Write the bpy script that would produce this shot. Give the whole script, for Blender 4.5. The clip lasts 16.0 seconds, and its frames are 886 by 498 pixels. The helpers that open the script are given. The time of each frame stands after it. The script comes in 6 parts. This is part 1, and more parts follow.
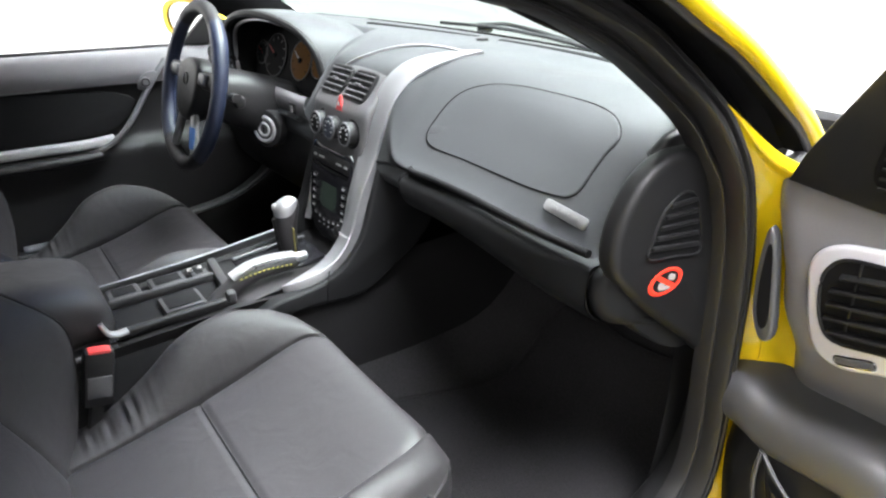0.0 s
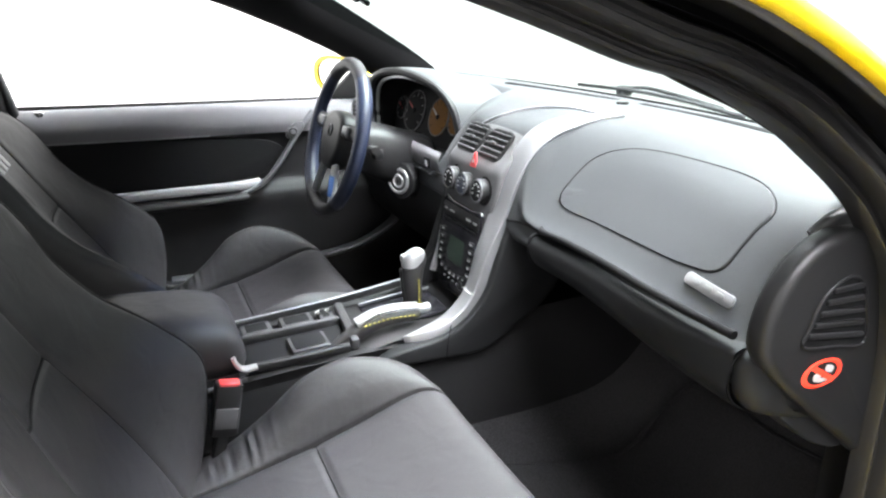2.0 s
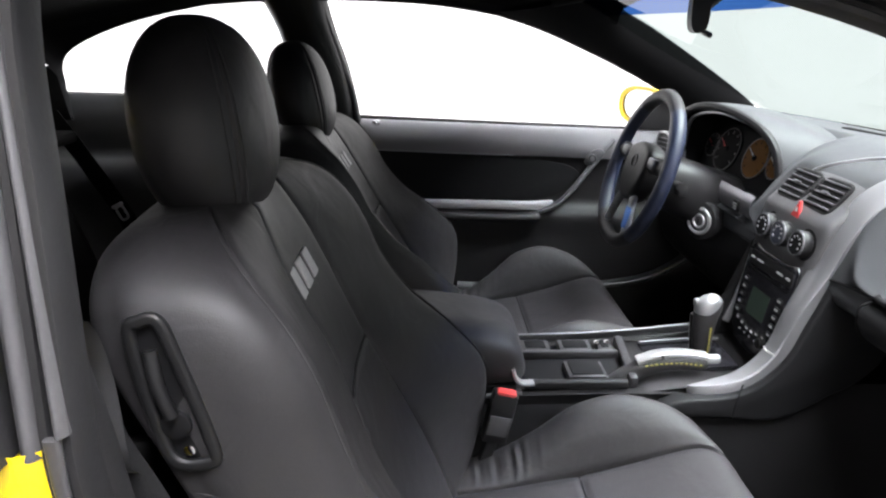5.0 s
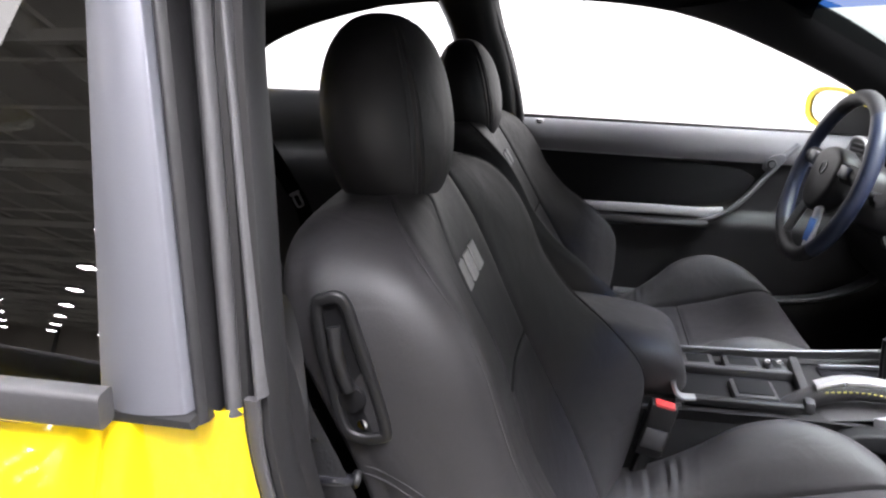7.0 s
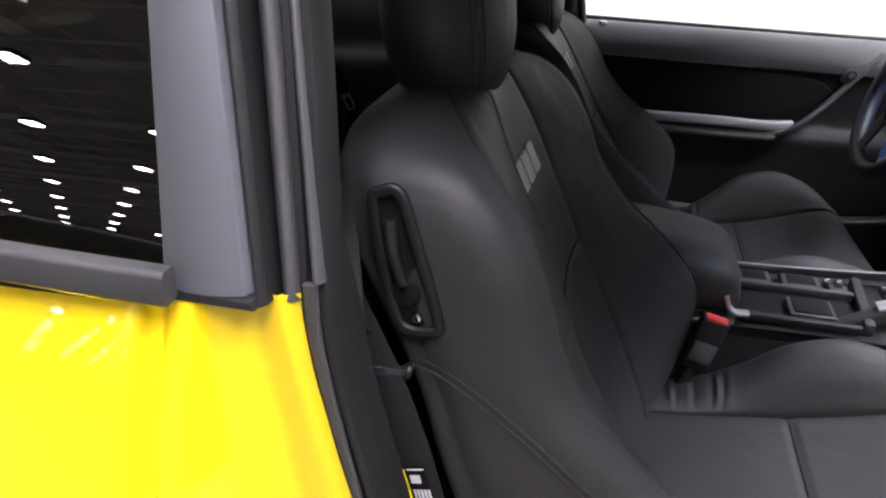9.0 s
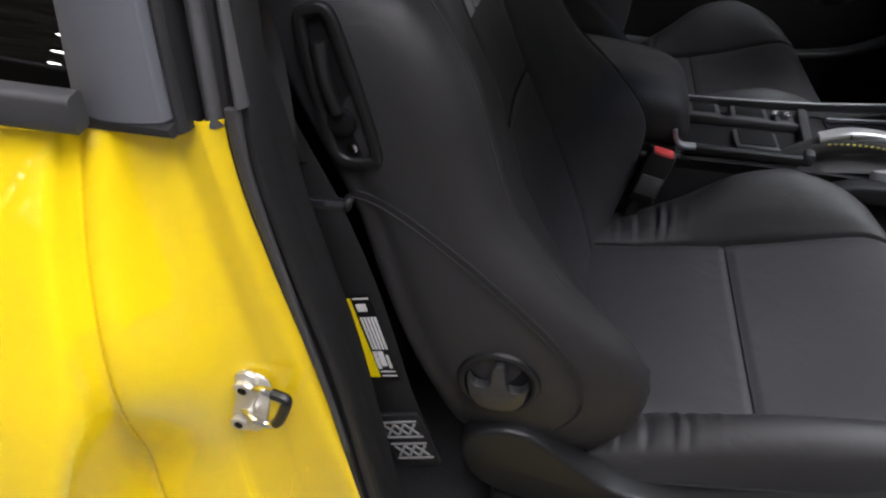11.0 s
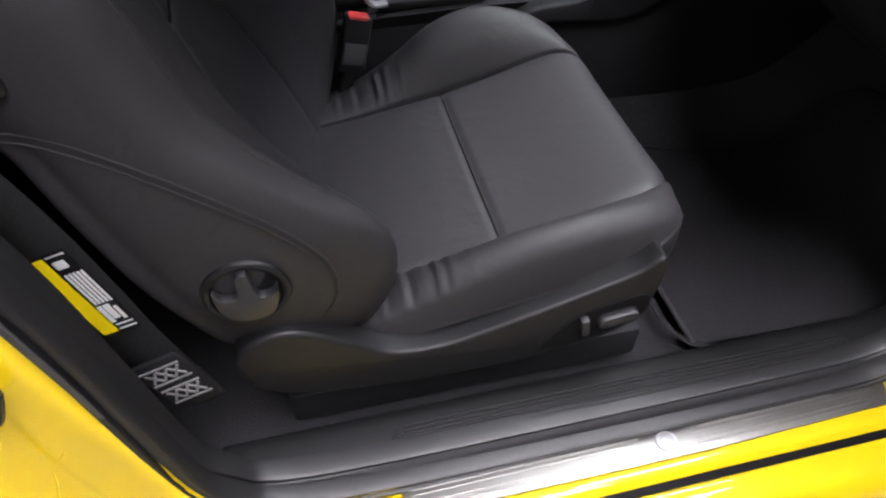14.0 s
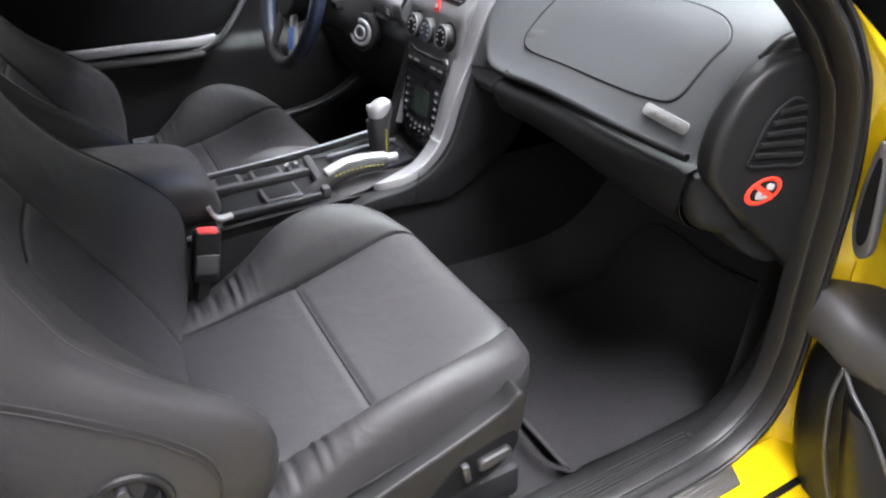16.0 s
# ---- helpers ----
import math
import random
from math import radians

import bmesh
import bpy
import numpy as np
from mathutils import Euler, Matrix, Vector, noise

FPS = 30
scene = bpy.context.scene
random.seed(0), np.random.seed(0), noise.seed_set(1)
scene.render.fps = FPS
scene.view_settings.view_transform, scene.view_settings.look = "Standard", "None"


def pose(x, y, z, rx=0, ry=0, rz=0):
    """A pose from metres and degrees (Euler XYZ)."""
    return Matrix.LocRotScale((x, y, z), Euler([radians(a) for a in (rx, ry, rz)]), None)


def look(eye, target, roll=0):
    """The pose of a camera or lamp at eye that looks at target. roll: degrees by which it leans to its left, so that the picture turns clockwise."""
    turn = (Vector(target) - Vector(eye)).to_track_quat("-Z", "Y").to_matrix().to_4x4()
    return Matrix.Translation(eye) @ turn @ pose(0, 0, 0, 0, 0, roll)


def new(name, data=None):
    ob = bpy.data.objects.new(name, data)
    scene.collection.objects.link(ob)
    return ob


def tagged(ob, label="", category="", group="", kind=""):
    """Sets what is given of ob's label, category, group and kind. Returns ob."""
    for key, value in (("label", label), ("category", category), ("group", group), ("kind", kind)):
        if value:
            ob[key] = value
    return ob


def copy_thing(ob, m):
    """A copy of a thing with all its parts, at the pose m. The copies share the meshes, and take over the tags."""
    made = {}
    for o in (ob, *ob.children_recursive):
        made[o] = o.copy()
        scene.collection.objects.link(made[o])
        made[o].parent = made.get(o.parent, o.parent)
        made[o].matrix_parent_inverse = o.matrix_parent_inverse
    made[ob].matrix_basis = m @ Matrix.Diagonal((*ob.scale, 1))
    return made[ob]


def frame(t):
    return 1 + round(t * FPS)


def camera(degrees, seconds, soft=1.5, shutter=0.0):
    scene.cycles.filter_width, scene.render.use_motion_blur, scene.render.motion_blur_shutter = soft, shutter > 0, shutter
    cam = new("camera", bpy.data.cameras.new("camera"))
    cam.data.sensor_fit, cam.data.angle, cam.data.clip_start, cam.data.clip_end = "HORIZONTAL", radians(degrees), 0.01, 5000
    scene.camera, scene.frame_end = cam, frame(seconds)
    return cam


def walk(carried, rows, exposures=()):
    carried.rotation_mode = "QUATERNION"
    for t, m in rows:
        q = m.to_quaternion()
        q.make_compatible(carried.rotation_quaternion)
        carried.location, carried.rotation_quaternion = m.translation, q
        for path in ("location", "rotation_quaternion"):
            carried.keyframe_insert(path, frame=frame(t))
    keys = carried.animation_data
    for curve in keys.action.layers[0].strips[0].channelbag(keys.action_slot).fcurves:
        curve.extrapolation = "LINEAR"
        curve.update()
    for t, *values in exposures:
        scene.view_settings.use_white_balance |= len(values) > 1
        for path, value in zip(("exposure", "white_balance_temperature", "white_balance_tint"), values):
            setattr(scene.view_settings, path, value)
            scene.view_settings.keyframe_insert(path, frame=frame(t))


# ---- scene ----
cam = camera(66.5, 16.0, soft=2.3)
EXPOSURES = [(0.0, 1.45, 6500, 9), (1.0, 1.84, 6500, 9), (1.5, 1.9, 6500, 9), (3.0, 1.55, 6500, 10), (4.5, 1.1, 6500, 12), (7.0, 1.27, 6500, 15), (8.0, 1.12, 6500, 18), (9.0, 0.3, 6500, 19), (11.5, -0.5, 6500, 14), (12.5, -0.22, 6500, 15), (13.5, -0.2, 6500, 17), (14.5, 0.28, 6500, 18), (15.5, 1.0, 6500, 16), (16.0, 1.36, 6500, 14)]
PATH = [
    (0, (1.144, 0.023, 1.18), (-0.336, 1.062, 0.325), -1.7),
    (0.5, (1.126, 0.031, 1.178), (-0.404, 1.004, 0.334), -1.7),
    (1, (1.124, 0.03, 1.181), (-0.462, 0.947, 0.38), -1.8),
    (1.5, (1.123, 0.025, 1.183), (-0.523, 0.884, 0.441), -1.7),
    (2, (1.122, 0.014, 1.183), (-0.581, 0.796, 0.483), -1.4),
    (2.5, (1.12, 0.01, 1.181), (-0.633, 0.703, 0.512), -1.2),
    (3, (1.119, 0.003, 1.18), (-0.678, 0.615, 0.549), -0.9),
    (3.5, (1.116, -0.007, 1.183), (-0.725, 0.484, 0.574), -0.8),
    (4, (1.114, -0.017, 1.181), (-0.763, 0.314, 0.576), -0.8),
    (4.5, (1.112, -0.028, 1.18), (-0.788, 0.134, 0.577), -0.7),
    (4.7, (1.108, -0.034, 1.182), (-0.793, 0.082, 0.571), -0.3),
    (6.8, (1.115, -0.063, 1.176), (-0.765, -0.39, 0.576), -0.5),
    (7, (1.113, -0.063, 1.178), (-0.752, -0.441, 0.563), -0.5),
    (7.5, (1.115, -0.067, 1.178), (-0.73, -0.522, 0.554), -0.4),
    (8, (1.114, -0.07, 1.177), (-0.716, -0.551, 0.53), -0.3),
    (8.5, (1.111, -0.072, 1.17), (-0.682, -0.564, 0.433), -0.3),
    (9, (1.108, -0.074, 1.161), (-0.633, -0.562, 0.306), -0.0),
    (9.2, (1.107, -0.074, 1.157), (-0.607, -0.559, 0.246), -0.0),
    (11.3, (1.103, -0.055, 1.138), (-0.407, -0.321, -0.146), 1.2),
    (11.5, (1.102, -0.056, 1.133), (-0.388, -0.283, -0.182), 1.3),
    (12, (1.103, -0.05, 1.126), (-0.341, -0.218, -0.248), 1.1),
    (12.5, (1.099, -0.042, 1.119), (-0.279, -0.108, -0.329), 1.0),
    (13, (1.097, -0.033, 1.117), (-0.261, 0.01, -0.35), 0.9),
    (13.5, (1.097, -0.018, 1.117), (-0.251, 0.159, -0.349), 0.3),
    (14, (1.098, -0.006, 1.118), (-0.242, 0.311, -0.332), 0.0),
    (14.5, (1.103, 0.007, 1.125), (-0.263, 0.446, -0.268), -0.6),
    (15, (1.108, 0.01, 1.131), (-0.307, 0.571, -0.167), -0.7),
    (15.5, (1.116, 0.004, 1.139), (-0.34, 0.69, -0.048), -0.9),
    (16, (1.166, -0.022, 1.158), (-0.343, 0.779, 0.119), -1.5),
]
walk(cam, [(t, look(eye, target, roll)) for t, eye, target, roll in PATH], EXPOSURES)

# ---- world, light ----
world = bpy.data.worlds.new("studio")
scene.world = world
world.use_nodes = True
world.node_tree.nodes["Background"].inputs[0].default_value = (1.0, 0.98, 0.96, 1)
world.node_tree.nodes["Background"].inputs[1].default_value = 0.25


def area(name, m, sx, sy, watts, colour=(1, 1, 1)):
    d = bpy.data.lights.new(name, "AREA")
    d.shape, d.size, d.size_y, d.energy, d.color = "RECTANGLE", sx, sy, watts, colour
    ob = new(name, d)
    ob.matrix_world = m
    return ob


# three soft lamps added to brighten dash, seats and door; no known source
area("studio_softbox", look((2.1, 0.45, 3.9), (0.5, 0.0, 0.6)), 1.8, 1.6, 260, (0.945, 0.95, 1.0))
area("studio_softbox", look((0.1, 1.95, 3.8), (0.1, 0.65, 0.9)), 2.6, 1.5, 600, (0.94, 0.965, 1.0))
area("studio_softbox", look((3.0, -4.4, 3.5), (0.8, -0.2, 0.8)), 2.0, 1.6, 18, (1.0, 0.985, 0.985))


# ---- materials ----
def mat(name, colour, rough=0.5, metal=0.0, grain=0.0, grain_scale=900.0, bump=0.0, wear=0.0, wear_scale=9.0, coat=0.0, spec=0.5, cells=False, crease=0.0, crease_scale=26.0):
    m = bpy.data.materials.new(name)
    m.use_nodes = True
    nt = m.node_tree
    b = nt.nodes["Principled BSDF"]
    b.inputs["Base Color"].default_value = (*colour, 1)
    b.inputs["Roughness"].default_value = rough
    b.inputs["Metallic"].default_value = metal
    b.inputs["Specular IOR Level"].default_value = spec
    b.inputs["Coat Weight"].default_value = coat
    b.inputs["Coat Roughness"].default_value = 0.04
    tc = nt.nodes.new("ShaderNodeTexCoord")
    if cells:
        fine = nt.nodes.new("ShaderNodeTexVoronoi")
        fine.inputs["Scale"].default_value = grain_scale
        fine_out = fine.outputs["Distance"]
    else:
        fine = nt.nodes.new("ShaderNodeTexNoise")
        fine.inputs["Scale"].default_value = grain_scale
        fine.inputs["Detail"].default_value = 3
        fine_out = fine.outputs["Fac"]
    nt.links.new(tc.outputs["Object"], fine.inputs["Vector"])
    broad = nt.nodes.new("ShaderNodeTexNoise")
    broad.inputs["Scale"].default_value = wear_scale
    broad.inputs["Detail"].default_value = 5
    nt.links.new(tc.outputs["Object"], broad.inputs["Vector"])
    if grain or wear:
        add = nt.nodes.new("ShaderNodeMath")
        add.operation = "MULTIPLY_ADD"
        nt.links.new(fine_out, add.inputs[0])
        add.inputs[1].default_value = grain
        mul = nt.nodes.new("ShaderNodeMath")
        mul.operation = "MULTIPLY_ADD"
        nt.links.new(broad.outputs["Fac"], mul.inputs[0])
        mul.inputs[1].default_value = wear
        mul.inputs[2].default_value = 1.0 - 0.5 * (grain + wear)
        nt.links.new(mul.outputs[0], add.inputs[2])
        mix = nt.nodes.new("ShaderNodeVectorMath")
        mix.operation = "SCALE"
        mix.inputs[0].default_value = colour
        nt.links.new(add.outputs[0], mix.inputs["Scale"])
        nt.links.new(mix.outputs[0], b.inputs["Base Color"])
        ramp = nt.nodes.new("ShaderNodeMapRange")
        ramp.inputs["To Min"].default_value = max(0.02, rough - 0.09)
        ramp.inputs["To Max"].default_value = min(1.0, rough + 0.09)
        nt.links.new(broad.outputs["Fac"], ramp.inputs["Value"])
        nt.links.new(ramp.outputs[0], b.inputs["Roughness"])
    if bump:
        bn = nt.nodes.new("ShaderNodeBump")
        bn.inputs["Strength"].default_value = bump
        bn.inputs["Distance"].default_value = 0.0008
        nt.links.new(fine_out, bn.inputs["Height"])
        nt.links.new(bn.outputs["Normal"], b.inputs["Normal"])
        if crease:
            # soft folds and dents under the fine grain
            fold = nt.nodes.new("ShaderNodeTexNoise")
            fold.inputs["Scale"].default_value = crease_scale
            fold.inputs["Detail"].default_value = 2.5
            fold.inputs["Distortion"].default_value = 0.9
            nt.links.new(tc.outputs["Object"], fold.inputs["Vector"])
            b2 = nt.nodes.new("ShaderNodeBump")
            b2.inputs["Strength"].default_value = crease
            b2.inputs["Distance"].default_value = 0.006
            nt.links.new(fold.outputs["Fac"], b2.inputs["Height"])
            nt.links.new(b2.outputs["Normal"], bn.inputs["Normal"])
    return m


LEATHER = mat("black_leather", (0.0165, 0.0158, 0.0167), 0.55, grain=0.3, grain_scale=900, bump=0.16, wear=0.25, wear_scale=14, cells=True, spec=0.33, crease=0.32, crease_scale=20)
LEATHER_SMOOTH = mat("black_leather_insert", (0.0165, 0.0158, 0.0172), 0.5, grain=0.35, grain_scale=700, bump=0.18, wear=0.25, wear_scale=10, cells=True, spec=0.42, crease=0.24, crease_scale=16)
DASH = mat("charcoal_dash_skin", (0.037, 0.0398, 0.0418), 0.5, grain=0.4, grain_scale=1100, bump=0.35, wear=0.12, wear_scale=5, spec=0.3)
PLASTIC = mat("black_plastic", (0.0066, 0.0066, 0.007), 0.44, grain=0.3, grain_scale=900, bump=0.2, wear=0.2, spec=0.3)
PLASTIC_GREY = mat("dark_grey_plastic", (0.05, 0.05, 0.052), 0.45, grain=0.3, grain_scale=1000, bump=0.25, wear=0.15)
SATIN = mat("graphite_satin_trim", (0.1, 0.102, 0.108), 0.36, metal=0.5, grain=0.1, wear=0.1)
PILLAR = mat("graphite_pillar_film", (0.105, 0.107, 0.122), 0.42, metal=0.6, grain=0.06, wear=0.1, wear_scale=4)
STRIP = mat("satin_silver_strip", (0.29, 0.295, 0.305), 0.48, metal=0.85, grain=0.12, grain_scale=1500, wear=0.08)
VENT_SILVER = mat("pale_silver_trim", (0.48, 0.475, 0.50), 0.36, metal=0.2, grain=0.12, grain_scale=1500, wear=0.08)
SILVER = mat("silver_paint_trim", (0.36, 0.365, 0.37), 0.32, metal=0.75, grain=0.15, grain_scale=1500, wear=0.08)
CHROME = mat("chrome", (0.75, 0.75, 0.76), 0.12, metal=1.0, wear=0.1, grain=0.05)
STEEL = mat("brushed_steel", (0.28, 0.272, 0.26), 0.42, metal=1.0, grain=0.08, grain_scale=90, wear=0.15, wear_scale=5)
ZINC = mat("dull_zinc", (0.55, 0.53, 0.47), 0.42, metal=0.75, grain=0.2, grain_scale=300, wear=0.3, wear_scale=60)
YELLOW = mat("yellow_paint", (0.66, 0.468, 0.005), 0.35, coat=1.0, wear=0.05, wear_scale=3, grain=0.03, grain_scale=2500, spec=0.08)
RUBBER = mat("black_rubber", (0.0095, 0.0093, 0.0098), 0.42, grain=0.3, grain_scale=300, bump=0.2, wear=0.3, wear_scale=20, spec=0.34)
RUBBER_GREY = mat("grey_rubber", (0.03, 0.0295, 0.031), 0.5, grain=0.3, grain_scale=300, bump=0.2, wear=0.3, wear_scale=20)
DOOR_GREY = mat("grey_door_trim", (0.14, 0.138, 0.146), 0.5, grain=0.25, grain_scale=1000, bump=0.25, wear=0.15)
CARPET = mat("black_carpet", (0.024, 0.0235, 0.025), 0.95, grain=1.5, grain_scale=330, bump=1.0, wear=0.7, wear_scale=7, spec=0.1)
CLOTH = mat("dark_headliner", (0.009, 0.009, 0.0095), 0.95, grain=0.4, grain_scale=700, bump=0.4, wear=0.1, spec=0.1)
BLACK = mat("matt_black", (0.005, 0.005, 0.0055), 0.7, spec=0.1)
GLOSS_BLACK = mat("gloss_black", (0.01, 0.01, 0.012), 0.14)
RED = mat("red_plastic", (0.42, 0.035, 0.035), 0.35, wear=0.1)
STICKER_RED = mat("sticker_red", (0.75, 0.04, 0.02), 0.4)
PAPER = mat("label_white", (0.5, 0.5, 0.5), 0.5, wear=0.1)
LABEL_YELLOW = mat("label_yellow", (0.8, 0.62, 0.0), 0.45, wear=0.1)
THREAD = mat("grey_thread", (0.02, 0.02, 0.02), 0.8)
THREAD_YELLOW = mat("yellow_thread", (0.27, 0.23, 0.04), 0.8)
STICKER_GREY = mat("sticker_grey", (0.3, 0.29, 0.28), 0.5, wear=0.2)
EMBROIDERY = mat("silver_embroidery", (0.42, 0.42, 0.43), 0.6, grain=0.6, grain_scale=600, bump=0.6)
BLUE_LEATHER = mat("navy_leather", (0.008, 0.012, 0.026), 0.4, grain=0.3, grain_scale=600, bump=0.3, cells=True)
PLASTIC_DARK = mat("charcoal_plastic", (0.016, 0.016, 0.017), 0.42, grain=0.3, grain_scale=1000, bump=0.2, wear=0.2)
BLUE_ACCENT = mat("blue_accent", (0.10, 0.22, 0.55), 0.25, metal=0.4, wear=0.1)
ARM_GREY = mat("grey_satin_plastic", (0.26, 0.26, 0.27), 0.36, metal=0.2, grain=0.12, wear=0.1)
DIAL = mat("amber_dial", (0.15, 0.07, 0.016), 0.7, wear=0.2, spec=0.1)
SCREEN = mat("lcd_screen", (0.03, 0.045, 0.035), 0.15)
WEBBING = mat("black_webbing", (0.009, 0.009, 0.0095), 0.75, grain=0.6, grain_scale=350, bump=0.7, spec=0.15)
STITCH_GREY = mat("belt_stitching", (0.17, 0.17, 0.17), 0.8)
SILL = mat("matt_black_sill_plastic", (0.0075, 0.0075, 0.008), 0.58, grain=0.3, grain_scale=900, bump=0.25, wear=0.3, wear_scale=12, spec=0.25)
# dash plastic below the crease, its shade put into a darker, duller colour
SHADED_DASH = mat("shaded_dash_plastic", (0.0078, 0.0081, 0.0086), 0.48, grain=0.35, grain_scale=1000, bump=0.3, wear=0.15, wear_scale=6, spec=0.16)
FLOOR = mat("speckled_concrete", (0.13, 0.127, 0.123), 0.35, grain=1.4, grain_scale=160, bump=0.2, wear=0.4, wear_scale=2)
WALL = mat("warehouse_wall", (0.42, 0.39, 0.345), 0.85, wear=0.3, wear_scale=0.4, grain=0.1, grain_scale=8)
ROOFDECK = mat("warehouse_deck", (0.55, 0.53, 0.49), 0.8, wear=0.4, wear_scale=0.6, grain=0.2, grain_scale=4)
TRUSS = mat("truss_steel", (0.06, 0.06, 0.06), 0.6, metal=0.3, wear=0.2)


def glow(name, colour, strength):
    m = bpy.data.materials.new(name)
    m.use_nodes = True
    nt = m.node_tree
    nt.nodes.clear()
    e = nt.nodes.new("ShaderNodeEmission")
    e.inputs[0].default_value = (*colour, 1)
    e.inputs[1].default_value = strength
    o = nt.nodes.new("ShaderNodeOutputMaterial")
    nt.links.new(e.outputs[0], o.inputs[0])
    return m


def pane(name, tint, gloss=1.0):
    """Thin glass: clear with a Fresnel reflection; tint is the light that it lets through."""
    m = bpy.data.materials.new(name)
    m.use_nodes = True
    nt = m.node_tree
    nt.nodes.clear()
    o = nt.nodes.new("ShaderNodeOutputMaterial")
    tr = nt.nodes.new("ShaderNodeBsdfTransparent")
    tr.inputs[0].default_value = (*tint, 1)
    gl = nt.nodes.new("ShaderNodeBsdfGlossy")
    gl.inputs["Roughness"].default_value = 0.01
    lw = nt.nodes.new("ShaderNodeLayerWeight")
    lw.inputs[0].default_value = 0.5
    pw = nt.nodes.new("ShaderNodeMath")
    pw.operation = "POWER"
    pw.inputs[1].default_value = 5.0
    nt.links.new(lw.outputs["Facing"], pw.inputs[0])
    fr = nt.nodes.new("ShaderNodeMath")
    fr.operation = "MULTIPLY_ADD"
    fr.inputs[1].default_value = 0.9 * gloss
    fr.inputs[2].default_value = 0.07 * gloss
    nt.links.new(pw.outputs[0], fr.inputs[0])
    mx = nt.nodes.new("ShaderNodeMixShader")
    nt.links.new(fr.outputs[0], mx.inputs[0])
    nt.links.new(tr.outputs[0], mx.inputs[1])
    nt.links.new(gl.outputs[0], mx.inputs[2])
    nt.links.new(mx.outputs[0], o.inputs[0])
    return m


# the backdrop gives off its own light, with no lamp on it
BACKDROP = glow("backdrop_glow", (1.0, 1.0, 1.0), 1.15)
LAMP = glow("lamp_glow", (1.0, 0.98, 0.97), 46)
WINDSHIELD = pane("windshield_glass", (0.345, 0.39, 0.375), 0.3)
TINT_BAND = pane("blue_shade_band", (0.02, 0.07, 0.22), 0.5)
DARK_GLASS = pane("dark_side_glass", (0.10, 0.10, 0.09), 2.3)
MIRROR = mat("mirror_glass", (0.8, 0.82, 0.82), 0.02, metal=1.0)


# ---- mesh helpers ----
def thing(name, loc, label, category, group="", kind=""):
    ob = new(name)
    ob.location = loc
    return tagged(ob, label, category, group, kind)


def part(name, bm, material, parent=None, label="", angle=40):
    bmesh.ops.recalc_face_normals(bm, faces=bm.faces)
    me = bpy.data.meshes.new(name)
    bm.to_mesh(me)
    bm.free()
    me.materials.append(material)
    for p in me.polygons:
        p.use_smooth = True
    me.set_sharp_from_angle(angle=radians(angle))
    ob = new(name, me)
    if parent is not None:
        ob.parent = parent
        if parent.data is None:
            ob.matrix_parent_inverse = Matrix.Translation(-Vector(parent.location))
    if label:
        ob["label"] = label
    return ob


def cat_rom(p, ts, closed=False):
    """Points on a Catmull-Rom curve through p at the parameters ts (in spans)."""
    p = np.asarray(p, float)
    n = len(p)
    out = []
    for t in ts:
        i = int(math.floor(t))
        if not closed:
            i = min(max(i, 0), n - 2)
        f = t - i
        if closed:
            a, b, c, d = p[(i - 1) % n], p[i % n], p[(i + 1) % n], p[(i + 2) % n]
        else:
            b, c = p[i], p[i + 1]
            a = p[i - 1] if i > 0 else 2 * b - c
            d = p[i + 2] if i + 2 < n else 2 * c - b
        out.append(0.5 * (2 * b + (c - a) * f + (2 * a - 5 * b + 4 * c - d) * f * f + (3 * b - 3 * c + d - a) * f ** 3))
    return np.array(out)


def spans(n, k, closed=False):
    m = n if closed else n - 1
    ts = [i + j / k for i in range(m) for j in range(k)]
    return ts if closed else ts + [m]


def grid(rows, closed_u=False, closed_v=False, cap=False):
    """A bmesh from rows of points."""
    bm = bmesh.new()
    vs = [[bm.verts.new(p) for p in r] for r in rows]
    nr, nc = len(vs), len(vs[0])
    for i in range(nr if closed_v else nr - 1):
        for j in range(nc if closed_u else nc - 1):
            bm.faces.new((vs[i][j], vs[i][(j + 1) % nc], vs[(i + 1) % nr][(j + 1) % nc], vs[(i + 1) % nr][j]))
    if cap:
        bm.faces.new(vs[0][::-1])
        bm.faces.new(vs[-1])
    return bm


def loft(sections, ku=4, kv=4, closed_u=True, cap=True):
    """A smooth skin through sections, each a list of as many points."""
    tu = spans(len(sections[0]), ku, closed_u)
    rows = np.array([cat_rom(s, tu, closed_u) for s in sections])
    tv = spans(len(sections), kv)
    cols = [cat_rom(rows[:, j], tv) for j in range(rows.shape[1])]
    rows = np.array(cols).transpose(1, 0, 2)
    return grid(rows, closed_u, False, cap and closed_u)


def sweep(path, profile, k=6, closed=False, up=(0, 0, 1), smooth=True, scale=None, cap=True):
    """A profile of (side, up) points carried along a path."""
    p = cat_rom(path, spans(len(path), k, closed), closed) if smooth else np.asarray(path, float)
    n = len(p)
    rows = []
    for i in range(n):
        t = (p[(i + 1) % n] - p[i - 1]) if closed or 0 < i < n - 1 else (p[1] - p[0] if i == 0 else p[-1] - p[-2])
        t = t / (np.linalg.norm(t) + 1e-12)
        s = np.cross(t, up)
        s = s / (np.linalg.norm(s) + 1e-9)
        u = np.cross(s, t)
        f = 1.0 if scale is None else scale(i / max(1, n - 1))
        rows.append([p[i] + f * (a * s + b * u) for a, b in profile])
    return grid(rows, True, closed, cap and not closed)


def circle(r, n=10, squash=1.0):
    return [(r * math.cos(2 * math.pi * i / n), squash * r * math.sin(2 * math.pi * i / n)) for i in range(n)]


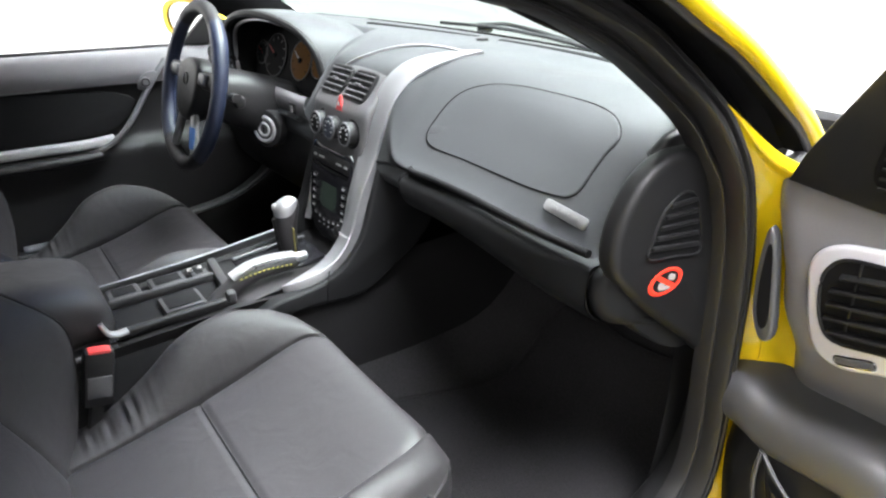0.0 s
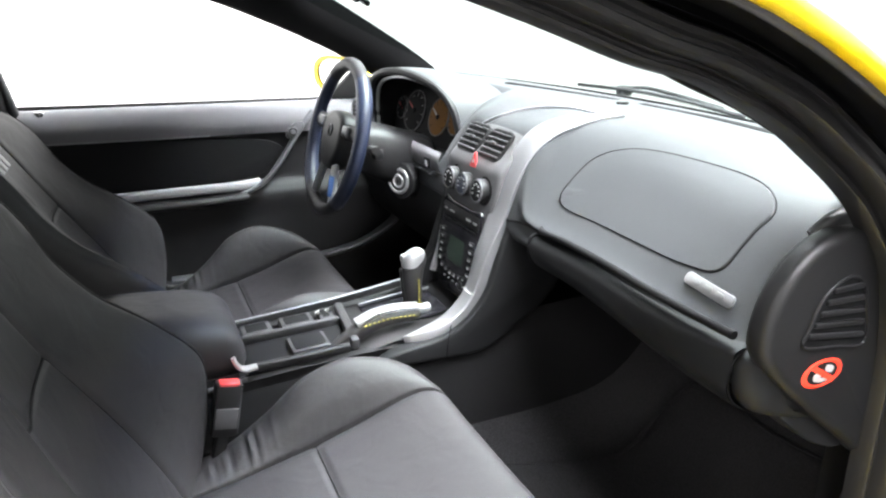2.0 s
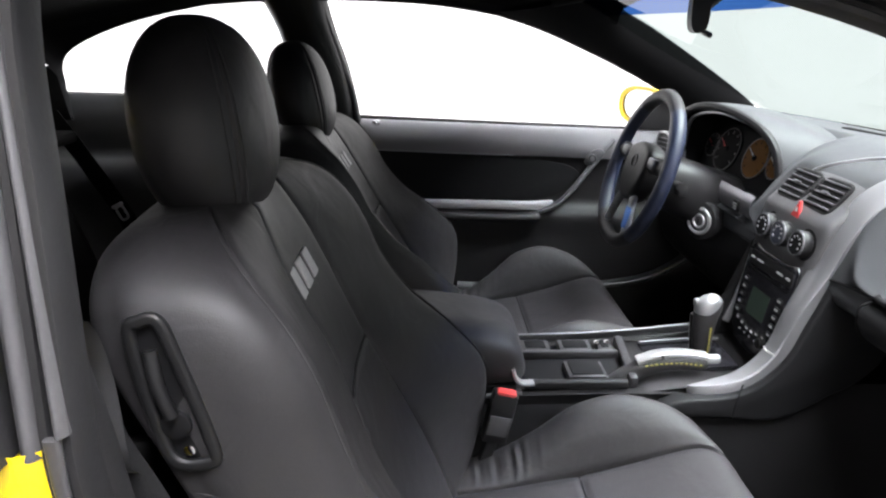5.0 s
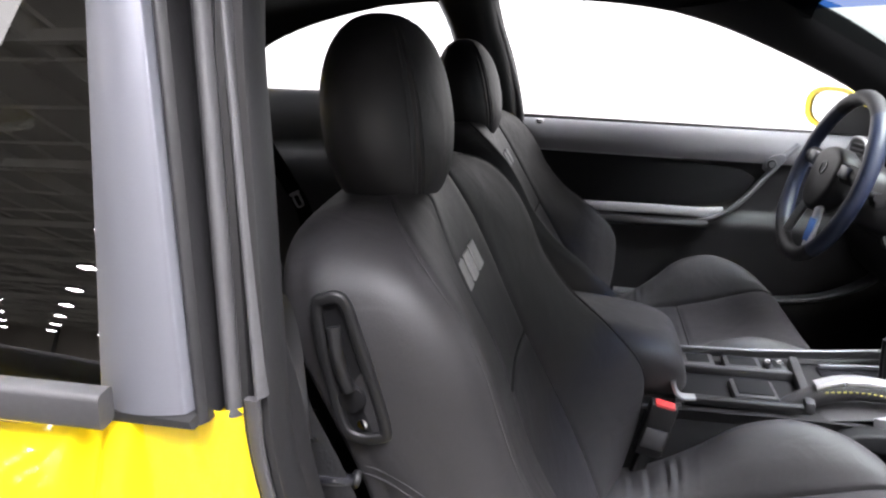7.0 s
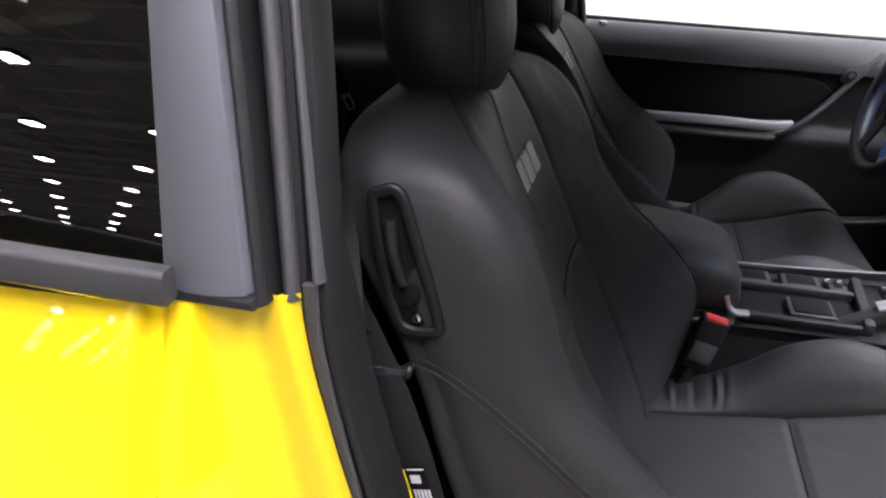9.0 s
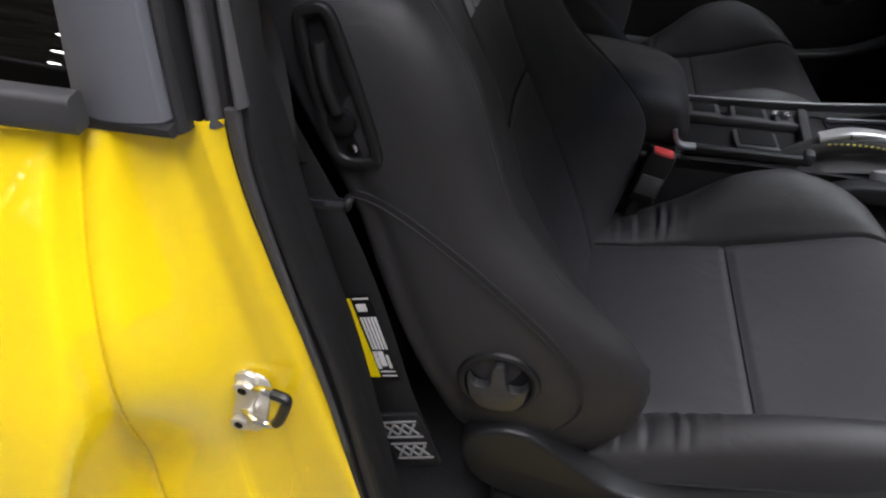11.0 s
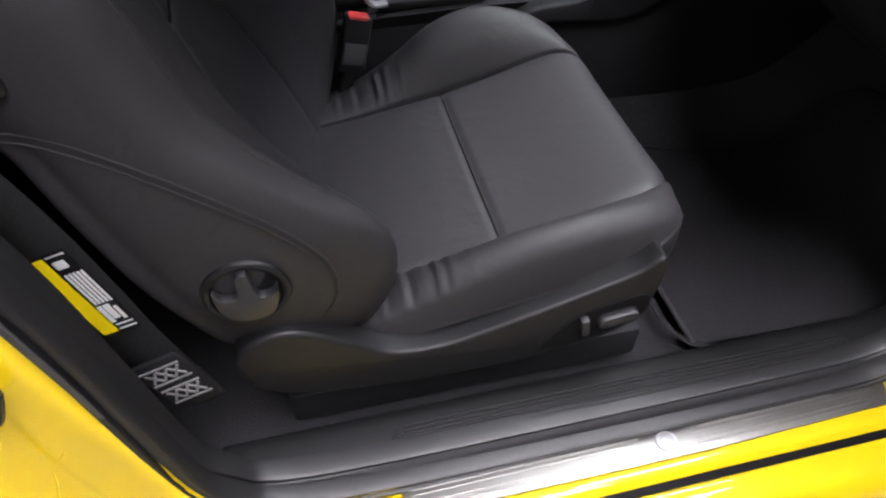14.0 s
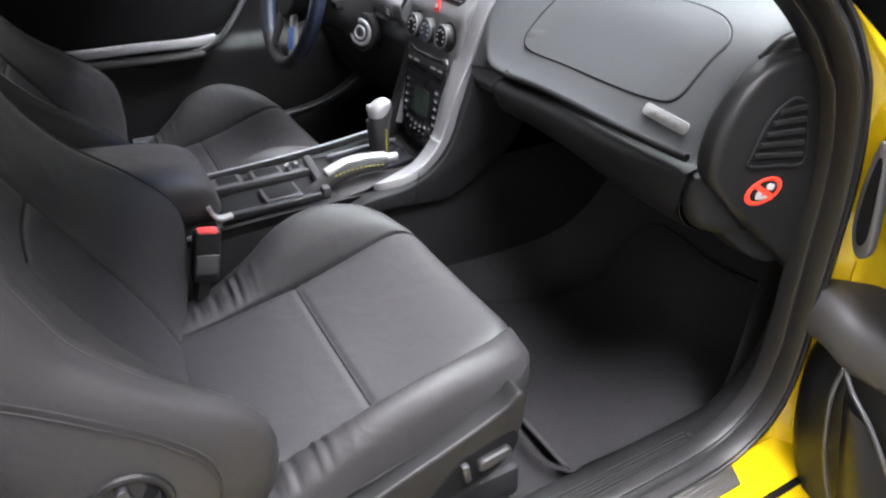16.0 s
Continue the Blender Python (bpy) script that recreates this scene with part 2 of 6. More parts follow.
def tube(path, r, n=8, **kw):
    return sweep(path, circle(r, n), **kw)


def rect(w, h, r=0.3, n=3):
    """A rounded rectangle's outline, w by h; r is the corner's share of the smaller side."""
    r = r * min(w, h)
    pts = []
    for q, (sx, sy) in enumerate(((1, 1), (-1, 1), (-1, -1), (1, -1))):
        for i in range(n + 1):
            a = math.pi / 2 * (q + i / n)
            pts.append((sx * (w / 2 - r) + r * math.cos(a), sy * (h / 2 - r) + r * math.sin(a)))
    return pts


def box(size, r=0.004, m=None, seg=2):
    bm = bmesh.new()
    bmesh.ops.create_cube(bm, size=1)
    bmesh.ops.scale(bm, vec=size, verts=bm.verts)
    if r:
        bmesh.ops.bevel(bm, geom=bm.edges[:], offset=min(r, 0.49 * min(size)), segments=seg, profile=0.5, affect="EDGES")
    if m is not None:
        bmesh.ops.transform(bm, matrix=m, verts=bm.verts)
    return bm


def at(x, y, z, rx=0, ry=0, rz=0):
    return pose(x, y, z, rx, ry, rz)


def slab(poly, depth, m, r=0.003, seg=2, k=0):
    """A flat outline (x, y), smoothed when k, extruded by depth along its z, bevelled, then put at m."""
    if k:
        poly = cat_rom(poly, spans(len(poly), k, True), True)
    bm = bmesh.new()
    f = bm.faces.new([bm.verts.new((p[0], p[1], 0)) for p in poly])
    ex = bmesh.ops.extrude_face_region(bm, geom=[f])
    bmesh.ops.translate(bm, vec=(0, 0, depth), verts=[v for v in ex["geom"] if isinstance(v, bmesh.types.BMVert)])
    bmesh.ops.recalc_face_normals(bm, faces=bm.faces)
    if r:
        rim = [e for e in bm.edges if abs(e.verts[0].co.z - e.verts[1].co.z) < 1e-7]
        bmesh.ops.bevel(bm, geom=rim, offset=r, segments=seg, profile=0.5, affect="EDGES", clamp_overlap=True)
    bmesh.ops.transform(bm, matrix=m, verts=bm.verts)
    return bm


YZ = Matrix(((0, 0, 1, 0), (1, 0, 0, 0), (0, 1, 0, 0), (0, 0, 0, 1)))  # outline (y, z), depth along +x


def disc(r, depth, m, n=28, bevel=0.002):
    return slab([(r * math.cos(2 * math.pi * i / n), r * math.sin(2 * math.pi * i / n)) for i in range(n)], depth, m, bevel)


def ring(r, r2, m, n=40, k=10):
    rows = []
    for i in range(n):
        a = 2 * math.pi * i / n
        rows.append([m @ Vector(((r + r2 * math.cos(2 * math.pi * j / k)) * math.cos(a), (r + r2 * math.cos(2 * math.pi * j / k)) * math.sin(a), r2 * math.sin(2 * math.pi * j / k))) for j in range(k)])
    return grid(rows, True, True)


def merged(*bms):
    """Several bmeshes of one part joined."""
    out = bmesh.new()
    for b in bms:
        me = bpy.data.meshes.new("join")
        b.to_mesh(me)
        b.free()
        out.from_mesh(me)
        bpy.data.meshes.remove(me)
    return out


# ---- the studio and the hall round it ----
def studio():
    bm = bmesh.new()
    bmesh.ops.create_grid(bm, x_segments=2, y_segments=2, size=120)
    tagged(part("ground", bm, FLOOR), "dark speckled concrete hall floor under the car", "floor", kind="structure")
    # white photo backdrop round the far side and the nose of the car, open towards the hall; it glows instead of being
    # lit
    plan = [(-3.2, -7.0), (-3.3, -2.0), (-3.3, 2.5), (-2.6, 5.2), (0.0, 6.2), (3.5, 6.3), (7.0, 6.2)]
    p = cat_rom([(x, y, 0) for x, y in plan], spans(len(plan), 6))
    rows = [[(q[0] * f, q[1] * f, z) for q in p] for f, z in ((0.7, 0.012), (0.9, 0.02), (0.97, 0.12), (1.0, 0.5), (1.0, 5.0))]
    tagged(part("backdrop", grid(rows), BACKDROP), "white photo studio backdrop standing round the car, glowing by itself", "backdrop", kind="structure")
    for name, m, sx, sz in (("wall_east", at(64, -10, 3.7, 0, 0, 90), 110, 7.4), ("wall_south", at(16, -62, 3.7), 100, 7.4), ("wall_north", at(16, 42, 3.7), 100, 7.4), ("wall_west", at(-30, -10, 3.7, 0, 0, 90), 110, 7.4)):
        tagged(part(name, box((sx, 0.3, sz), 0, m), WALL), "dull beige warehouse wall far from the car", "wall", kind="structure")
    deck = [box((100, 110, 0.2), 0, at(16, -10, 7.5))]
    for k in range(-8, 9):
        deck.append(box((98, 0.16, 0.4), 0, at(16, -10 + k * 6.3, 7.2)))
    for k in range(-30, 31):
        deck.append(box((98, 0.06, 0.1), 0, at(16, -10 + k * 1.75 + 0.3, 7.35)))
    for k in range(-24, 25):
        deck.append(box((0.05, 108, 0.08), 0, at(16 + k * 2.0 + 0.4, -10, 7.0)))
    for k in range(-7, 8):
        deck.append(box((0.14, 108, 0.25), 0, at(16 + k * 6.3, -10, 7.05)))
    tagged(part("ceiling", merged(*deck), ROOFDECK), "dark warehouse roof deck with steel beams", "ceiling", kind="structure")
    # columns along the hall's far side
    first = thing("steel_column", (63.0, 0.0, 0.0), "dark steel column against the warehouse wall", "column", "hall columns")
    part("shaft", box((0.3, 0.3, 7.2), 0.02, at(63.0, 0.0, 3.62)), TRUSS, first)
    part("base_plate", box((0.5, 0.5, 0.03), 0.005, at(63.0, 0.0, 0.015)), TRUSS, first)
    for k in range(1, 8):
        copy_thing(first, at(63.0, -7.5 * k, 0))
    x0, y0 = 14.1, -15.9
    first = thing("high_bay_lamp", (x0, y0, 6.3), "square white high bay lamp hanging from the hall ceiling", "lamp", "hall lamps")
    part("housing", box((0.7, 0.7, 0.14), 0.03, at(x0, y0, 6.43)), TRUSS, first)
    part("diffuser", box((0.62, 0.62, 0.05), 0.01, at(x0, y0, 6.34)), LAMP, first)
    part("hanger", tube([(x0, y0, 6.5), (x0, y0, 6.85), (x0, y0, 7.4)], 0.015, 6), TRUSS, first)
    for i in range(-2, 8):
        for j in range(-6, 8):
            if (i, j) != (0, 0):
                copy_thing(first, at(x0 + 6.35 * i, y0 - 5.6 * j, 6.3))


studio()


# ---- the car's shell ----
BELT = 0.945


def lean(z):
    """How far the upper body leans in above the belt line."""
    return 0.25 * max(0.0, z - BELT)


car = thing("coupe_body", (0, 0, 0.15), "bright yellow two-door coupe with the passenger door open", "car")


def quarter():
    # plan sections of the door jamb and the rear quarter, low to high
    secs = []
    for z, ye, yo in ((0.2, -0.06, -0.31), (0.3, -0.085, -0.335), (0.37, -0.118, -0.353), (0.405, -0.145, -0.361), (0.43, -0.169, -0.368), (0.47, -0.187, -0.377), (0.54, -0.2, -0.393), (0.62, -0.213, -0.39), (0.73, -0.231, -0.362), (0.8, -0.245, -0.357), (0.865, -0.257, -0.359), (0.92, -0.266, -0.356), (0.948, -0.268, -0.353)):
        d = max(0.0, min(0.3, 0.948 - z))
        f = 0.45 * d - 0.36 * d * d  # the flank leans out from the belt line down
        g = f * max(0.2, min(1.0, (z - 0.58) / 0.2))
        yc, yr = ye * 0.70 + yo * 0.30, ye * 0.45 + yo * 0.55
        secs.append([(0.752, ye + 0.010, z), (0.764, ye + 0.001, z), (0.770, ye - 0.010, z), (0.770 + 0.02 * g, yc + 0.010, z), (0.7695 + 0.05 * g, yc - 0.004, z), (0.775 + 0.08 * g, yr + 0.010, z), (0.778 + 0.15 * g, yr, z), (0.781 + 0.28 * g, yr - 0.010, z), (0.787 + 0.72 * g, yo + 0.022, z), (0.788 + 0.82 * g, yo + 0.010, z), (0.785 + 0.85 * g, yo + 0.003, z), (0.793 + 0.9 * g, yo - 0.002, z), (0.801 + 0.5 * g + 0.47 * f, yo - 0.007, z), (0.804 + f, yo - 0.022, z), (0.807 + f, yo - 0.08, z), (0.81 + f, yo - 0.2, z), (0.814 + f, -0.72, z), (0.818 + f, -0.9, z)])
    skin = loft(secs, 6, 6, False, False)
    for v in skin.verts:
        if v.co.y > -0.36:
            for yc, zc, ry, rz, a in ((-0.225, 0.535, 0.022, 0.06, -0.007), (-0.262, 0.60, 0.012, 0.07, 0.003), (-0.30, 0.47, 0.018, 0.05, 0.006), (-0.315, 0.62, 0.02, 0.05, -0.004), (-0.245, 0.45, 0.02, 0.025, 0.004), (-0.28, 0.40, 0.016, 0.03, -0.005), (-0.29, 0.80, 0.014, 0.09, -0.004)):
                v.co.x += 0.5 * a * math.exp(-((v.co.y - yc) / ry) ** 2 - ((v.co.z - zc) / rz) ** 2)
    part("quarter_panel", skin, YELLOW, car, "glossy yellow rear quarter panel and door jamb")
    part("panel_joint", tube([(0.7705, -0.250, 0.597), (0.7705, -0.266, 0.578), (0.772, -0.272, 0.555), (0.775, -0.281, 0.52), (0.7805, -0.285, 0.47), (0.779, -0.287, 0.42), (0.777, -0.284, 0.37)], 0.0011, 6, k=5), YELLOW, car, "sealed joint line in the jamb")
    # shoulder under the side glass
    rows = [[(0.752, -0.258, 0.942), (0.795, -0.36, 0.943), (0.80, -0.5, 0.946), (0.81, -0.9, 0.948)], [(0.742, -0.262, 0.944), (0.75, -0.338, 0.945), (0.75, -0.5, 0.95), (0.755, -0.9, 0.96)]]
    part("shoulder", grid([cat_rom(r, spans(4, 6)) for r in rows]), YELLOW, car)
    # far side: plain mirror of the outer skin
    rows = [[(-0.80, y, 0.885), (-0.86, y, 0.7), (-0.85, y, 0.4), (-0.8, y, 0.2)] for y in (-0.9, -0.5, 0, 0.5, 0.9)]
    part("far_side_panel", loft(rows, 4, 3, False, False), YELLOW, car)


def rocker():
    sec = [(0.752, 0.355), (0.80, 0.352), (0.812, 0.345), (0.822, 0.33), (0.836, 0.328), (0.862, 0.318), (0.88, 0.28), (0.87, 0.20), (0.80, 0.16)]
    rows = [[(x, y, z) for x, z in sec] for y in (-0.16, 0.0, 0.2, 0.4, 0.6, 0.75, 0.95)]
    part("rocker_panel", loft(rows, 3, 2, False, False), YELLOW, car, "yellow sill below the door opening")
    part("sill_gap", sweep([(0.818, y, 0.3385) for y in (0.04, 0.2, 0.4, 0.7, 0.9)], rect(0.012, 0.006), k=3), BLACK, car)
    # front jamb: A-post between the seal and the open door
    secs = []
    for z, y, w in ((0.30, 0.735, 1), (0.40, 0.755, 1), (0.52, 0.77, 1), (0.66, 0.762, 1), (0.78, 0.755, 1), (0.86, 0.738, 0.95), (0.90, 0.722, 0.75), (0.925, 0.708, 0.48), (0.945, 0.695, 0.30), (0.965, 0.683, 0.19), (0.99, 0.668, 0.09), (1.012, 0.652, 0.01)):
        y1 = y + 0.006 + 0.009 * w
        secs.append([(0.735, y, z), (0.75, y1, z), (0.75 + 0.025 * w, y1 + 0.02 * w, z), (0.75 + 0.05 * w, y1 + 0.045 * w, z), (0.75 + 0.09 * w, y1 + 0.06 * w, z), (0.75 + 0.11 * w, y1 + 0.12 * w, z)])
    part("front_jamb", loft(secs, 4, 4, False, False), YELLOW, car, "yellow front door jamb")
    # outer skin of the A-pillar up to the roof, and the deep black channel between it and the seal
    edge = [(0.78, 0.80, 0.93), (0.78, 0.757, 0.972), (0.78, 0.711, 1.004), (0.78, 0.665, 1.035), (0.779, 0.613, 1.068), (0.778, 0.556, 1.098), (0.777, 0.508, 1.124), (0.774, 0.45, 1.153), (0.767, 0.385, 1.18), (0.75, 0.27, 1.216), (0.735, 0.05, 1.255), (0.72, -0.2, 1.275), (0.72, -0.6, 1.255)]
    side = [(0.745, 0.725, 0.915), (0.738, 0.69, 0.966), (0.731, 0.673, 0.995), (0.724, 0.643, 1.027), (0.717, 0.603, 1.059), (0.71, 0.564, 1.089), (0.704, 0.525, 1.115), (0.696, 0.46, 1.142), (0.69, 0.40, 1.16), (0.685, 0.27, 1.197), (0.71, 0.05, 1.228), (0.69, -0.2, 1.248), (0.69, -0.6, 1.24)]
    part("roof_side_rail", sweep([(x + 0.002, y + 0.012, z + 0.008) for x, y, z in edge], rect(0.022, 0.018, 0.4), k=6), YELLOW, car, "yellow A-pillar and roof rail")
    part("rail_gutter", sweep([(x, y + 0.002, z + 0.002) for x, y, z in edge], rect(0.006, 0.010, 0.4), k=6), RUBBER_GREY, car, "grey weather strip lip")
    e, s_ = cat_rom(edge, spans(len(edge), 5)), cat_rom(side, spans(len(side), 5))
    part("rail_channel", grid([[a, a * 0.75 + b * 0.25 + (-0.02, 0.008, 0.012), a * 0.5 + b * 0.5 + (-0.022, 0.006, 0.01), a * 0.48 + b * 0.52 + (-0.012, 0.002, 0.002), a * 0.25 + b * 0.75 + (-0.02, 0.004, 0.006), b] for a, b in zip(e, s_)]), BLACK, car, "black weather strip channel")


def seals():
    # closed loop of rubber round the door opening: (y, z)
    loop = [(-0.277, 1.19), (-0.269, 1.09), (-0.2605, 0.99), (-0.2565, 0.93), (-0.249, 0.866), (-0.236, 0.80), (-0.219, 0.72), (-0.203, 0.607), (-0.182, 0.47), (-0.152, 0.418), (-0.11, 0.385), (0.0, 0.371), (0.25, 0.366), (0.50, 0.366), (0.64, 0.372), (0.708, 0.405), (0.742, 0.455), (0.752, 0.53), (0.749, 0.62), (0.747, 0.694), (0.743, 0.777), (0.733, 0.84), (0.717, 0.892), (0.702, 0.928), (0.682, 0.963), (0.663, 0.994), (0.634, 1.024), (0.595, 1.056), (0.557, 1.085), (0.51, 1.111), (0.45, 1.137), (0.39, 1.155), (0.30, 1.190), (0.197, 1.224), (0.06, 1.252), (-0.08, 1.262), (-0.20, 1.262), (-0.265, 1.246)]
    bead = [(0.752 - 0.9 * lean(z), y, z) for y, z in loop]
    lips = [(-0.0115, -0.013), (0.0115, -0.013), (0.0115, 0.009), (0.009, 0.013), (0.004, 0.013), (0.0018, 0.008), (-0.0018, 0.008), (-0.004, 0.013), (-0.009, 0.013), (-0.0115, 0.009)]
    part("door_seal", sweep(bead, lips, k=4, closed=True, up=(1, 0.01, 0.02)), RUBBER, car, "black rubber door seal")
    bead = [(0.727 - 0.9 * lean(z), 0.25 + (y - 0.25) * (1.0 if y < -0.1 and z < 0.95 else 0.984 if z < 0.95 or y > -0.2 else 1.022), 0.78 + (z - 0.78) * 0.976 + 0.006 - (0.014 * min(1.0, max(0.0, (z - 0.90) / 0.06)) if y > 0 else 0.0)) for y, z in loop]
    part("inner_seal_lip", sweep(bead, [(u * 0.75, v * 0.95) for u, v in lips], k=4, closed=True, up=(1, 0.01, 0.02)), RUBBER, car, "black inner lip of the door seal")


def b_post():
    """The post behind the door: satin cover, channels and the inner trim."""
    def upright(name, y0, y1, x, depth, material, z0, z1, label="", dy=0.022, dyb=None):
        secs = []
        for k in range(6):
            z = z0 + (z1 - z0) * k / 5
            f = (z - 0.95) / 0.24
            xx = x - lean(z)
            a, b = y0 + dy * f, y1 + (dy * 0.7 if dyb is None else dyb) * f
            w_ = b - a
            secs.append([(xx - depth, b, z), (xx - 0.004, b, z), (xx - 0.0005, b - 0.08 * w_, z), (xx + 0.003, b - 0.3 * w_, z), (xx + 0.004, (a + b) / 2, z), (xx + 0.003, a + 0.3 * w_, z), (xx - 0.0005, a + 0.08 * w_, z), (xx - 0.004, a, z), (xx - depth, a, z)])
        part(name, loft(secs, 6, 2, True, True), material, car, label)

    upright("pillar_cover", -0.353, -0.2925, 0.788, 0.02, PILLAR, 0.9525, 1.29, "satin graphite pillar cover", -0.012, -0.033)
    upright("cover_lip", -0.292, -0.2835, 0.778, 0.03, RUBBER, 0.944, 1.29, "dark lip of the pillar cover", -0.033, -0.031)
    upright("pillar_channel", -0.285, -0.264, 0.757, 0.02, BLACK, 0.942, 1.29, "", -0.031, -0.026)
    upright("pillar_strip", -0.280, -0.2665, 0.765, 0.02, RUBBER_GREY, 0.943, 1.29, "grey rubber strip", -0.027, -0.026)
    upright("seal_cover", -0.2565, -0.2475, 0.768, 0.02, RUBBER_GREY, 0.958, 1.27, "grey rubber cover along the seal", -0.029, -0.029)
    part("edge_cover", sweep([(0.766, -0.2575, 0.957), (0.7665, -0.2565, 0.915), (0.767, -0.2485, 0.86), (0.767, -0.238, 0.80), (0.767, -0.222, 0.71), (0.766, -0.210, 0.63)], rect(0.010, 0.006, 0.4), k=4, up=(1, 0, 0), scale=lambda f: 1.0 - 0.5 * f), RUBBER_GREY, car, "grey welt along the jamb edge")
    part("pillar_foot", slab([(-0.37, 0.945), (-0.368, 0.9545), (-0.288, 0.951), (-0.286, 0.945)], 0.044, at(0.746, 0, 0) @ YZ, 0.002), RUBBER, car)
    # inner trim of the near post
    secs = []
    for y, z in ((-0.315, 1.27), (-0.315, 1.10), (-0.305, 0.95), (-0.295, 0.80), (-0.275, 0.62), (-0.25, 0.42), (-0.25, 0.33)):
        x = 0.70 - 0.9 * lean(z)
        secs.append([(x, y, z), (x - 0.03, y - 0.03, z), (x - 0.05, y - 0.14, z), (x + 0.02, y - 0.14, z)])
    part("post_trim", loft(secs, 3, 3, True, True), PLASTIC, car, "black inner pillar trim")
    # belt moulding and the fixed side glass behind the post
    part("belt_moulding", sweep([(0.802, -0.334, 0.963), (0.812, -0.42, 0.970), (0.818, -0.52, 0.976), (0.825, -0.8, 0.99), (0.83, -1.1, 1.0)], rect(0.016, 0.024, 0.25), k=5), RUBBER_GREY, car, "dark rubber belt moulding")
    g = slab([(-0.34, 0.955), (-1.1, 0.985), (-1.0, 1.12), (-0.8, 1.20), (-0.352, 1.27)], 0.004, at(0, 0, 0) @ YZ, 0)
    for v in g.verts:
        v.co.x += 0.776 - 0.30 * (v.co.z - 0.955)
    part("quarter_glass", g, DARK_GLASS, car, "dark tinted quarter glass that mirrors the hall lamps")
    # far side post, rail and window trim
    secs = []
    for z, a, b in ((0.92, -0.355, -0.235), (1.0, -0.365, -0.232), (1.10, -0.378, -0.25), (1.18, -0.393, -0.274), (1.27, -0.432, -0.296)):
        x = -0.70 + 0.9 * lean(z)
        secs.append([(x, a, z), (x + 0.02, a + 0.03, z), (x + 0.022, b - 0.03, z), (x, b, z), (x - 0.05, b + 0.005, z), (x - 0.05, a, z)])
    part("far_post_trim", loft(secs, 3, 3, True, True), PLASTIC, car, "black pillar trim")
    part("far_post_seal", sweep([(-0.715 + 0.9 * lean(z), y, z) for y, z in ((-0.216, 0.93), (-0.228, 1.02), (-0.256, 1.12), (-0.287, 1.22), (-0.297, 1.26))], rect(0.02, 0.02, 0.4), k=4), RUBBER_GREY, car)


def roof():
    # headliner, A-pillar trims, windshield
    rows = []
    for y, z, w in ((0.42, 1.245, 0.52), (0.30, 1.27, 0.56), (0.1, 1.29, 0.58), (-0.2, 1.30, 0.585), (-0.6, 1.285, 0.575), (-0.95, 1.22, 0.54), (-1.15, 1.13, 0.5)):
        rows.append([(-w - 0.055, y, z - 0.05), (-w, y, z - 0.015), (-w * 0.6, y, z + 0.004), (0, y, z + 0.008), (w * 0.6, y, z + 0.004), (w, y, z - 0.015), (w + 0.055, y, z - 0.05)])
    part("headliner", loft(rows, 4, 3, False, False), CLOTH, car, "black cloth headliner")
    rows = [[(x * 1.06, y, z + 0.04) for x, y, z in r] for r in rows]
    part("roof_skin", loft(rows, 4, 3, False, False), YELLOW, car, "yellow roof")
    for s in (-1, 1):
        # trim strip between the side window and the windshield, from the dash up into the roof
        edge_w = [(0.845, 0.97), (0.74, 1.045), (0.62, 1.12), (0.50, 1.19), (0.40, 1.238), (0.34, 1.262)]
        edge_s = [(0.70, 0.945), (0.60, 1.013), (0.49, 1.074), (0.37, 1.13), (0.24, 1.183), (0.10, 1.224)]
        secs = []
        for (yw, zw), (ys, zs) in zip(edge_w, edge_s):
            xw, xs = 0.635 - 0.26 * (zw - 0.97), 0.695 - 0.16 * (zs - 0.945)
            secs.append([(s * xw, yw, zw), (s * (xw * 0.6 + xs * 0.4 - 0.012), yw * 0.6 + ys * 0.4, zw * 0.6 + zs * 0.4 - 0.012), (s * (xs - 0.012), ys * 0.85 + yw * 0.15, zs), (s * (xs + 0.012), ys, zs + 0.006), (s * (xs + 0.03), ys + 0.05, zs + 0.02), (s * (xw + 0.03), yw - 0.016, zw - 0.004)])
        if s > 0:
            # (y, z) of the edge along the glass and of the edge under the seal
            low = [(0.775, 0.925), (0.70, 0.982), (0.646, 1.0147), (0.5765, 1.050), (0.515, 1.081), (0.46, 1.103), (0.378, 1.139), (0.283, 1.18), (0.18, 1.222), (0.05, 1.252), (-0.2, 1.262)]
            top = [(0.765, 0.945), (0.71, 0.998), (0.67, 1.024), (0.606, 1.058), (0.536, 1.090), (0.46, 1.124), (0.378, 1.158), (0.285, 1.196), (0.18, 1.236), (0.05, 1.264), (-0.2, 1.272)]
            secs = [[(0.672, y, z), (0.684, 0.6 * y + 0.4 * y2, 0.6 * z + 0.4 * z2), (0.692, y2, z2), (0.70, y2 + 0.006, z2 + 0.012), (0.665, y2 + 0.012, z2 + 0.012), (0.655, y + 0.012, z + 0.012)] for (y, z), (y2, z2) in zip(low, top)]
            part("pillar_trim", loft(secs, 3, 5, True, True), CLOTH, car, "black inner windshield pillar trim")
            continue
        part("pillar_trim", loft(secs, 3, 4, True, True), CLOTH, car, "black inner windshield pillar trim")
        rail = [(s * (0.715 - 0.22 * (z - 0.945)), y + 0.006, z + 0.026) for y, z in ((0.80, 0.90), (0.69, 0.97), (0.596, 1.026), (0.49, 1.076), (0.385, 1.128), (0.28, 1.174), (0.168, 1.208), (0.06, 1.228), (-0.04, 1.24), (-0.15, 1.246), (-0.257, 1.249), (-0.34, 1.252))]
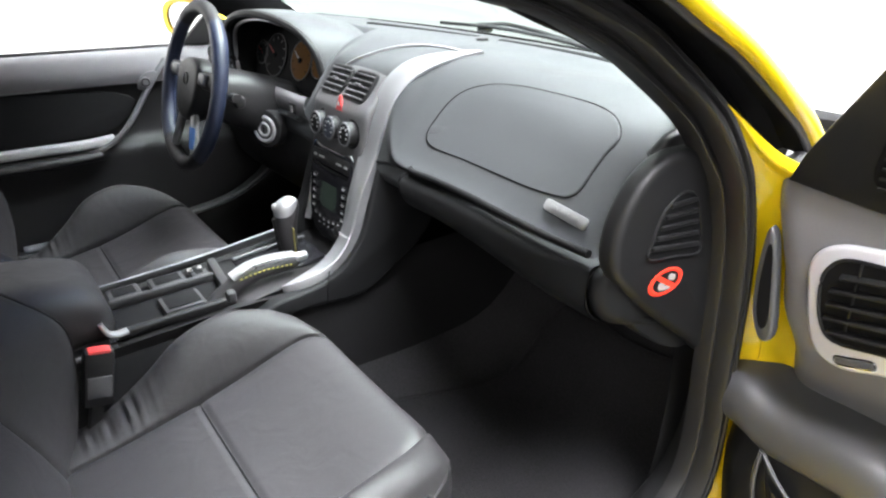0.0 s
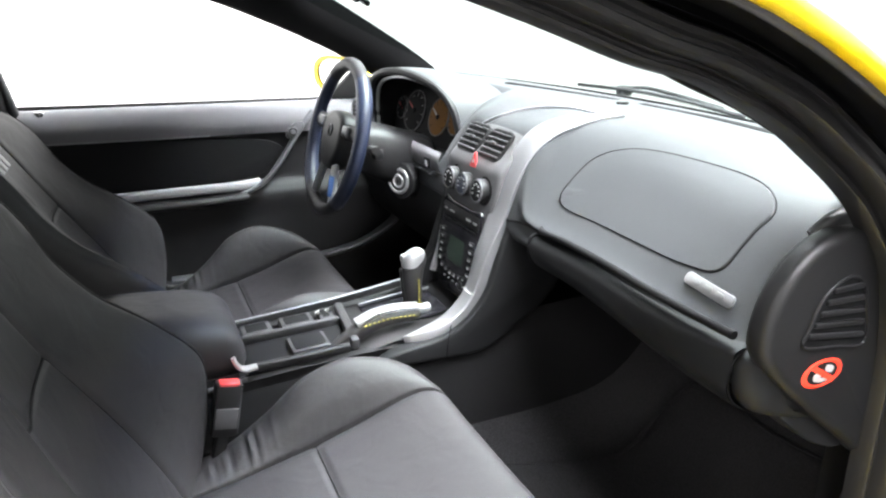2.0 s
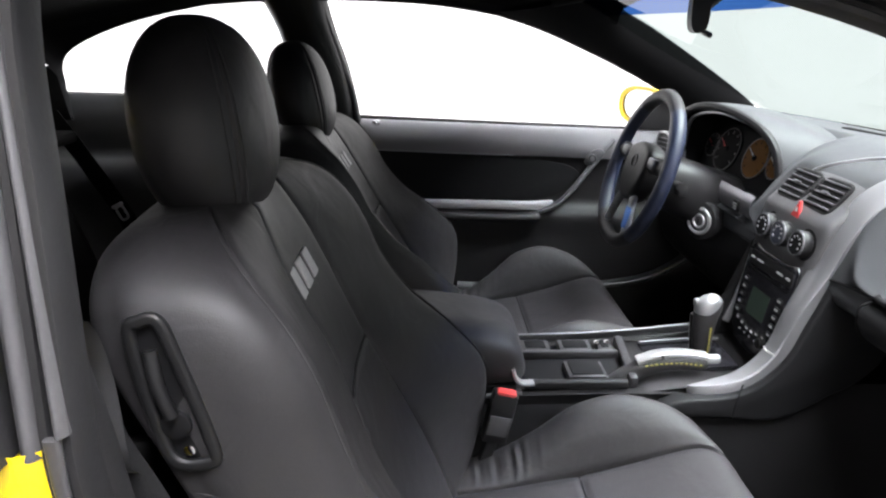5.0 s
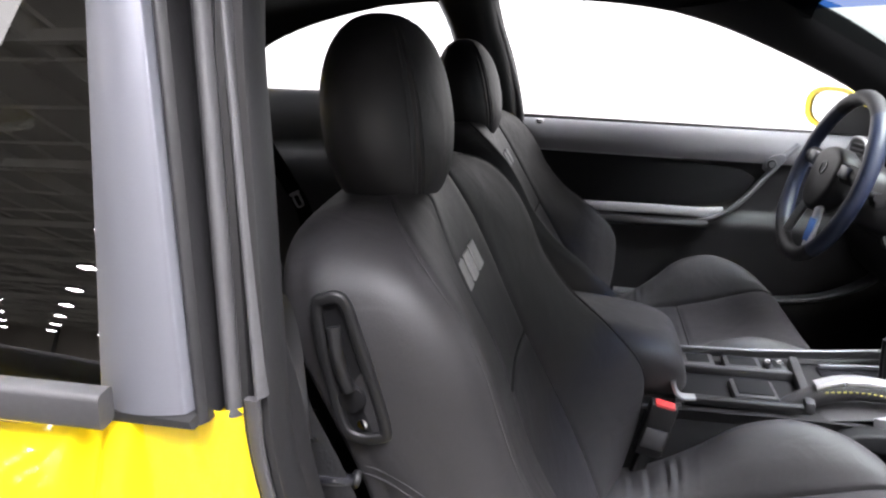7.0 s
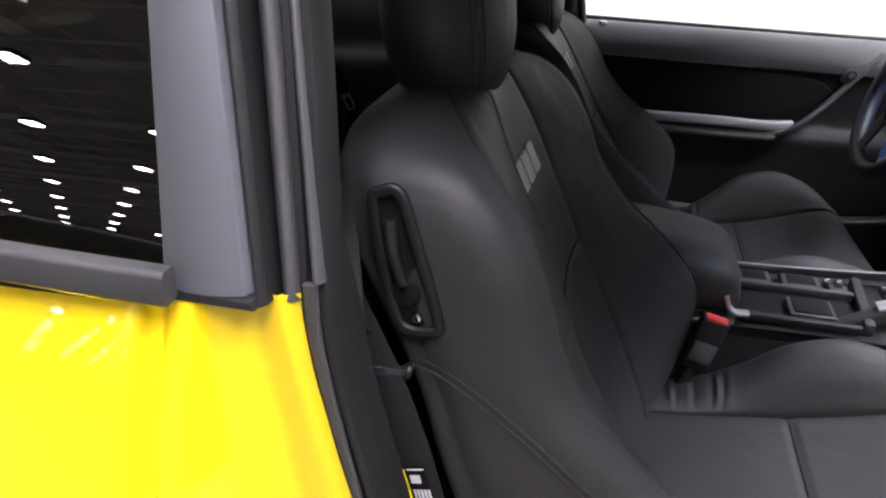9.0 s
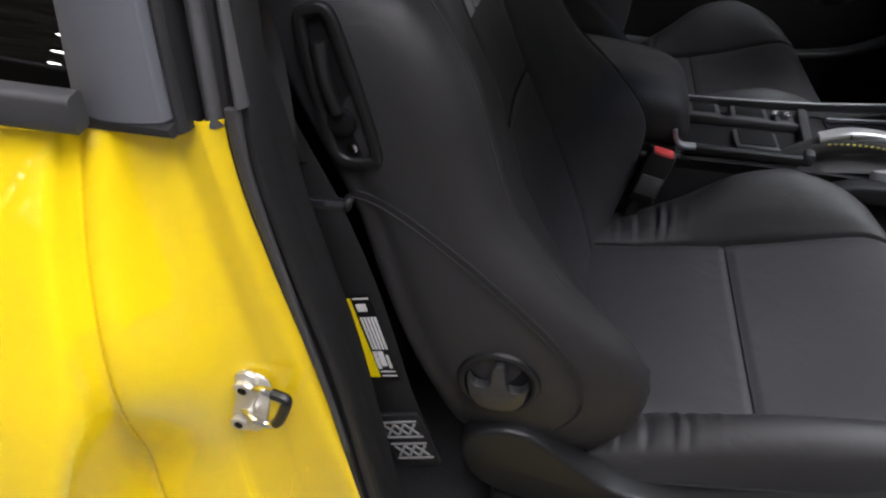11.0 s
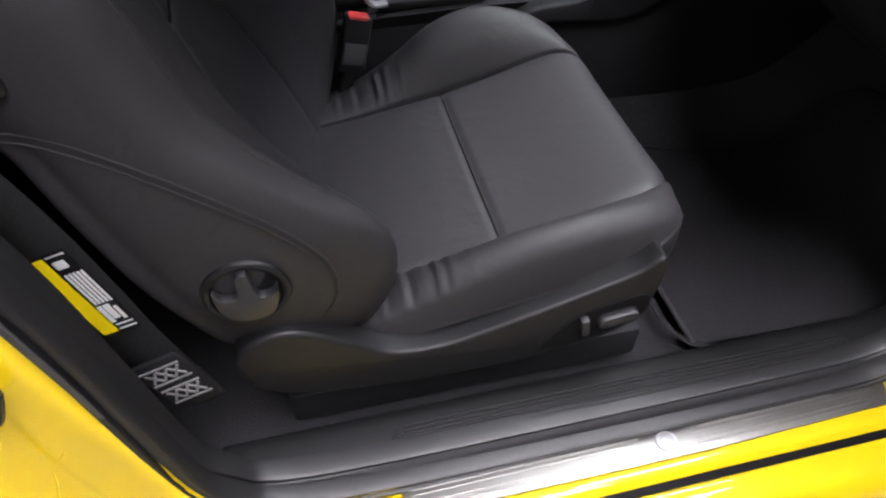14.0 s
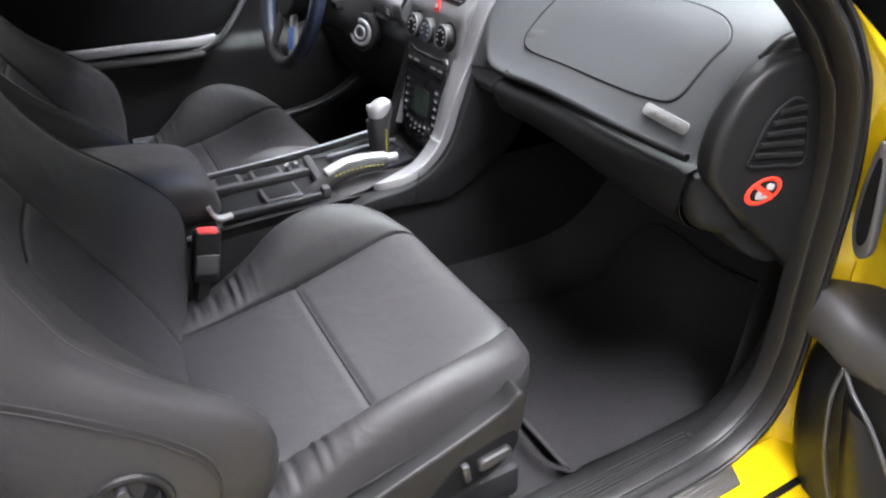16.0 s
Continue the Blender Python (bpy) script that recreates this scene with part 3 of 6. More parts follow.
        part("roof_rail_trim", sweep(rail, rect(0.05, 0.05, 0.4), k=4), CLOTH, car)
    rows = []
    for y, z, w in ((0.957, 0.972, 0.68), (0.815, 1.03, 0.645), (0.62, 1.13, 0.60), (0.46, 1.215, 0.565)):
        rows.append([(-w, y - 0.07, z), (-w * 0.6, y - 0.01, z), (0, y + 0.03, z), (w * 0.6, y - 0.01, z), (w, y - 0.07, z)])
    ob = part("windshield", loft(rows, 4, 3, False, False), WINDSHIELD, car, "clear windshield with a faint green tint")
    ob.visible_shadow = False
    rows2 = [rows[-1]]
    for y, z, w in ((0.42, 1.235, 0.555), (0.34, 1.275, 0.545)):
        rows2.append([(-w, y - 0.07, z), (-w * 0.6, y - 0.01, z), (0, y + 0.03, z), (w * 0.6, y - 0.01, z), (w, y - 0.07, z)])
    part("shade_band", loft(rows2, 4, 3, False, False), TINT_BAND, car, "blue shade band along the windshield top")
    part("header_trim", sweep([(-0.60, 0.28, 1.247), (-0.52, 0.375, 1.266), (-0.3, 0.42, 1.279), (0, 0.435, 1.283), (0.3, 0.42, 1.279), (0.52, 0.375, 1.266), (0.60, 0.28, 1.247)], rect(0.075, 0.026, 0.45), k=4), CLOTH, car, "black cloth windshield header")
    # bulkhead and inner panels in front of the footwells, unseen blocks against stray light
    part("firewall", box((1.38, 0.03, 0.36), 0.004, at(0, 1.05, 0.62)), CLOTH, car)
    part("dash_carrier", box((1.36, 0.22, 0.02), 0.004, at(0, 0.94, 0.765)), BLACK, car)
    for s in (-1, 1):
        part("hinge_pillar", box((0.03, 0.25, 0.46), 0.004, at(s * 0.718, 0.925, 0.57)), CLOTH, car)
    # cowl below the glass and the wiper on it
    rows = [[(x, y + 0.05 - 0.16 * abs(x) ** 2, z) for x in (-0.62, -0.45, -0.25, 0, 0.25, 0.45, 0.62)] for y, z in ((0.93, 0.90), (1.0, 0.91), (1.06, 0.912), (1.12, 0.90))]
    part("cowl", loft(rows, 3, 2, False, False), PLASTIC, car, "black cowl panel")
    rows = [[(x, y, z - 0.28 - 0.2 * abs(x) ** 2) for x in (-0.66, -0.4, 0, 0.4, 0.66)] for y, z in ((1.1, 0.94), (1.5, 0.90), (1.9, 0.84), (2.25, 0.75), (2.36, 0.66))]
    part("bonnet", loft(rows, 3, 3, False, False), YELLOW, car, "yellow bonnet")
    w = part("wiper_arm", sweep([(-0.12, 1.05, 0.977), (-0.04, 1.035, 0.989), (0.06, 1.03, 0.985), (0.20, 1.01, 0.977)], rect(0.010, 0.008, 0.4), k=4), PLASTIC_GREY, car, "dark grey wiper arm")
    part("wiper_blade", sweep([(-0.27, 1.03, 0.974), (-0.06, 1.025, 0.981), (0.1, 1.015, 0.979), (0.27, 0.99, 0.974)], rect(0.007, 0.008, 0.4), k=4), PLASTIC_GREY, w)
    part("wiper_pivot", disc(0.018, 0.02, at(-0.13, 1.055, 0.962)), PLASTIC, w)
    # tail: rear shelf and back window closing the cabin
    part("rear_shelf", box((1.2, 0.5, 0.03), 0.01, at(0, -1.15, 0.93)), CLOTH, car)
    part("rear_bulkhead", box((1.5, 0.04, 0.62), 0.01, at(0, -1.42, 0.64)), CLOTH, car)
    rows = [[(-0.55, y, z), (0, y - 0.02, z + 0.015), (0.55, y, z)] for y, z in ((-1.12, 1.15), (-1.3, 1.05), (-1.5, 0.96))]
    part("rear_window", loft(rows, 4, 3, False, False), DARK_GLASS, car, "dark rear window")


quarter()
rocker()
seals()
b_post()
roof()


# ---- floor, sill and footwell ----
def floor_pan():
    tub = thing("carpet_floor", (0, 0.4, 0.28), "black carpeted car floor with footwells", "carpet", kind="structure")
    for s in (-1, 1):
        rows = []
        for u in (0.13, 0.2, 0.35, 0.5, 0.62, 0.685):
            x = s * u
            lift = 0.10 if u < 0.14 else 0.012 if u < 0.21 else 0.0
            edge = 0.03 if u > 0.65 else 0.0
            rows.append([(x, -0.75, 0.33 + lift), (x, -0.3, 0.32 + lift), (x, 0.1, 0.315 + lift), (x, 0.45, 0.305 + lift + edge), (x, 0.70, 0.295 + lift + edge), (x, 0.86, 0.32 + lift + edge), (x, 1.0, 0.45 + lift), (x, 1.06, 0.62), (x, 1.05, 0.8)])
        part("footwell_carpet", loft(rows, 4, 4, False, False), CARPET, tub)
        # tunnel carpet in the darker headliner cloth, shade put into its colour
        rows = [[(s * x, y, z) for x, z in ((0.13, 0.34), (0.125, 0.45), (0.115, 0.56), (0.09, 0.6))] for y in (-0.9, -0.3, 0.2, 0.6, 0.9, 1.06)]
        part("tunnel_side", loft(rows, 3, 2, False, False), CLOTH, tub, "tunnel carpet, darkened for shade")
    mat_rows = []
    for u in range(7):
        f = u / 6
        x0, x1 = 0.168 + 0.465 * f, 0.25 + 0.38 * f
        mat_rows.append([(x0, 0.467, 0.330), (x0, 0.53, 0.326), (x0 * 0.5 + x1 * 0.5, 0.66, 0.317), (x1, 0.80, 0.320), (x1, 0.90, 0.358), (x1, 0.97, 0.43)])
    fm = thing("floor_mat", (0.41, 0.62, 0.325), "black carpet floor mat with bound edge in the passenger footwell", "mat")
    part("mat_surface", loft(mat_rows, 3, 4, False, False), CARPET, fm)
    edge = [mat_rows[0][0], mat_rows[0][2], mat_rows[0][3], mat_rows[0][5], mat_rows[3][5], mat_rows[6][5], mat_rows[6][3], mat_rows[6][0], mat_rows[3][0]]
    part("binding", sweep([(x, y, z + 0.002) for x, y, z in edge], rect(0.009, 0.003, 0.45), k=6, closed=True), CARPET, fm, "black bound edge")
    part("heel_strip", sweep([(0.46, 0.466, 0.333), (0.55, 0.467, 0.333), (0.632, 0.468, 0.333)], rect(0.008, 0.004, 0.4), k=3), RUBBER_GREY, fm, "grey strip along the heel edge")
    # unseen wall across the front, widened to block light past the dash
    part("firewall", box((1.66, 0.05, 0.64), 0.01, at(0, 1.09, 0.59)), CLOTH, tub)
    # sill trim of the near side
    sill = thing("sill_trim", (0.71, 0.3, 0.36), "black ribbed plastic door sill trim", "sill trim")
    sec = [(0.655, 0.33), (0.665, 0.372), (0.678, 0.386), (0.70, 0.389), (0.725, 0.388), (0.74, 0.384), (0.75, 0.374), (0.752, 0.35)]
    rows = [[(x, y, z) for x, z in sec] for y in (-0.17, -0.05, 0.1, 0.3, 0.5, 0.66)]
    rows += [[(x, y, z + dz) for x, z in sec] for y, dz in ((0.71, 0.004), (0.75, 0.03), (0.785, 0.09), (0.80, 0.16))]
    part("sill_cover", loft(rows, 3, 4, False, False), SILL, sill)
    for dx in (0.0, 0.0055, 0.011):
        loop = [(0.696 + dx, 0.06, 0.3905), (0.696 + dx, 0.3, 0.391), (0.696 + dx, 0.6, 0.3905), (0.70 + dx * 0.7, 0.625 - dx, 0.3905), (0.709, 0.635 - dx, 0.3905), (0.718 - dx * 0.7, 0.625 - dx, 0.3905), (0.722 - dx, 0.6, 0.3905), (0.722 - dx, 0.3, 0.3905), (0.722 - dx, 0.06, 0.3905), (0.718 - dx * 0.7, 0.036 + dx, 0.3905), (0.709, 0.027 + dx, 0.3905), (0.70 + dx * 0.7, 0.036 + dx, 0.3905)]
        part("rib", sweep([(a_, b_, c_ - 0.0012) for a_, b_, c_ in loop], rect(0.004, 0.004, 0.45), k=4, closed=True), SILL, sill)
    # kick panel wears the dark headliner cloth to stand for the shade on it
    kick = [[(0.655, y, 0.33), (0.672, y + 0.01, 0.42), (0.676, y + 0.02, 0.55), (0.67, y + 0.03, 0.66)] for y in (0.725, 0.78, 0.84, 0.92, 1.04)]
    part("kick_panel", loft(kick, 3, 3, False, False), CLOTH, sill, "black carpeted kick panel beside the footwell, darkened for shade")
    # bright plate
    pl = thing("scuff_plate", (0.775, 0.34, 0.36), "brushed steel scuff plate on the yellow sill", "scuff plate")
    part("plate", slab([(0.758, 0.024), (0.795, 0.026), (0.797, 0.40), (0.792, 0.648), (0.752, 0.668), (0.757, 0.4)], 0.004, at(0, 0, 0.3585), 0.0015), STEEL, pl)
    for x in (0.765, 0.771, 0.781, 0.787):
        part("ridge", sweep([(x, 0.035, 0.3627), (x, 0.17, 0.363), (x, 0.315, 0.3627)], rect(0.0025, 0.0016, 0.45), k=2), STEEL, pl)
        part("ridge", sweep([(x, 0.385, 0.3627), (x, 0.5, 0.363), (x - 0.002, 0.64, 0.3627)], rect(0.0025, 0.0016, 0.45), k=2), STEEL, pl)
    b = part("emblem", disc(0.0135, 0.003, at(0.776, 0.349, 0.3625)), VENT_SILVER, pl, "round chrome emblem")
    part("emblem_face", disc(0.0095, 0.0015, at(0.776, 0.349, 0.3652)), SILVER, b)


floor_pan()


# ---- seats ----
FINE = (0, 0.05, 0.12, 0.26, 0.42, 0.58, 0.74, 0.88, 0.95)


def panel_skin(sections, seams, fine_v=None, deep=0.0024):
    """Rows of points through the sections with narrow grooves along the seam columns; returns rows and the column of each control point."""
    n = len(sections[0])
    tv = fine_v or spans(len(sections), 5)
    # each panel between two seams is a skin of its own, so that it swells up from the seams
    rows = []
    for sec in sections:
        row = []
        for a, c in zip(seams, list(seams[1:]) + [seams[0] + n]):
            pts = [sec[i % n] for i in range(a, c + 1)]
            row += list(cat_rom(pts, [i + f for i in range(c - a) for f in FINE]))
        shift = seams[0] * len(FINE)
        rows.append(row[-shift:] + row[:-shift])
    rows = np.array(rows)
    rows = np.array([cat_rom(rows[:, j], tv) for j in range(rows.shape[1])]).transpose(1, 0, 2)
    du = np.roll(rows, -1, 1) - np.roll(rows, 1, 1)
    dv = np.gradient(rows, axis=0)
    nm = np.cross(du, dv)
    nm /= np.linalg.norm(nm, axis=2, keepdims=True) + 1e-9
    out = rows.copy()
    c = rows.mean(axis=1, keepdims=True)
    if ((rows - c) * nm).sum() < 0:
        nm = -nm
    k = len(FINE)
    for s in seams:
        j = s * k
        for d, a in ((0, -deep), (1, -0.0004), (-1, -0.0004), (2, 0.0007), (-2, 0.0007), (3, 0.0006), (-3, 0.0006)):
            out[:, (j + d) % out.shape[1]] += a * nm[:, (j + d) % out.shape[1]]
    return out, nm, k


def cols(rows, a, b):
    return grid([[r[j % len(r)] for j in range(a, b + 1)] for r in rows])


def car_seat(xc, s, label, back_dz=0.0, recline=0.0, outer=0.74):
    st = thing("bucket_seat", (xc, 0.15, 0.32), label, "car seat", "front seats")
    # backrest: height, front of the centre panel, half-width, bolster, centre half-width, depth, bottom of the wing
    lev = ((0.475, 0.0, 0.24, 0.02, 0.15, 0.115), (0.53, -0.018, 0.268, 0.06, 0.155, 0.12), (0.60, -0.045, 0.283, 0.103, 0.15, 0.12), (0.67, -0.072, 0.287, 0.128, 0.132, 0.12), (0.74, -0.10, 0.284, 0.10, 0.108, 0.115), (0.80, -0.124, 0.277, 0.06, 0.086, 0.11), (0.86, -0.148, 0.274, 0.042, 0.076, 0.113), (0.92, -0.172, 0.273, 0.045, 0.082, 0.112), (0.97, -0.192, 0.268, 0.042, 0.08, 0.108), (1.01, -0.208, 0.254, 0.028, 0.066, 0.097), (1.035, -0.22, 0.215, 0.01, 0.058, 0.085), (1.048, -0.238, 0.15, -0.002, 0.08, 0.045))
    lev = [(z if z < 0.86 else 0.86 + (z - 0.86) * 0.87, *rest) for z, *rest in lev]
    face_y = lambda z: float(np.interp(z, [q[0] for q in lev], [q[1] for q in lev]))
    secs = []
    for z, y0, w, b, hw, d in lev:
        bn = b - 0.034 * math.exp(-((z - 0.75) / 0.08) ** 2) * (outer < 1)  # the entry side is sat flat at mid height
        half_of = lambda b: [(hw, 0.004), (hw + 0.35 * (w - hw), 0.45 * b + 0.004), (w - 0.03, b), (w - 0.009, b - 0.018), (w + 0.002, b * 0.45 - 0.03), (w, -d * 0.7), (w - 0.035, -d)]
        half, inner = half_of(bn), half_of(b)
        pts = [(0.0, 0.0)] + half + [(0.0, -d - 0.012)] + [(-u, f) for u, f in reversed(inner)]
        secs.append([(xc + s * u, y0 + f, z + 0.3 * max(0, -f) * (z < 0.5)) for u, f in pts])
    tv = []
    for i in range(len(lev) - 1):
        tv += [i, i + 0.2, i + 0.4, i + 0.6, i + 0.8]
    tv = sorted(set([round(t, 3) for t in tv + [4.9, 4.95, 5.05, 5.1, len(lev) - 1]]))
    rows, nm, k = panel_skin(secs, (1, 3, 13, 15), tv, 0.0042)
    # cross seam of the centre panel
    r0 = tv.index(5)
    for j in list(range(0, k + 1)) + list(range(15 * k, 16 * k)):
        for d, a in ((0, 0.002), (1, 0.0014), (-1, 0.0014)):
            rows[r0 + d, j] -= a * nm[r0 + d, j]
    back = part("backrest", cols(rows, 15 * k, 17 * k), LEATHER_SMOOTH, st, "black leather centre panel of the backrest")
    cross = [rows[r0, j % (16 * k)] + 0.0006 * nm[r0, j % (16 * k)] for j in range(15 * k, 17 * k + 1, 2)]
    part("cross_seam", tube(cross, 0.002, 6, k=1), BLACK, back)
    part("side_bolster", cols(rows, k, 3 * k), LEATHER, st, "black leather side bolster")
    part("side_bolster", cols(rows, 13 * k, 15 * k), LEATHER, st, "black leather side bolster")
    hull = merged(cols(rows, 3 * k, 13 * k), grid([rows[-1], rows[-1] * 0.3 + rows[-1].mean(axis=0) * 0.7 + (0, 0, 0.002)], True), grid([rows[0], rows[0] * 0.2 + rows[0].mean(axis=0) * 0.8], True))
    part("back_shell", hull, LEATHER, st, "black leather seat back and sides")
    for j in (k, 3 * k, 13 * k, 15 * k):
        part("seam", tube([rows[i, j] + 0.0008 * nm[i, j] for i in range(2, len(rows) - 3)], 0.0013, 6, k=1), BLACK, st)
    for j in (3 * k + 2, 13 * k - 2):
        part("stitching", tube([rows[i, j] + 0.0002 * nm[i, j] for i in range(2, len(rows) - 3, 2)], 0.0006, 5, k=1), THREAD, st, "grey stitching")
    # curved double seam low on the outer side
    for e in (0.0, 0.007):
        part("side_seam", tube([(xc + s * u, y + e * 0.5, z + e) for u, y, z in ((0.272, -0.235, 0.822), (0.278, -0.20, 0.815), (0.284, -0.15, 0.785), (0.2885, -0.10, 0.747), (0.2895, -0.05, 0.70), (0.2895, -0.015, 0.65), (0.286, -0.012, 0.60), (0.28, -0.03, 0.565))], 0.0008, 6, k=5), LEATHER, st)
    # lettering: three plain raised shapes, no letters
    for u0 in (-0.036, 0.0, 0.036):
        e = box((0.024, 0.004, 0.034), 0.0018, at(xc + 0.024 - u0, face_y(0.926) + 0.0025, 0.926, 25, 0, 0))
        part("embroidered_mark", e, EMBROIDERY, st, "silver grey embroidered mark")
    # headrest
    hr = []
    A, B, C = 0.130, 0.0625, 0.109
    n_r, n_c = 26, 120
    groove = (16, 44, 76, 104)
    for i in range(n_r + 1):
        v = -math.pi / 2 + math.pi * i / n_r
        cv, sv = math.copysign(abs(math.cos(v)) ** 0.84, math.cos(v)), math.copysign(abs(math.sin(v)) ** 0.9, math.sin(v))
        row = []
        for j in range(n_c):
            a = 2 * math.pi * j / n_c
            ca, sa = math.copysign(abs(math.cos(a)) ** 0.88, math.cos(a)), math.copysign(abs(math.sin(a)) ** 0.88, math.sin(a))
            g = 1.0 - (0.03 if j in groove else 0.0) + (0.008 if (j - 1) in groove or (j + 1) in groove else 0.0)
            wide = 1.0 - 0.05 * sv - 0.06 * sv * sv
            row.append((xc + s * 0.003 + A * wide * cv * ca * g, -0.268 + 1.6 * (-back_dz) + B * cv * sa * g - 0.01 * sv, 1.088 + back_dz + C * sv))
        hr.append(row)
    head = part("headrest", grid(hr, True, False, True), LEATHER, st, "black leather headrest")
    for j in groove[:2]:
        for e in (-2, 2):
            part("stitching", tube([Vector(hr[i][j + e]) + Vector((0, 0.0004, 0)) for i in range(4, n_r - 3)], 0.0009, 5, k=2), THREAD, head)
    for dx in (-0.045, 0.045):
        part("headrest_post", tube([(xc + dx, -0.262, 0.95), (xc + dx, -0.27, 1.0), (xc + dx, -0.28, 1.02)], 0.006, 8), CHROME, head)
    part("headrest_collar", box((0.16, 0.035, 0.016), 0.006, at(xc, -0.258, 1.022, 10)), PLASTIC, st)
    tip = Matrix.Translation((0, -0.02, 0.50)) @ pose(0, 0, 0, recline) @ Matrix.Translation((0, 0.02, -0.50))
    if recline:
        for ob in st.children_recursive:
            ob.data.transform(tip)
    # cushion: y, top, bolster, half-width, bottom
    lev = ((-0.07, 0.462, 0.01, 0.24, 0.40, 0.165), (0.0, 0.482, 0.03, 0.262, 0.41, 0.165), (0.07, 0.492, 0.06, 0.27, 0.415, 0.165), (0.14, 0.502, 0.088, 0.272, 0.415, 0.168), (0.20, 0.511, 0.103, 0.272, 0.42, 0.17), (0.27, 0.529, 0.095, 0.272, 0.43, 0.17), (0.335, 0.552, 0.06, 0.263, 0.44, 0.166), (0.378, 0.565, 0.026, 0.247, 0.45, 0.162), (0.404, 0.566, 0.004, 0.225, 0.455, 0.153), (0.421, 0.553, -0.004, 0.202, 0.455, 0.142), (0.429, 0.518, -0.002, 0.187, 0.45, 0.133), (0.424, 0.465, 0.0, 0.182, 0.44, 0.13))
    secs = []
    for y, z0, hb, w, zb, hs in lev:
        half_of = lambda hs, hb, g_: [(hs, z0 + 0.001), (hs + 0.2 * g_, z0 + 0.56 * hb + 0.004), (hs + 0.52 * g_, z0 + hb), (hs + 0.83 * g_, z0 + hb * 0.82 - 0.004), (w, z0 + 0.22 * hb - 0.012), (w + 0.002, max(zb + 0.02, z0 - 0.055)), (w - 0.03, zb)]
        hs2 = min(hs + 0.014, w - 0.045)
        low = min(1.0, max(0.0, (y - 0.05) / 0.17))
        near, far = half_of(hs2, hb * (outer * (1.0 if outer < 0.9 else 0.12 + 0.88 * low) if hb > 0 else 1.0), w - hs2), half_of(hs, hb * (0.12 + 0.82 * low if hb > 0 else 1.0), w - hs)
        pts = [(0.0, z0)] + near + [(0.0, zb - 0.005)] + [(-u, z) for u, z in reversed(far)]
        secs.append([(xc + s * u, y, z) for u, z in pts])
    tv = sorted(set([round(i + f, 3) for i in range(len(lev) - 1) for f in (0, 0.2, 0.4, 0.6, 0.8)] + [round(1 + 0.055 * q, 3) for q in range(48)] + [3.85, 3.92, 4.08, 4.15, len(lev) - 1]))
    rows, nm, k = panel_skin(secs, (1, 5, 11, 15), tv, 0.005)
    r0 = tv.index(4)
    for j in list(range(0, k + 1)) + list(range(15 * k, 16 * k)):
        for d, a in ((0, 0.003), (1, 0.0018), (-1, 0.0018)):
            rows[r0 + d, j] -= a * nm[r0 + d, j]
    # puckers where the bolsters run into the backrest
    for i, t in enumerate(tv):
        if 0.9 < t < 3.5:
            a = 0.0024 * math.sin(min(1.0, (t - 0.9) / 1.4) * math.pi / 2) * min(1.0, (3.5 - t) / 1.6) * (math.sin(t * 21 + 0.9 * math.sin(t * 5)) + 0.6 * math.sin(t * 33 + 1.0))
            for j in range(rows.shape[1]):
                q = (j / k) % 16
                m_ = max(0.0, 1 - abs(q - 2.6) / 1.6, 1 - abs(q - 13.4) / 1.6)
                if m_ > 0:
                    rows[i, j] += a * m_ * nm[i, j]
    pad = part("cushion", cols(rows, 15 * k, 17 * k), LEATHER_SMOOTH, st, "black leather cushion with a cross seam")
    cross = [rows[r0, j % (16 * k)] + 0.0003 * nm[r0, j % (16 * k)] for j in range(15 * k, 17 * k + 1, 2)]
    part("cross_seam", tube(cross, 0.0016, 6, k=1), BLACK, pad)
    part("cushion_bolster", cols(rows, k, 5 * k), LEATHER, st, "creased black leather cushion bolster")
    part("cushion_bolster", cols(rows, 11 * k, 15 * k), LEATHER, st, "creased black leather cushion bolster")
    part("cushion_base", merged(cols(rows, 5 * k, 11 * k), grid([rows[-1], rows[-1] * 0.2 + rows[-1].mean(axis=0) * 0.8], True)), LEATHER, st)
    for j in (5 * k - 2, 11 * k + 2):
        part("stitching", tube([rows[i, j] + 0.0002 * nm[i, j] for i in range(4, len(rows) - 4, 2)], 0.0006, 5, k=1), THREAD, st)
    # plastic side cover with switches, recliner wheel, slide rails
    X = lambda u: xc + s * u
    side = [(-0.124, 0.519), (-0.117, 0.549), (-0.088, 0.5665), (-0.052, 0.564), (-0.003, 0.530), (0.043, 0.499), (0.105, 0.4965), (0.191, 0.519), (0.272, 0.5435), (0.322, 0.562), (0.344, 0.578), (0.354, 0.562), (0.3505, 0.5235), (0.330, 0.470), (0.245, 0.4395), (0.083, 0.434), (-0.05, 0.452), (-0.105, 0.476)]
    base = Matrix.Translation((X(0.262), 0, 0)) @ Matrix.Diagonal((s, 1, 1, 1)) @ YZ
    cover = part("side_cover", slab(side, 0.032, base, 0.011, 4, 4), PLASTIC, st, "black plastic seat side cover")
    part("switch_recess", slab([(0.212, 0.4535), (0.236, 0.487), (0.262, 0.509), (0.30, 0.518), (0.335, 0.522), (0.343, 0.50), (0.326, 0.476), (0.27, 0.456)], 0.003, Matrix.Translation((X(0.2925), 0, 0)) @ Matrix.Diagonal((s, 1, 1, 1)) @ YZ, 0.001, 1, 3), BLACK, cover)
    part("seat_switch", box((0.014, 0.011, 0.030), 0.004, at(X(0.298), 0.2627, 0.4888, 8)), PLASTIC_DARK, cover)
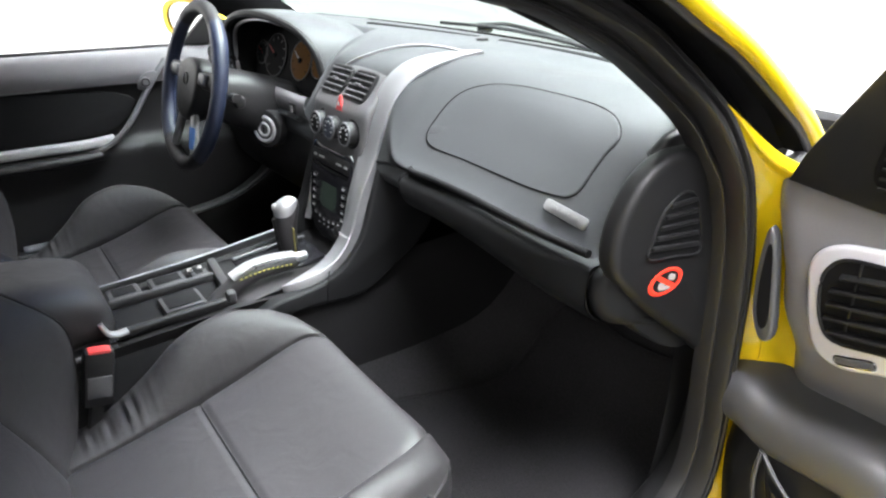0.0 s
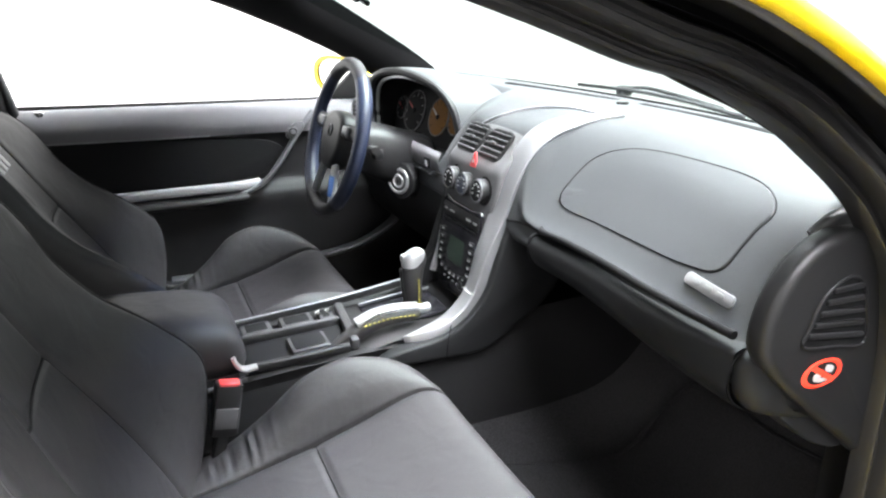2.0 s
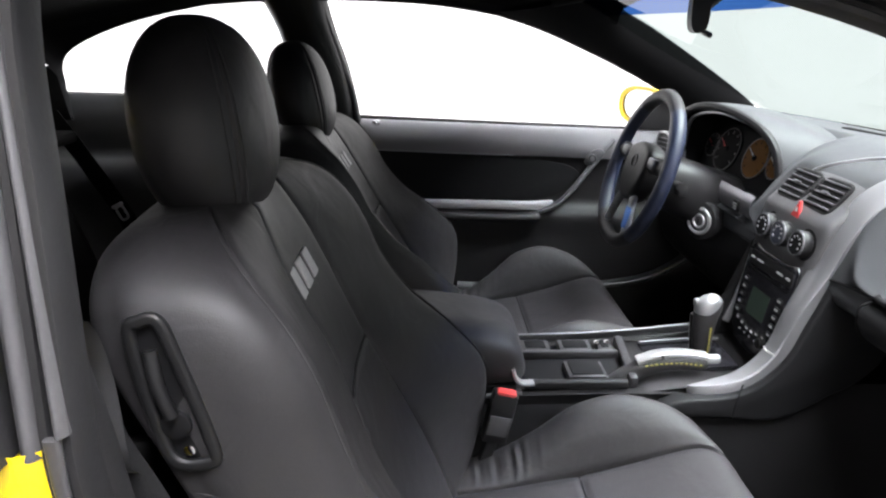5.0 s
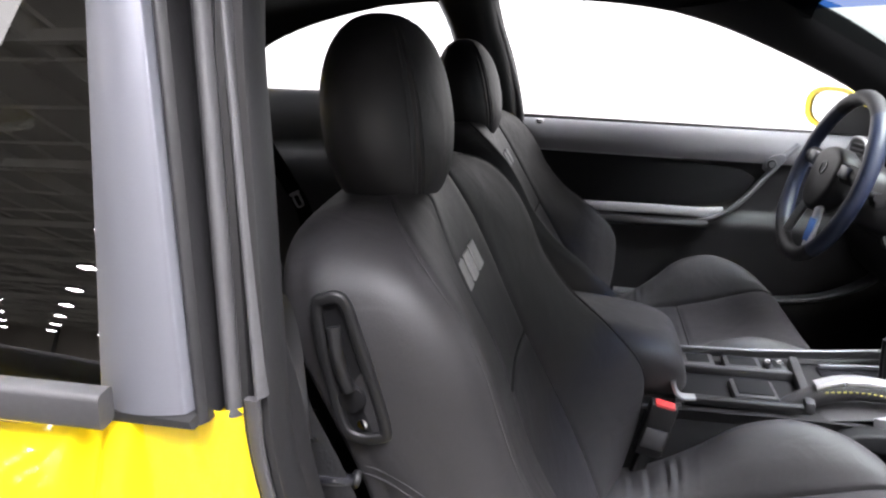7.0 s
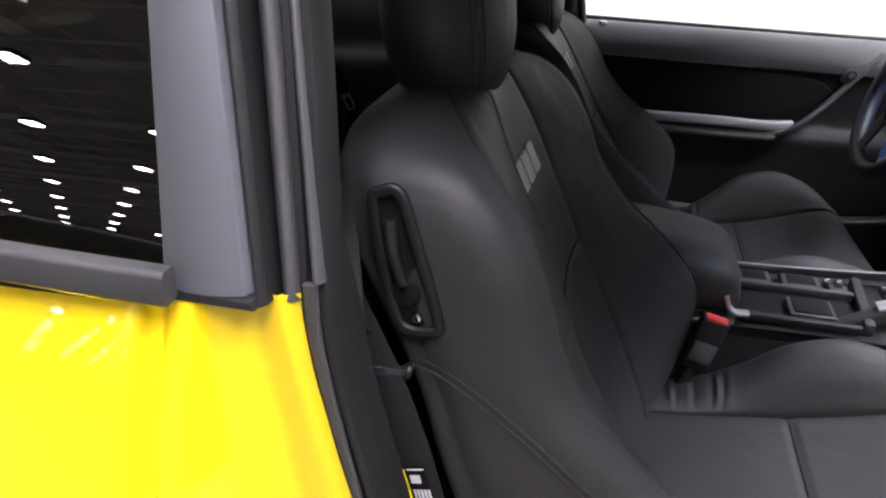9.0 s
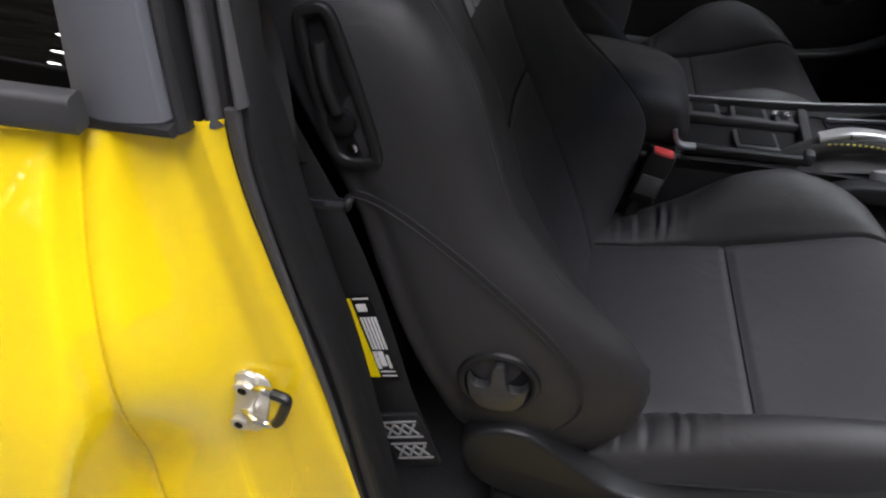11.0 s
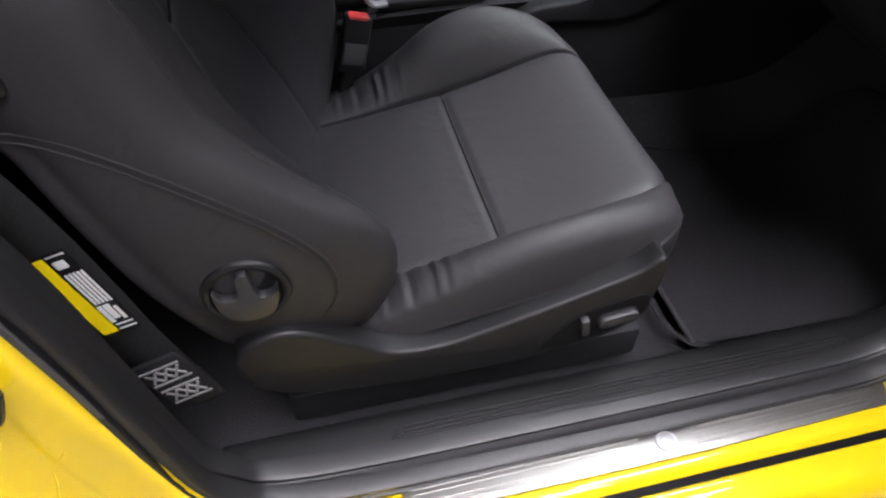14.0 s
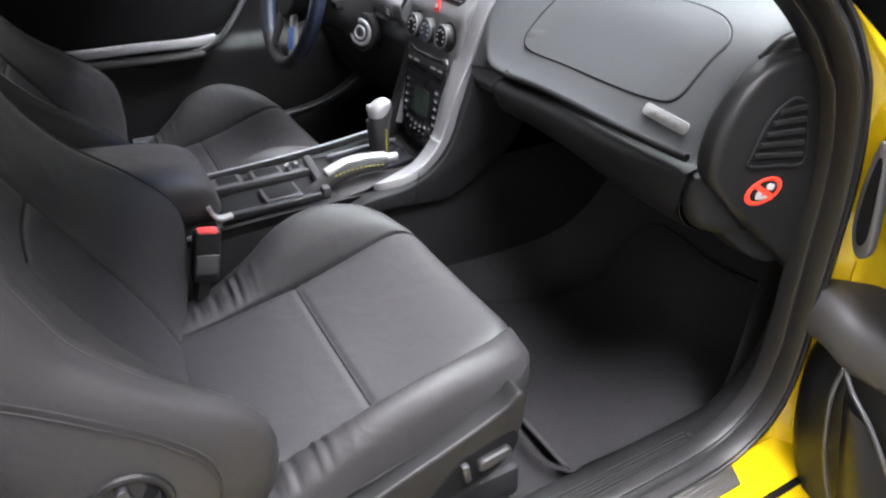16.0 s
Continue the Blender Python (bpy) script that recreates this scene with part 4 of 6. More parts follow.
    part("seat_switch", slab(rect(0.05, 0.017, 0.48, 5), 0.012, Matrix.Translation((X(0.294), 0.303, 0.4945)) @ Matrix.Diagonal((s, 1, 1, 1)) @ YZ @ pose(0, 0, 0, 0, 0, 7), 0.003), PLASTIC_DARK, cover, "charcoal adjuster switch")
    rec = Matrix.Translation((X(0.279), -0.09, 0.638)) @ Matrix.Diagonal((s, 1, 1, 1)) @ YZ
    part("recliner_bezel", ring(0.037, 0.0045, rec @ at(0, 0, 0.012), 36, 8), PLASTIC, st)
    wheel = part("recliner_wheel", disc(0.034, 0.015, rec @ at(0, 0, -0.004), 30, 0.003), BLACK, st, "black recliner wheel")
    lobes = [(-0.029, 0.013), (-0.024, 0.004), (-0.012, 0.001), (-0.007, 0.008), (-0.005, 0.029), (0.005, 0.030), (0.008, 0.008), (0.013, 0.0), (0.024, 0.002), (0.029, 0.010), (0.027, -0.010), (0.018, -0.025), (0.0, -0.030), (-0.018, -0.025), (-0.027, -0.010)]
    part("wheel_grip", slab(lobes, 0.010, rec @ at(0, 0, 0.012), 0.004, 3, 3), PLASTIC_DARK, wheel, "black three-lobed grip")
    for u in (0.20, -0.20):
        part("slide_rail", box((0.045, 0.46, 0.035), 0.006, at(X(u), 0.14, 0.345)), PLASTIC, st)
    part("rail_cover", box((0.03, 0.47, 0.06), 0.01, at(X(0.24), 0.145, 0.36)), PLASTIC_DARK, st)
    part("seat_pan", box((0.42, 0.40, 0.08), 0.02, at(X(0), 0.18, 0.39)), PLASTIC, st)
    # tilt lever on the shoulder
    lv = Matrix.Translation((X(0.266), 0, 0)) @ Matrix.Diagonal((s, 1, 1, 1)) @ YZ
    rim_ = [(-0.258, 0.968), (-0.250, 0.980), (-0.236, 0.980), (-0.226, 0.95), (-0.206, 0.875), (-0.210, 0.861), (-0.236, 0.862), (-0.246, 0.89)]
    frame_ = part("lever_surround", sweep([tuple(lv @ Vector((a, b, 0.012))) for a, b in rim_], rect(0.010, 0.008, 0.4), k=5, closed=True, up=(1, 0, 0)), PLASTIC, st, "black fold lever surround")
    part("lever_well", slab(rim_, 0.002, lv @ at(0, 0, 0.0085), 0, 1, 3), BLACK, frame_)
    part("fold_lever", sweep([(X(0.280), -0.244, 0.958), (X(0.284), -0.240, 0.93), (X(0.283), -0.233, 0.905)], rect(0.011, 0.010, 0.4), k=4), PLASTIC, frame_)
    part("lever_pivot", disc(0.012, 0.006, lv @ at(-0.232, 0.895, 0.010), 18, 0.002), BLACK, frame_)
    part("lever_screw", disc(0.0045, 0.003, lv @ at(-0.224, 0.873, 0.0125), 14, 0.001), CHROME, frame_)
    if recline:
        for ob in [frame_] + list(frame_.children):
            ob.data.transform(tip)
    return st


car_seat(0.375, 1, "black leather passenger bucket seat with silver embroidery")
car_seat(-0.375, -1, "black leather driver bucket seat behind the steering wheel", -0.012, 5.2, 1.08)


# ---- dashboard ----
DASH_PROFILE = ((0.965, 0.979), (0.84, 0.986), (0.755, 0.982), (0.70, 0.955), (0.648, 0.895), (0.607, 0.842), (0.592, 0.826), (0.600, 0.815), (0.598, 0.803), (0.598, 0.785), (0.618, 0.764), (0.68, 0.742), (0.80, 0.732), (1.0, 0.735))


def dash_shift(x):
    a = min(1.0, max(0.0, (x - 0.30) / 0.36))
    return -0.034 * a * a * (3 - 2 * a)


def dash_section(x):
    out = []
    for i, (y, z) in enumerate(DASH_PROFILE):
        front = 1.0 if 3 <= i <= 11 else 0.4 if i == 2 else 0.0
        end = max(0.0, (abs(x) - 0.655) / 0.045)
        back = -0.16 * x * x if i < 2 else 0.0
        if 2 <= i <= 6 and abs(x) < 0.2:
            c = min(1.0, max(0.0, (0.19 - abs(x)) / 0.07))
            y0, z0 = ((0.77, 0.986), (0.715, 0.975), (0.668, 0.957), (0.648, 0.93), (0.628, 0.89))[i - 2]
            y, z = y + (y0 - y) * c, z + (z0 - z) * c
        if 2 <= i <= 5:
            y += (0.045, 0.075, 0.09, 0.05)[i - 2] * min(1.0, max(0.0, (0.195 - abs(x + 0.375)) / 0.025))
        out.append((x, y + back + front * dash_shift(x) + front * 0.024 * end ** 2, z - (0.012 * end ** 2 if i < 6 else 0)))
    return out


def dash_point(x, z, lift=0.0):
    """A point on the dash's front above the crease, lifted along its slope."""
    sec = dash_section(x)[2:7]
    p = cat_rom(sec, [i * 0.02 for i in range(201)])
    i = min(max(int(np.argmin(np.abs(p[:, 2] - z))), 1), 199)
    t = p[min(i + 6, 200)] - p[max(i - 6, 0)]
    nrm = np.array((0, t[2], -t[1]))
    nrm /= np.linalg.norm(nrm)
    if nrm[1] > 0:
        nrm = -nrm
    return np.array((x, np.interp(z, p[::-1, 2], p[::-1, 1]), z)) + lift * nrm


def patch(outline, fn, rings=8, k=6, rim=-0.001, top=0.0016):
    """A low cushion over an outline of (x, z) laid on a surface fn(x, z, lift)."""
    o = cat_rom(outline, spans(len(outline), k, True), True)
    c = o.mean(axis=0)
    rows = []
    for r in range(rings + 1):
        f = 1 - r / rings
        f = f if r < rings else 0.0005
        lift = rim if r == 0 else top
        rows.append([fn(*(c + (q - c) * (1.0 if r == 0 else 0.985 if r == 1 else f)), lift) for q in o])
    return grid(rows, True, False, False), [fn(*q, 0.0004) for q in o]


def stack_y(z):
    return 0.562 + (z - 0.655) * 0.165 + 0.8 * max(0.0, z - 0.882)


def stack(x, z, lift=0.0):
    a = 0.165 if z < 0.882 else 0.85
    n = math.hypot(1, a)
    return np.array((x, stack_y(z) - lift / n, z + a * lift / n))


def on_stack(x, z, lift=0.0):
    """A pose on the stack: x across, y up the face, z out of it."""
    p = stack(x, z, lift)
    return Matrix.Translation(p) @ pose(0, 0, 0, 90 - (9.4 if z < 0.9 else 40), 0, 0)


def ribbon(a, b, lift, depth, k=5):
    """A strip with rounded edges between two curves, standing lift proud of them and reaching depth below."""
    a, b = cat_rom(a, spans(len(a), k)), cat_rom(b, spans(len(b), k))
    t = np.gradient((a + b) / 2, axis=0)
    s = b - a
    n = np.cross(t, s)
    n /= np.linalg.norm(n, axis=1, keepdims=True) + 1e-9
    if n[len(n) // 2, 1] > 0:
        n = -n
    rows = []
    for i in range(len(a)):
        rows.append([a[i] - depth * n[i], a[i] + 0.6 * lift * n[i], a[i] + 0.06 * s[i] + lift * n[i], a[i] + 0.5 * s[i] + 1.15 * lift * n[i], a[i] + 0.94 * s[i] + lift * n[i], b[i] + 0.6 * lift * n[i], b[i] - depth * n[i]])
    return grid(rows, True, False, True)


def dashboard():
    d = thing("dashboard", (0, 0.75, 0.66), "charcoal soft-touch dashboard with silver trim strips", "dashboard")
    xs = [-0.70, -0.66, -0.62, -0.575, -0.55, -0.45, -0.3, -0.205, -0.19, -0.175, -0.16, -0.12, -0.06, 0.0, 0.06, 0.12, 0.16, 0.2, 0.3, 0.4, 0.5, 0.58, 0.62, 0.65, 0.672, 0.688, 0.70]
    part("dash_skin", loft([dash_section(x) for x in xs], 4, 3, False, False), DASH, d, "charcoal grained dash skin")
    # airbag lid
    out = [(0.2385, 0.877), (0.241, 0.895), (0.2455, 0.911), (0.2565, 0.931), (0.281, 0.9475), (0.321, 0.9585), (0.368, 0.9635), (0.431, 0.966), (0.525, 0.967), (0.574, 0.9645), (0.602, 0.959), (0.617, 0.951), (0.6215, 0.942), (0.615, 0.927), (0.6095, 0.904), (0.6065, 0.887), (0.598, 0.8775), (0.581, 0.8725), (0.527, 0.8675), (0.447, 0.8642), (0.3555, 0.862), (0.293, 0.861), (0.256, 0.8645)]
    bm, edge = patch(out, dash_point, k=3)
    lid = part("airbag_lid", bm, DASH, d, "charcoal airbag lid with rounded outline")
    part("lid_seam", tube(edge, 0.0010, 6, k=2, closed=True), BLACK, lid)
    # badge: plain silver plate with three plain marks
    m0, m1 = Vector(dash_point(0.568, 0.8605, 0.0015)), Vector(dash_point(0.644, 0.8575, 0.0015))
    ax = (m1 - m0).normalized()
    zz = Vector((0, -0.85, 0.5)).normalized()
    up = zz.cross(ax).normalized()
    rot = Matrix((ax, up, ax.cross(up))).transposed().to_4x4()
    B = Matrix.Translation((m0 + m1) / 2 + ax.cross(up) * 0.001) @ rot
    bd = part("badge", slab(rect(0.08, 0.0155, 0.35), 0.0035, B, 0.0012), SILVER, d, "silver badge plate")
    for u in (-0.02, 0.0, 0.02):
        part("badge_mark", slab(rect(0.014, 0.007, 0.4), 0.001, B @ at(u, 0, 0.004), 0.0004), SILVER, bd)
    # lower glove box
    rows = []
    for x in (0.238, 0.25, 0.32, 0.42, 0.52, 0.60, 0.65, 0.684):
        end = max(0.0, (x - 0.62) / 0.05)
        q = dash_shift(x)
        u = 0.017 * min(1.0, max(0.0, (x - 0.26) / 0.40))
        rows.append([(x, 0.612 + q + 0.012 * end, 0.816 + u), (x, 0.585 + q, 0.811 + u), (x, 0.576 + q + 0.003 * end, 0.80 + u), (x, 0.576 + q, 0.785), (x, 0.588 + q, 0.764), (x, 0.612 + q, 0.748), (x, 0.66 + q * 0.6, 0.736), (x, 0.76, 0.73)])
    gl = part("glove_box_door", loft(rows, 4, 4, False, False), SHADED_DASH, d, "dark charcoal glove box door")
    part("door_gap", tube([(0.238, 0.605, 0.819), (0.236, 0.579, 0.811), (0.235, 0.576, 0.792), (0.235, 0.582, 0.77), (0.236, 0.60, 0.752)], 0.002, 6, k=5), BLACK, gl)
    lip = [(x, 0.590 + dash_shift(x) - 0.002 + (0.02 if x < 0.25 else 0), 0.825 + 0.017 * min(1.0, max(0.0, (x - 0.26) / 0.40))) for x in (0.236, 0.256, 0.32, 0.42, 0.52, 0.60, 0.65, 0.675)]
    part("crease_gap", sweep(lip, rect(0.010, 0.010, 0.45), k=4), BLACK, d)
    part("crease_gap", tube([(0.125, 0.597, 0.808), (0.16, 0.598, 0.813), (0.20, 0.595, 0.818), (0.24, 0.592, 0.8205)], 0.0022, 6, k=4), BLACK, d)
    # end of the glove box, rounded towards the pod, and the small piece under it
    rows = []
    for x, e in ((0.683, 0.006), (0.687, 0.005), (0.694, 0.006), (0.703, 0.012), (0.710, 0.024), (0.714, 0.045)):
        rows.append([(x, 0.596 + e, 0.831), (x, 0.556 + e, 0.825), (x, 0.545 + e, 0.811), (x, 0.545 + e, 0.785), (x, 0.557 + e, 0.764), (x, 0.58 + e, 0.748), (x, 0.635 + e * 0.5, 0.734), (x, 0.72, 0.724)])
    part("glove_end_cap", loft(rows, 4, 4, False, False), SHADED_DASH, d, "dark rounded end of the glove box")
    part("end_gap", tube([(0.685, 0.556, 0.827), (0.685, 0.5435, 0.811), (0.685, 0.544, 0.785), (0.685, 0.556, 0.7635), (0.686, 0.582, 0.747), (0.687, 0.63, 0.735)], 0.001, 6, k=4), BLACK, d)
    low = [(0.60, 0.750), (0.64, 0.747), (0.675, 0.735), (0.722, 0.694), (0.73, 0.678), (0.705, 0.673), (0.66, 0.695), (0.62, 0.728)]
    part("lower_end_cap", slab(low, 0.036, at(0.674, 0, 0) @ YZ, 0.009, 3, 4), SHADED_DASH, d, "dark grey piece under the glove box end")
    # end pod with its outlet
    pod = [(0.572, 0.805), (0.545, 0.845), (0.553, 0.895), (0.585, 0.937), (0.635, 0.956), (0.70, 0.947), (0.745, 0.92), (0.785, 0.85), (0.80, 0.76), (0.79, 0.64), (0.755, 0.645), (0.70, 0.692), (0.63, 0.75)]
    sp = part("end_pod", slab(pod, 0.03, at(0.692, 0.0, 0) @ YZ, 0.012, 4, 4), PLASTIC, d, "black dash end panel with air outlet")
    rim_ = [(0.596, 0.80), (0.568, 0.845), (0.572, 0.892), (0.598, 0.925), (0.64, 0.94), (0.70, 0.93), (0.737, 0.90), (0.765, 0.84), (0.778, 0.76), (0.768, 0.672), (0.708, 0.712), (0.645, 0.76)]
    part("pod_core", slab([(0.60, 0.80), (0.585, 0.77), (0.61, 0.752), (0.66, 0.735), (0.74, 0.68), (0.775, 0.70), (0.775, 0.88), (0.70, 0.92), (0.61, 0.90)], 0.038, at(0.672, 0, 0) @ YZ, 0.004), PLASTIC, sp)
    part("pod_rim", tube([(0.7175, a_, b_) for a_, b_ in rim_[:8]], 0.0045, 8, k=5), PLASTIC, sp)
    hole = [(0.598, 0.84), (0.602, 0.862), (0.616, 0.892), (0.646, 0.908), (0.670, 0.90), (0.685, 0.873), (0.695, 0.823), (0.65, 0.829)]
    part("outlet_well", slab(hole, 0.002, at(0.7215, 0, 0) @ YZ, 0, 1, 3), BLACK, sp)
    H = cat_rom([(0.724, a, b) for a, b in hole], spans(8, 6, True), True)
    part("outlet_rim", tube([tuple(q) for q in H], 0.0016, 8, k=1, closed=True), PLASTIC, sp)
    for k in range(5):
        y0, y1 = 0.601 + 0.0065 * k, 0.690 - 0.004 * k
        part("slat", box((0.008, y1 - y0, 0.0062), 0.002, at(0.7228, (y0 + y1) / 2, 0.843 + 0.0132 * k, -11 + 2 * k, 0, 0)), PLASTIC, sp)
    # round warning sticker, plain shapes in it
    S = Matrix.Translation((0.7225, 0.637, 0.799)) @ YZ @ pose(0, 0, 0, 0, 0, -3) @ Matrix.Scale(0.98, 4)
    stk = part("sticker", ring(0.0255, 0.0042, S @ Matrix.Diagonal((1.1, 0.6, 0.25, 1)), 32, 6), STICKER_RED, sp, "round red prohibition sticker")
    part("sticker_bar", slab(rect(0.046, 0.006, 0.3), 0.001, S @ pose(0, 0, 0.0004, 0, 0, -30), 0), STICKER_RED, stk)
    part("sticker_field", disc(0.0245, 0.0006, S @ Matrix.Diagonal((1.1, 0.6, 0.5, 1)), 24, 0), PLASTIC, stk)
    for u, v, w, h, a in ((-0.008, -0.003, 0.012, 0.011, 30), (0.010, 0.004, 0.014, 0.008, -20), (0.002, -0.008, 0.016, 0.005, 0)):
        part("sticker_mark", slab(rect(w, h, 0.4), 0.0006, S @ pose(u, v, 0.0003, 0, 0, a), 0), STICKER_GREY, stk)
    part("pod_step", sweep([(0.688, 0.635, 0.940), (0.694, 0.655, 0.957), (0.694, 0.695, 0.955), (0.694, 0.73, 0.925)], rect(0.026, 0.014, 0.45), k=4, up=(1, 0, 0)), PLASTIC, d)
    # defroster slots along the glass
    for a, m_, c in (((-0.31, 0.852, 0.985), (-0.13, 0.885, 0.9825), (0.03, 0.906, 0.9805)), ((0.10, 0.908, 0.9805), (0.28, 0.90, 0.981), (0.46, 0.868, 0.982))):
        part("defroster_slot", sweep([a, m_, c], rect(0.018, 0.006, 0.4), k=6), BLACK, d)
    part("glass_seal", sweep([(-0.42, 0.915, 0.979), (-0.2, 0.94, 0.980), (0.0, 0.948, 0.9805), (0.2, 0.946, 0.980), (0.42, 0.925, 0.979), (0.55, 0.90, 0.977)], rect(0.008, 0.006, 0.4), k=4), BLACK, d, "black seal along the foot of the windshield")
    part("sun_sensor", disc(0.012, 0.006, at(0.09, 0.87, 0.983), 18, 0.002), PLASTIC, d)
    # silver strips beside the centre stack
    outer = [(0.215, 0.774, 0.985), (0.178, 0.724, 0.972), (0.150, 0.68, 0.95), (0.137, 0.640, 0.912), (0.133, 0.613, 0.862), (0.128, 0.596, 0.81), (0.127, 0.563, 0.747), (0.126, 0.534, 0.672), (0.126, 0.493, 0.631), (0.123, 0.446, 0.616), (0.114, 0.405, 0.609)]
    inner = [(0.188, 0.762, 0.985), (0.130, 0.724, 0.977), (0.107, 0.68, 0.966), (0.091, 0.645, 0.935), (0.087, 0.612, 0.877), (0.086, 0.586, 0.81), (0.086, 0.558, 0.739), (0.090, 0.533, 0.672), (0.094, 0.487, 0.629), (0.098, 0.438, 0.613), (0.108, 0.398, 0.608)]
    arc_out = [(0.195, 0.768, 0.985), (0.078, 0.760, 0.986), (0.009, 0.727, 0.980), (-0.038, 0.676, 0.962), (-0.08, 0.654, 0.938), (-0.105, 0.634, 0.904), (-0.112, 0.609, 0.85), (-0.112, 0.59, 0.783), (-0.112, 0.572, 0.701), (-0.112, 0.552, 0.64)]
    arc_in = [(x + 0.0014 * i, y - 0.006, z - 0.001) for i, (x, y, z) in enumerate(arc_out)]
    part("silver_strip", ribbon(inner, outer, 0.0055, 0.014), STRIP, d, "silver painted trim strip")
    part("strip_joint", tube([(0.090, 0.5285, 0.676), (0.108, 0.524, 0.677), (0.127, 0.5285, 0.676)], 0.0012, 5), PAPER, d)
    part("silver_strip", ribbon(arc_out, arc_in, 0.0022, 0.01), STRIP, d, "narrow silver strip")
    # cheeks that carry the strips down to the console
    cheek = [(0.66, 0.88), (0.617, 0.84), (0.595, 0.79), (0.572, 0.73), (0.546, 0.668), (0.50, 0.622), (0.445, 0.604), (0.37, 0.598), (0.345, 0.575), (0.46, 0.566), (0.545, 0.562), (0.62, 0.60), (0.70, 0.66), (0.74, 0.80)]
    part("cheek", slab(cheek, 0.03, at(0.108, 0, 0) @ YZ, 0.006, 3, 3), SHADED_DASH, d, "dark charcoal cheek beside the stack")
    part("cheek", slab(cheek, 0.03, at(-0.138, 0, 0) @ YZ, 0.006, 3, 3), SHADED_DASH, d)
    part("cheek_seam", tube([(0.1385, 0.478, 0.63), (0.139, 0.472, 0.60), (0.139, 0.468, 0.566)], 0.0012, 5), BLACK, d)
    # knee panel and footwell underside of the driver's side
    part("knee_panel", loft([[(x, 0.60, 0.80), (x, 0.60, 0.72), (x, 0.66, 0.60), (x, 0.85, 0.56)] for x in (-0.68, -0.5, -0.3, -0.14)], 3, 3, False, False), PLASTIC, d)
    return d


def centre_stack():
    c = thing("centre_stack", (0, 0.6, 0.66), "black centre stack with air vents, dials and radio", "control panel")
    rows = []
    for z, w, out in ((0.962, 0.088, -0.03), (0.955, 0.098, -0.01), (0.945, 0.10, 0.003), (0.91, 0.10, 0.006), (0.884, 0.10, 0.008), (0.86, 0.10, 0.008), (0.80, 0.098, 0.008), (0.72, 0.094, 0.008), (0.655, 0.086, 0.006), (0.63, 0.078, -0.004), (0.615, 0.07, -0.02)):
        rows.append([stack(-w, z, out - 0.03), stack(-w, z, out - 0.004), stack(-w * 0.5, z, out), stack(0, z, out + 0.001), stack(w * 0.5, z, out), stack(w, z, out - 0.004), stack(w, z, out - 0.03)])
    part("fascia", loft(rows, 4, 4, False, False), PLASTIC_GREY, c, "dark grey stack fascia")
    for s in (-1, 1):
        m = on_stack(-0.006 + s * 0.044, 0.9165, 0.006)
        v = part("air_vent", slab(rect(0.076, 0.066, 0.18), 0.006, m, 0.002), PLASTIC, c, "black slatted air vent")
        part("vent_well", slab(rect(0.07, 0.058, 0.12), 0.0015, m @ at(0, 0, 0.0055), 0), BLACK, v)
        for k in range(5):
            part("slat", box((0.07, 0.003, 0.007), 0.001, m @ at(0, -0.023 + 0.0115 * k, 0.0065, 25)), PLASTIC_GREY, v)
        part("vent_tab", box((0.016, 0.006, 0.008), 0.002, m @ at(0, 0, 0.011)), PLASTIC_GREY, v)
    part("thumb_wheel", box((0.007, 0.03, 0.008), 0.002, on_stack(-0.006, 0.925, 0.010)), PLASTIC, c)
    tri = [(-0.0135, -0.013), (0.0135, -0.013), (0.002, 0.016), (-0.001, 0.016)]
    hz = part("hazard_switch", slab(tri, 0.005, on_stack(0.010, 0.886, 0.008), 0.001, 1, 0), RED, c, "red hazard switch")
    part("hazard_mark", slab([(-0.0045, -0.006), (0.0045, -0.006), (0.0, 0.002)], 0.0006, on_stack(0.010, 0.886, 0.0142), 0), PAPER, hz)
    for i, x in enumerate((-0.052, 0.004, 0.064)):
        m = on_stack(x, 0.845, 0.006)
        part("dial_well", disc(0.027, 0.002, m, 28, 0.0005), BLACK, c)
        k_ = part("rotary_dial", disc(0.0225, 0.018, m, 30, 0.003), PLASTIC, c, "black rotary climate dial")
        part("dial_rim", ring(0.0205, 0.002, m @ at(0, 0, 0.018), 28, 6), SATIN, k_)
        part("dial_face", disc(0.0185, 0.0012, m @ at(0, 0, 0.0182), 24, 0), BLACK if i != 1 else BLUE_LEATHER, k_)
        for a in range(7):
            an = math.radians(-30 + a * 40)
            part("dial_mark", slab(rect(0.0045, 0.0035, 0.3), 0.0006, m @ at(0.0125 * math.cos(an), 0.0125 * math.sin(an), 0.0192), 0), PAPER, k_)
    # radio
    m = on_stack(0, 0.715, 0.0075)
    out = [(-0.082, 0.085), (-0.04, 0.088), (0.04, 0.088), (0.082, 0.085), (0.081, -0.03), (0.074, -0.062), (0.05, -0.086), (0.0, -0.094), (-0.05, -0.086), (-0.074, -0.062), (-0.081, -0.03)]
    r = part("radio", slab(out, 0.006, m, 0.003, 2, 3), GLOSS_BLACK, c, "black car radio with green display")
    part("display", slab(rect(0.062, 0.05, 0.08), 0.001, m @ at(-0.004, -0.005, 0.0056), 0), SCREEN, r, "dark green display")
    part("disc_slot", slab(rect(0.14, 0.004, 0.3), 0.001, m @ at(0, 0.047, 0.0056), 0), BLACK, r)
    part("button_strip", slab(rect(0.15, 0.026, 0.2), 0.003, m @ at(0, 0.068, 0.005), 0.001), PLASTIC, r)
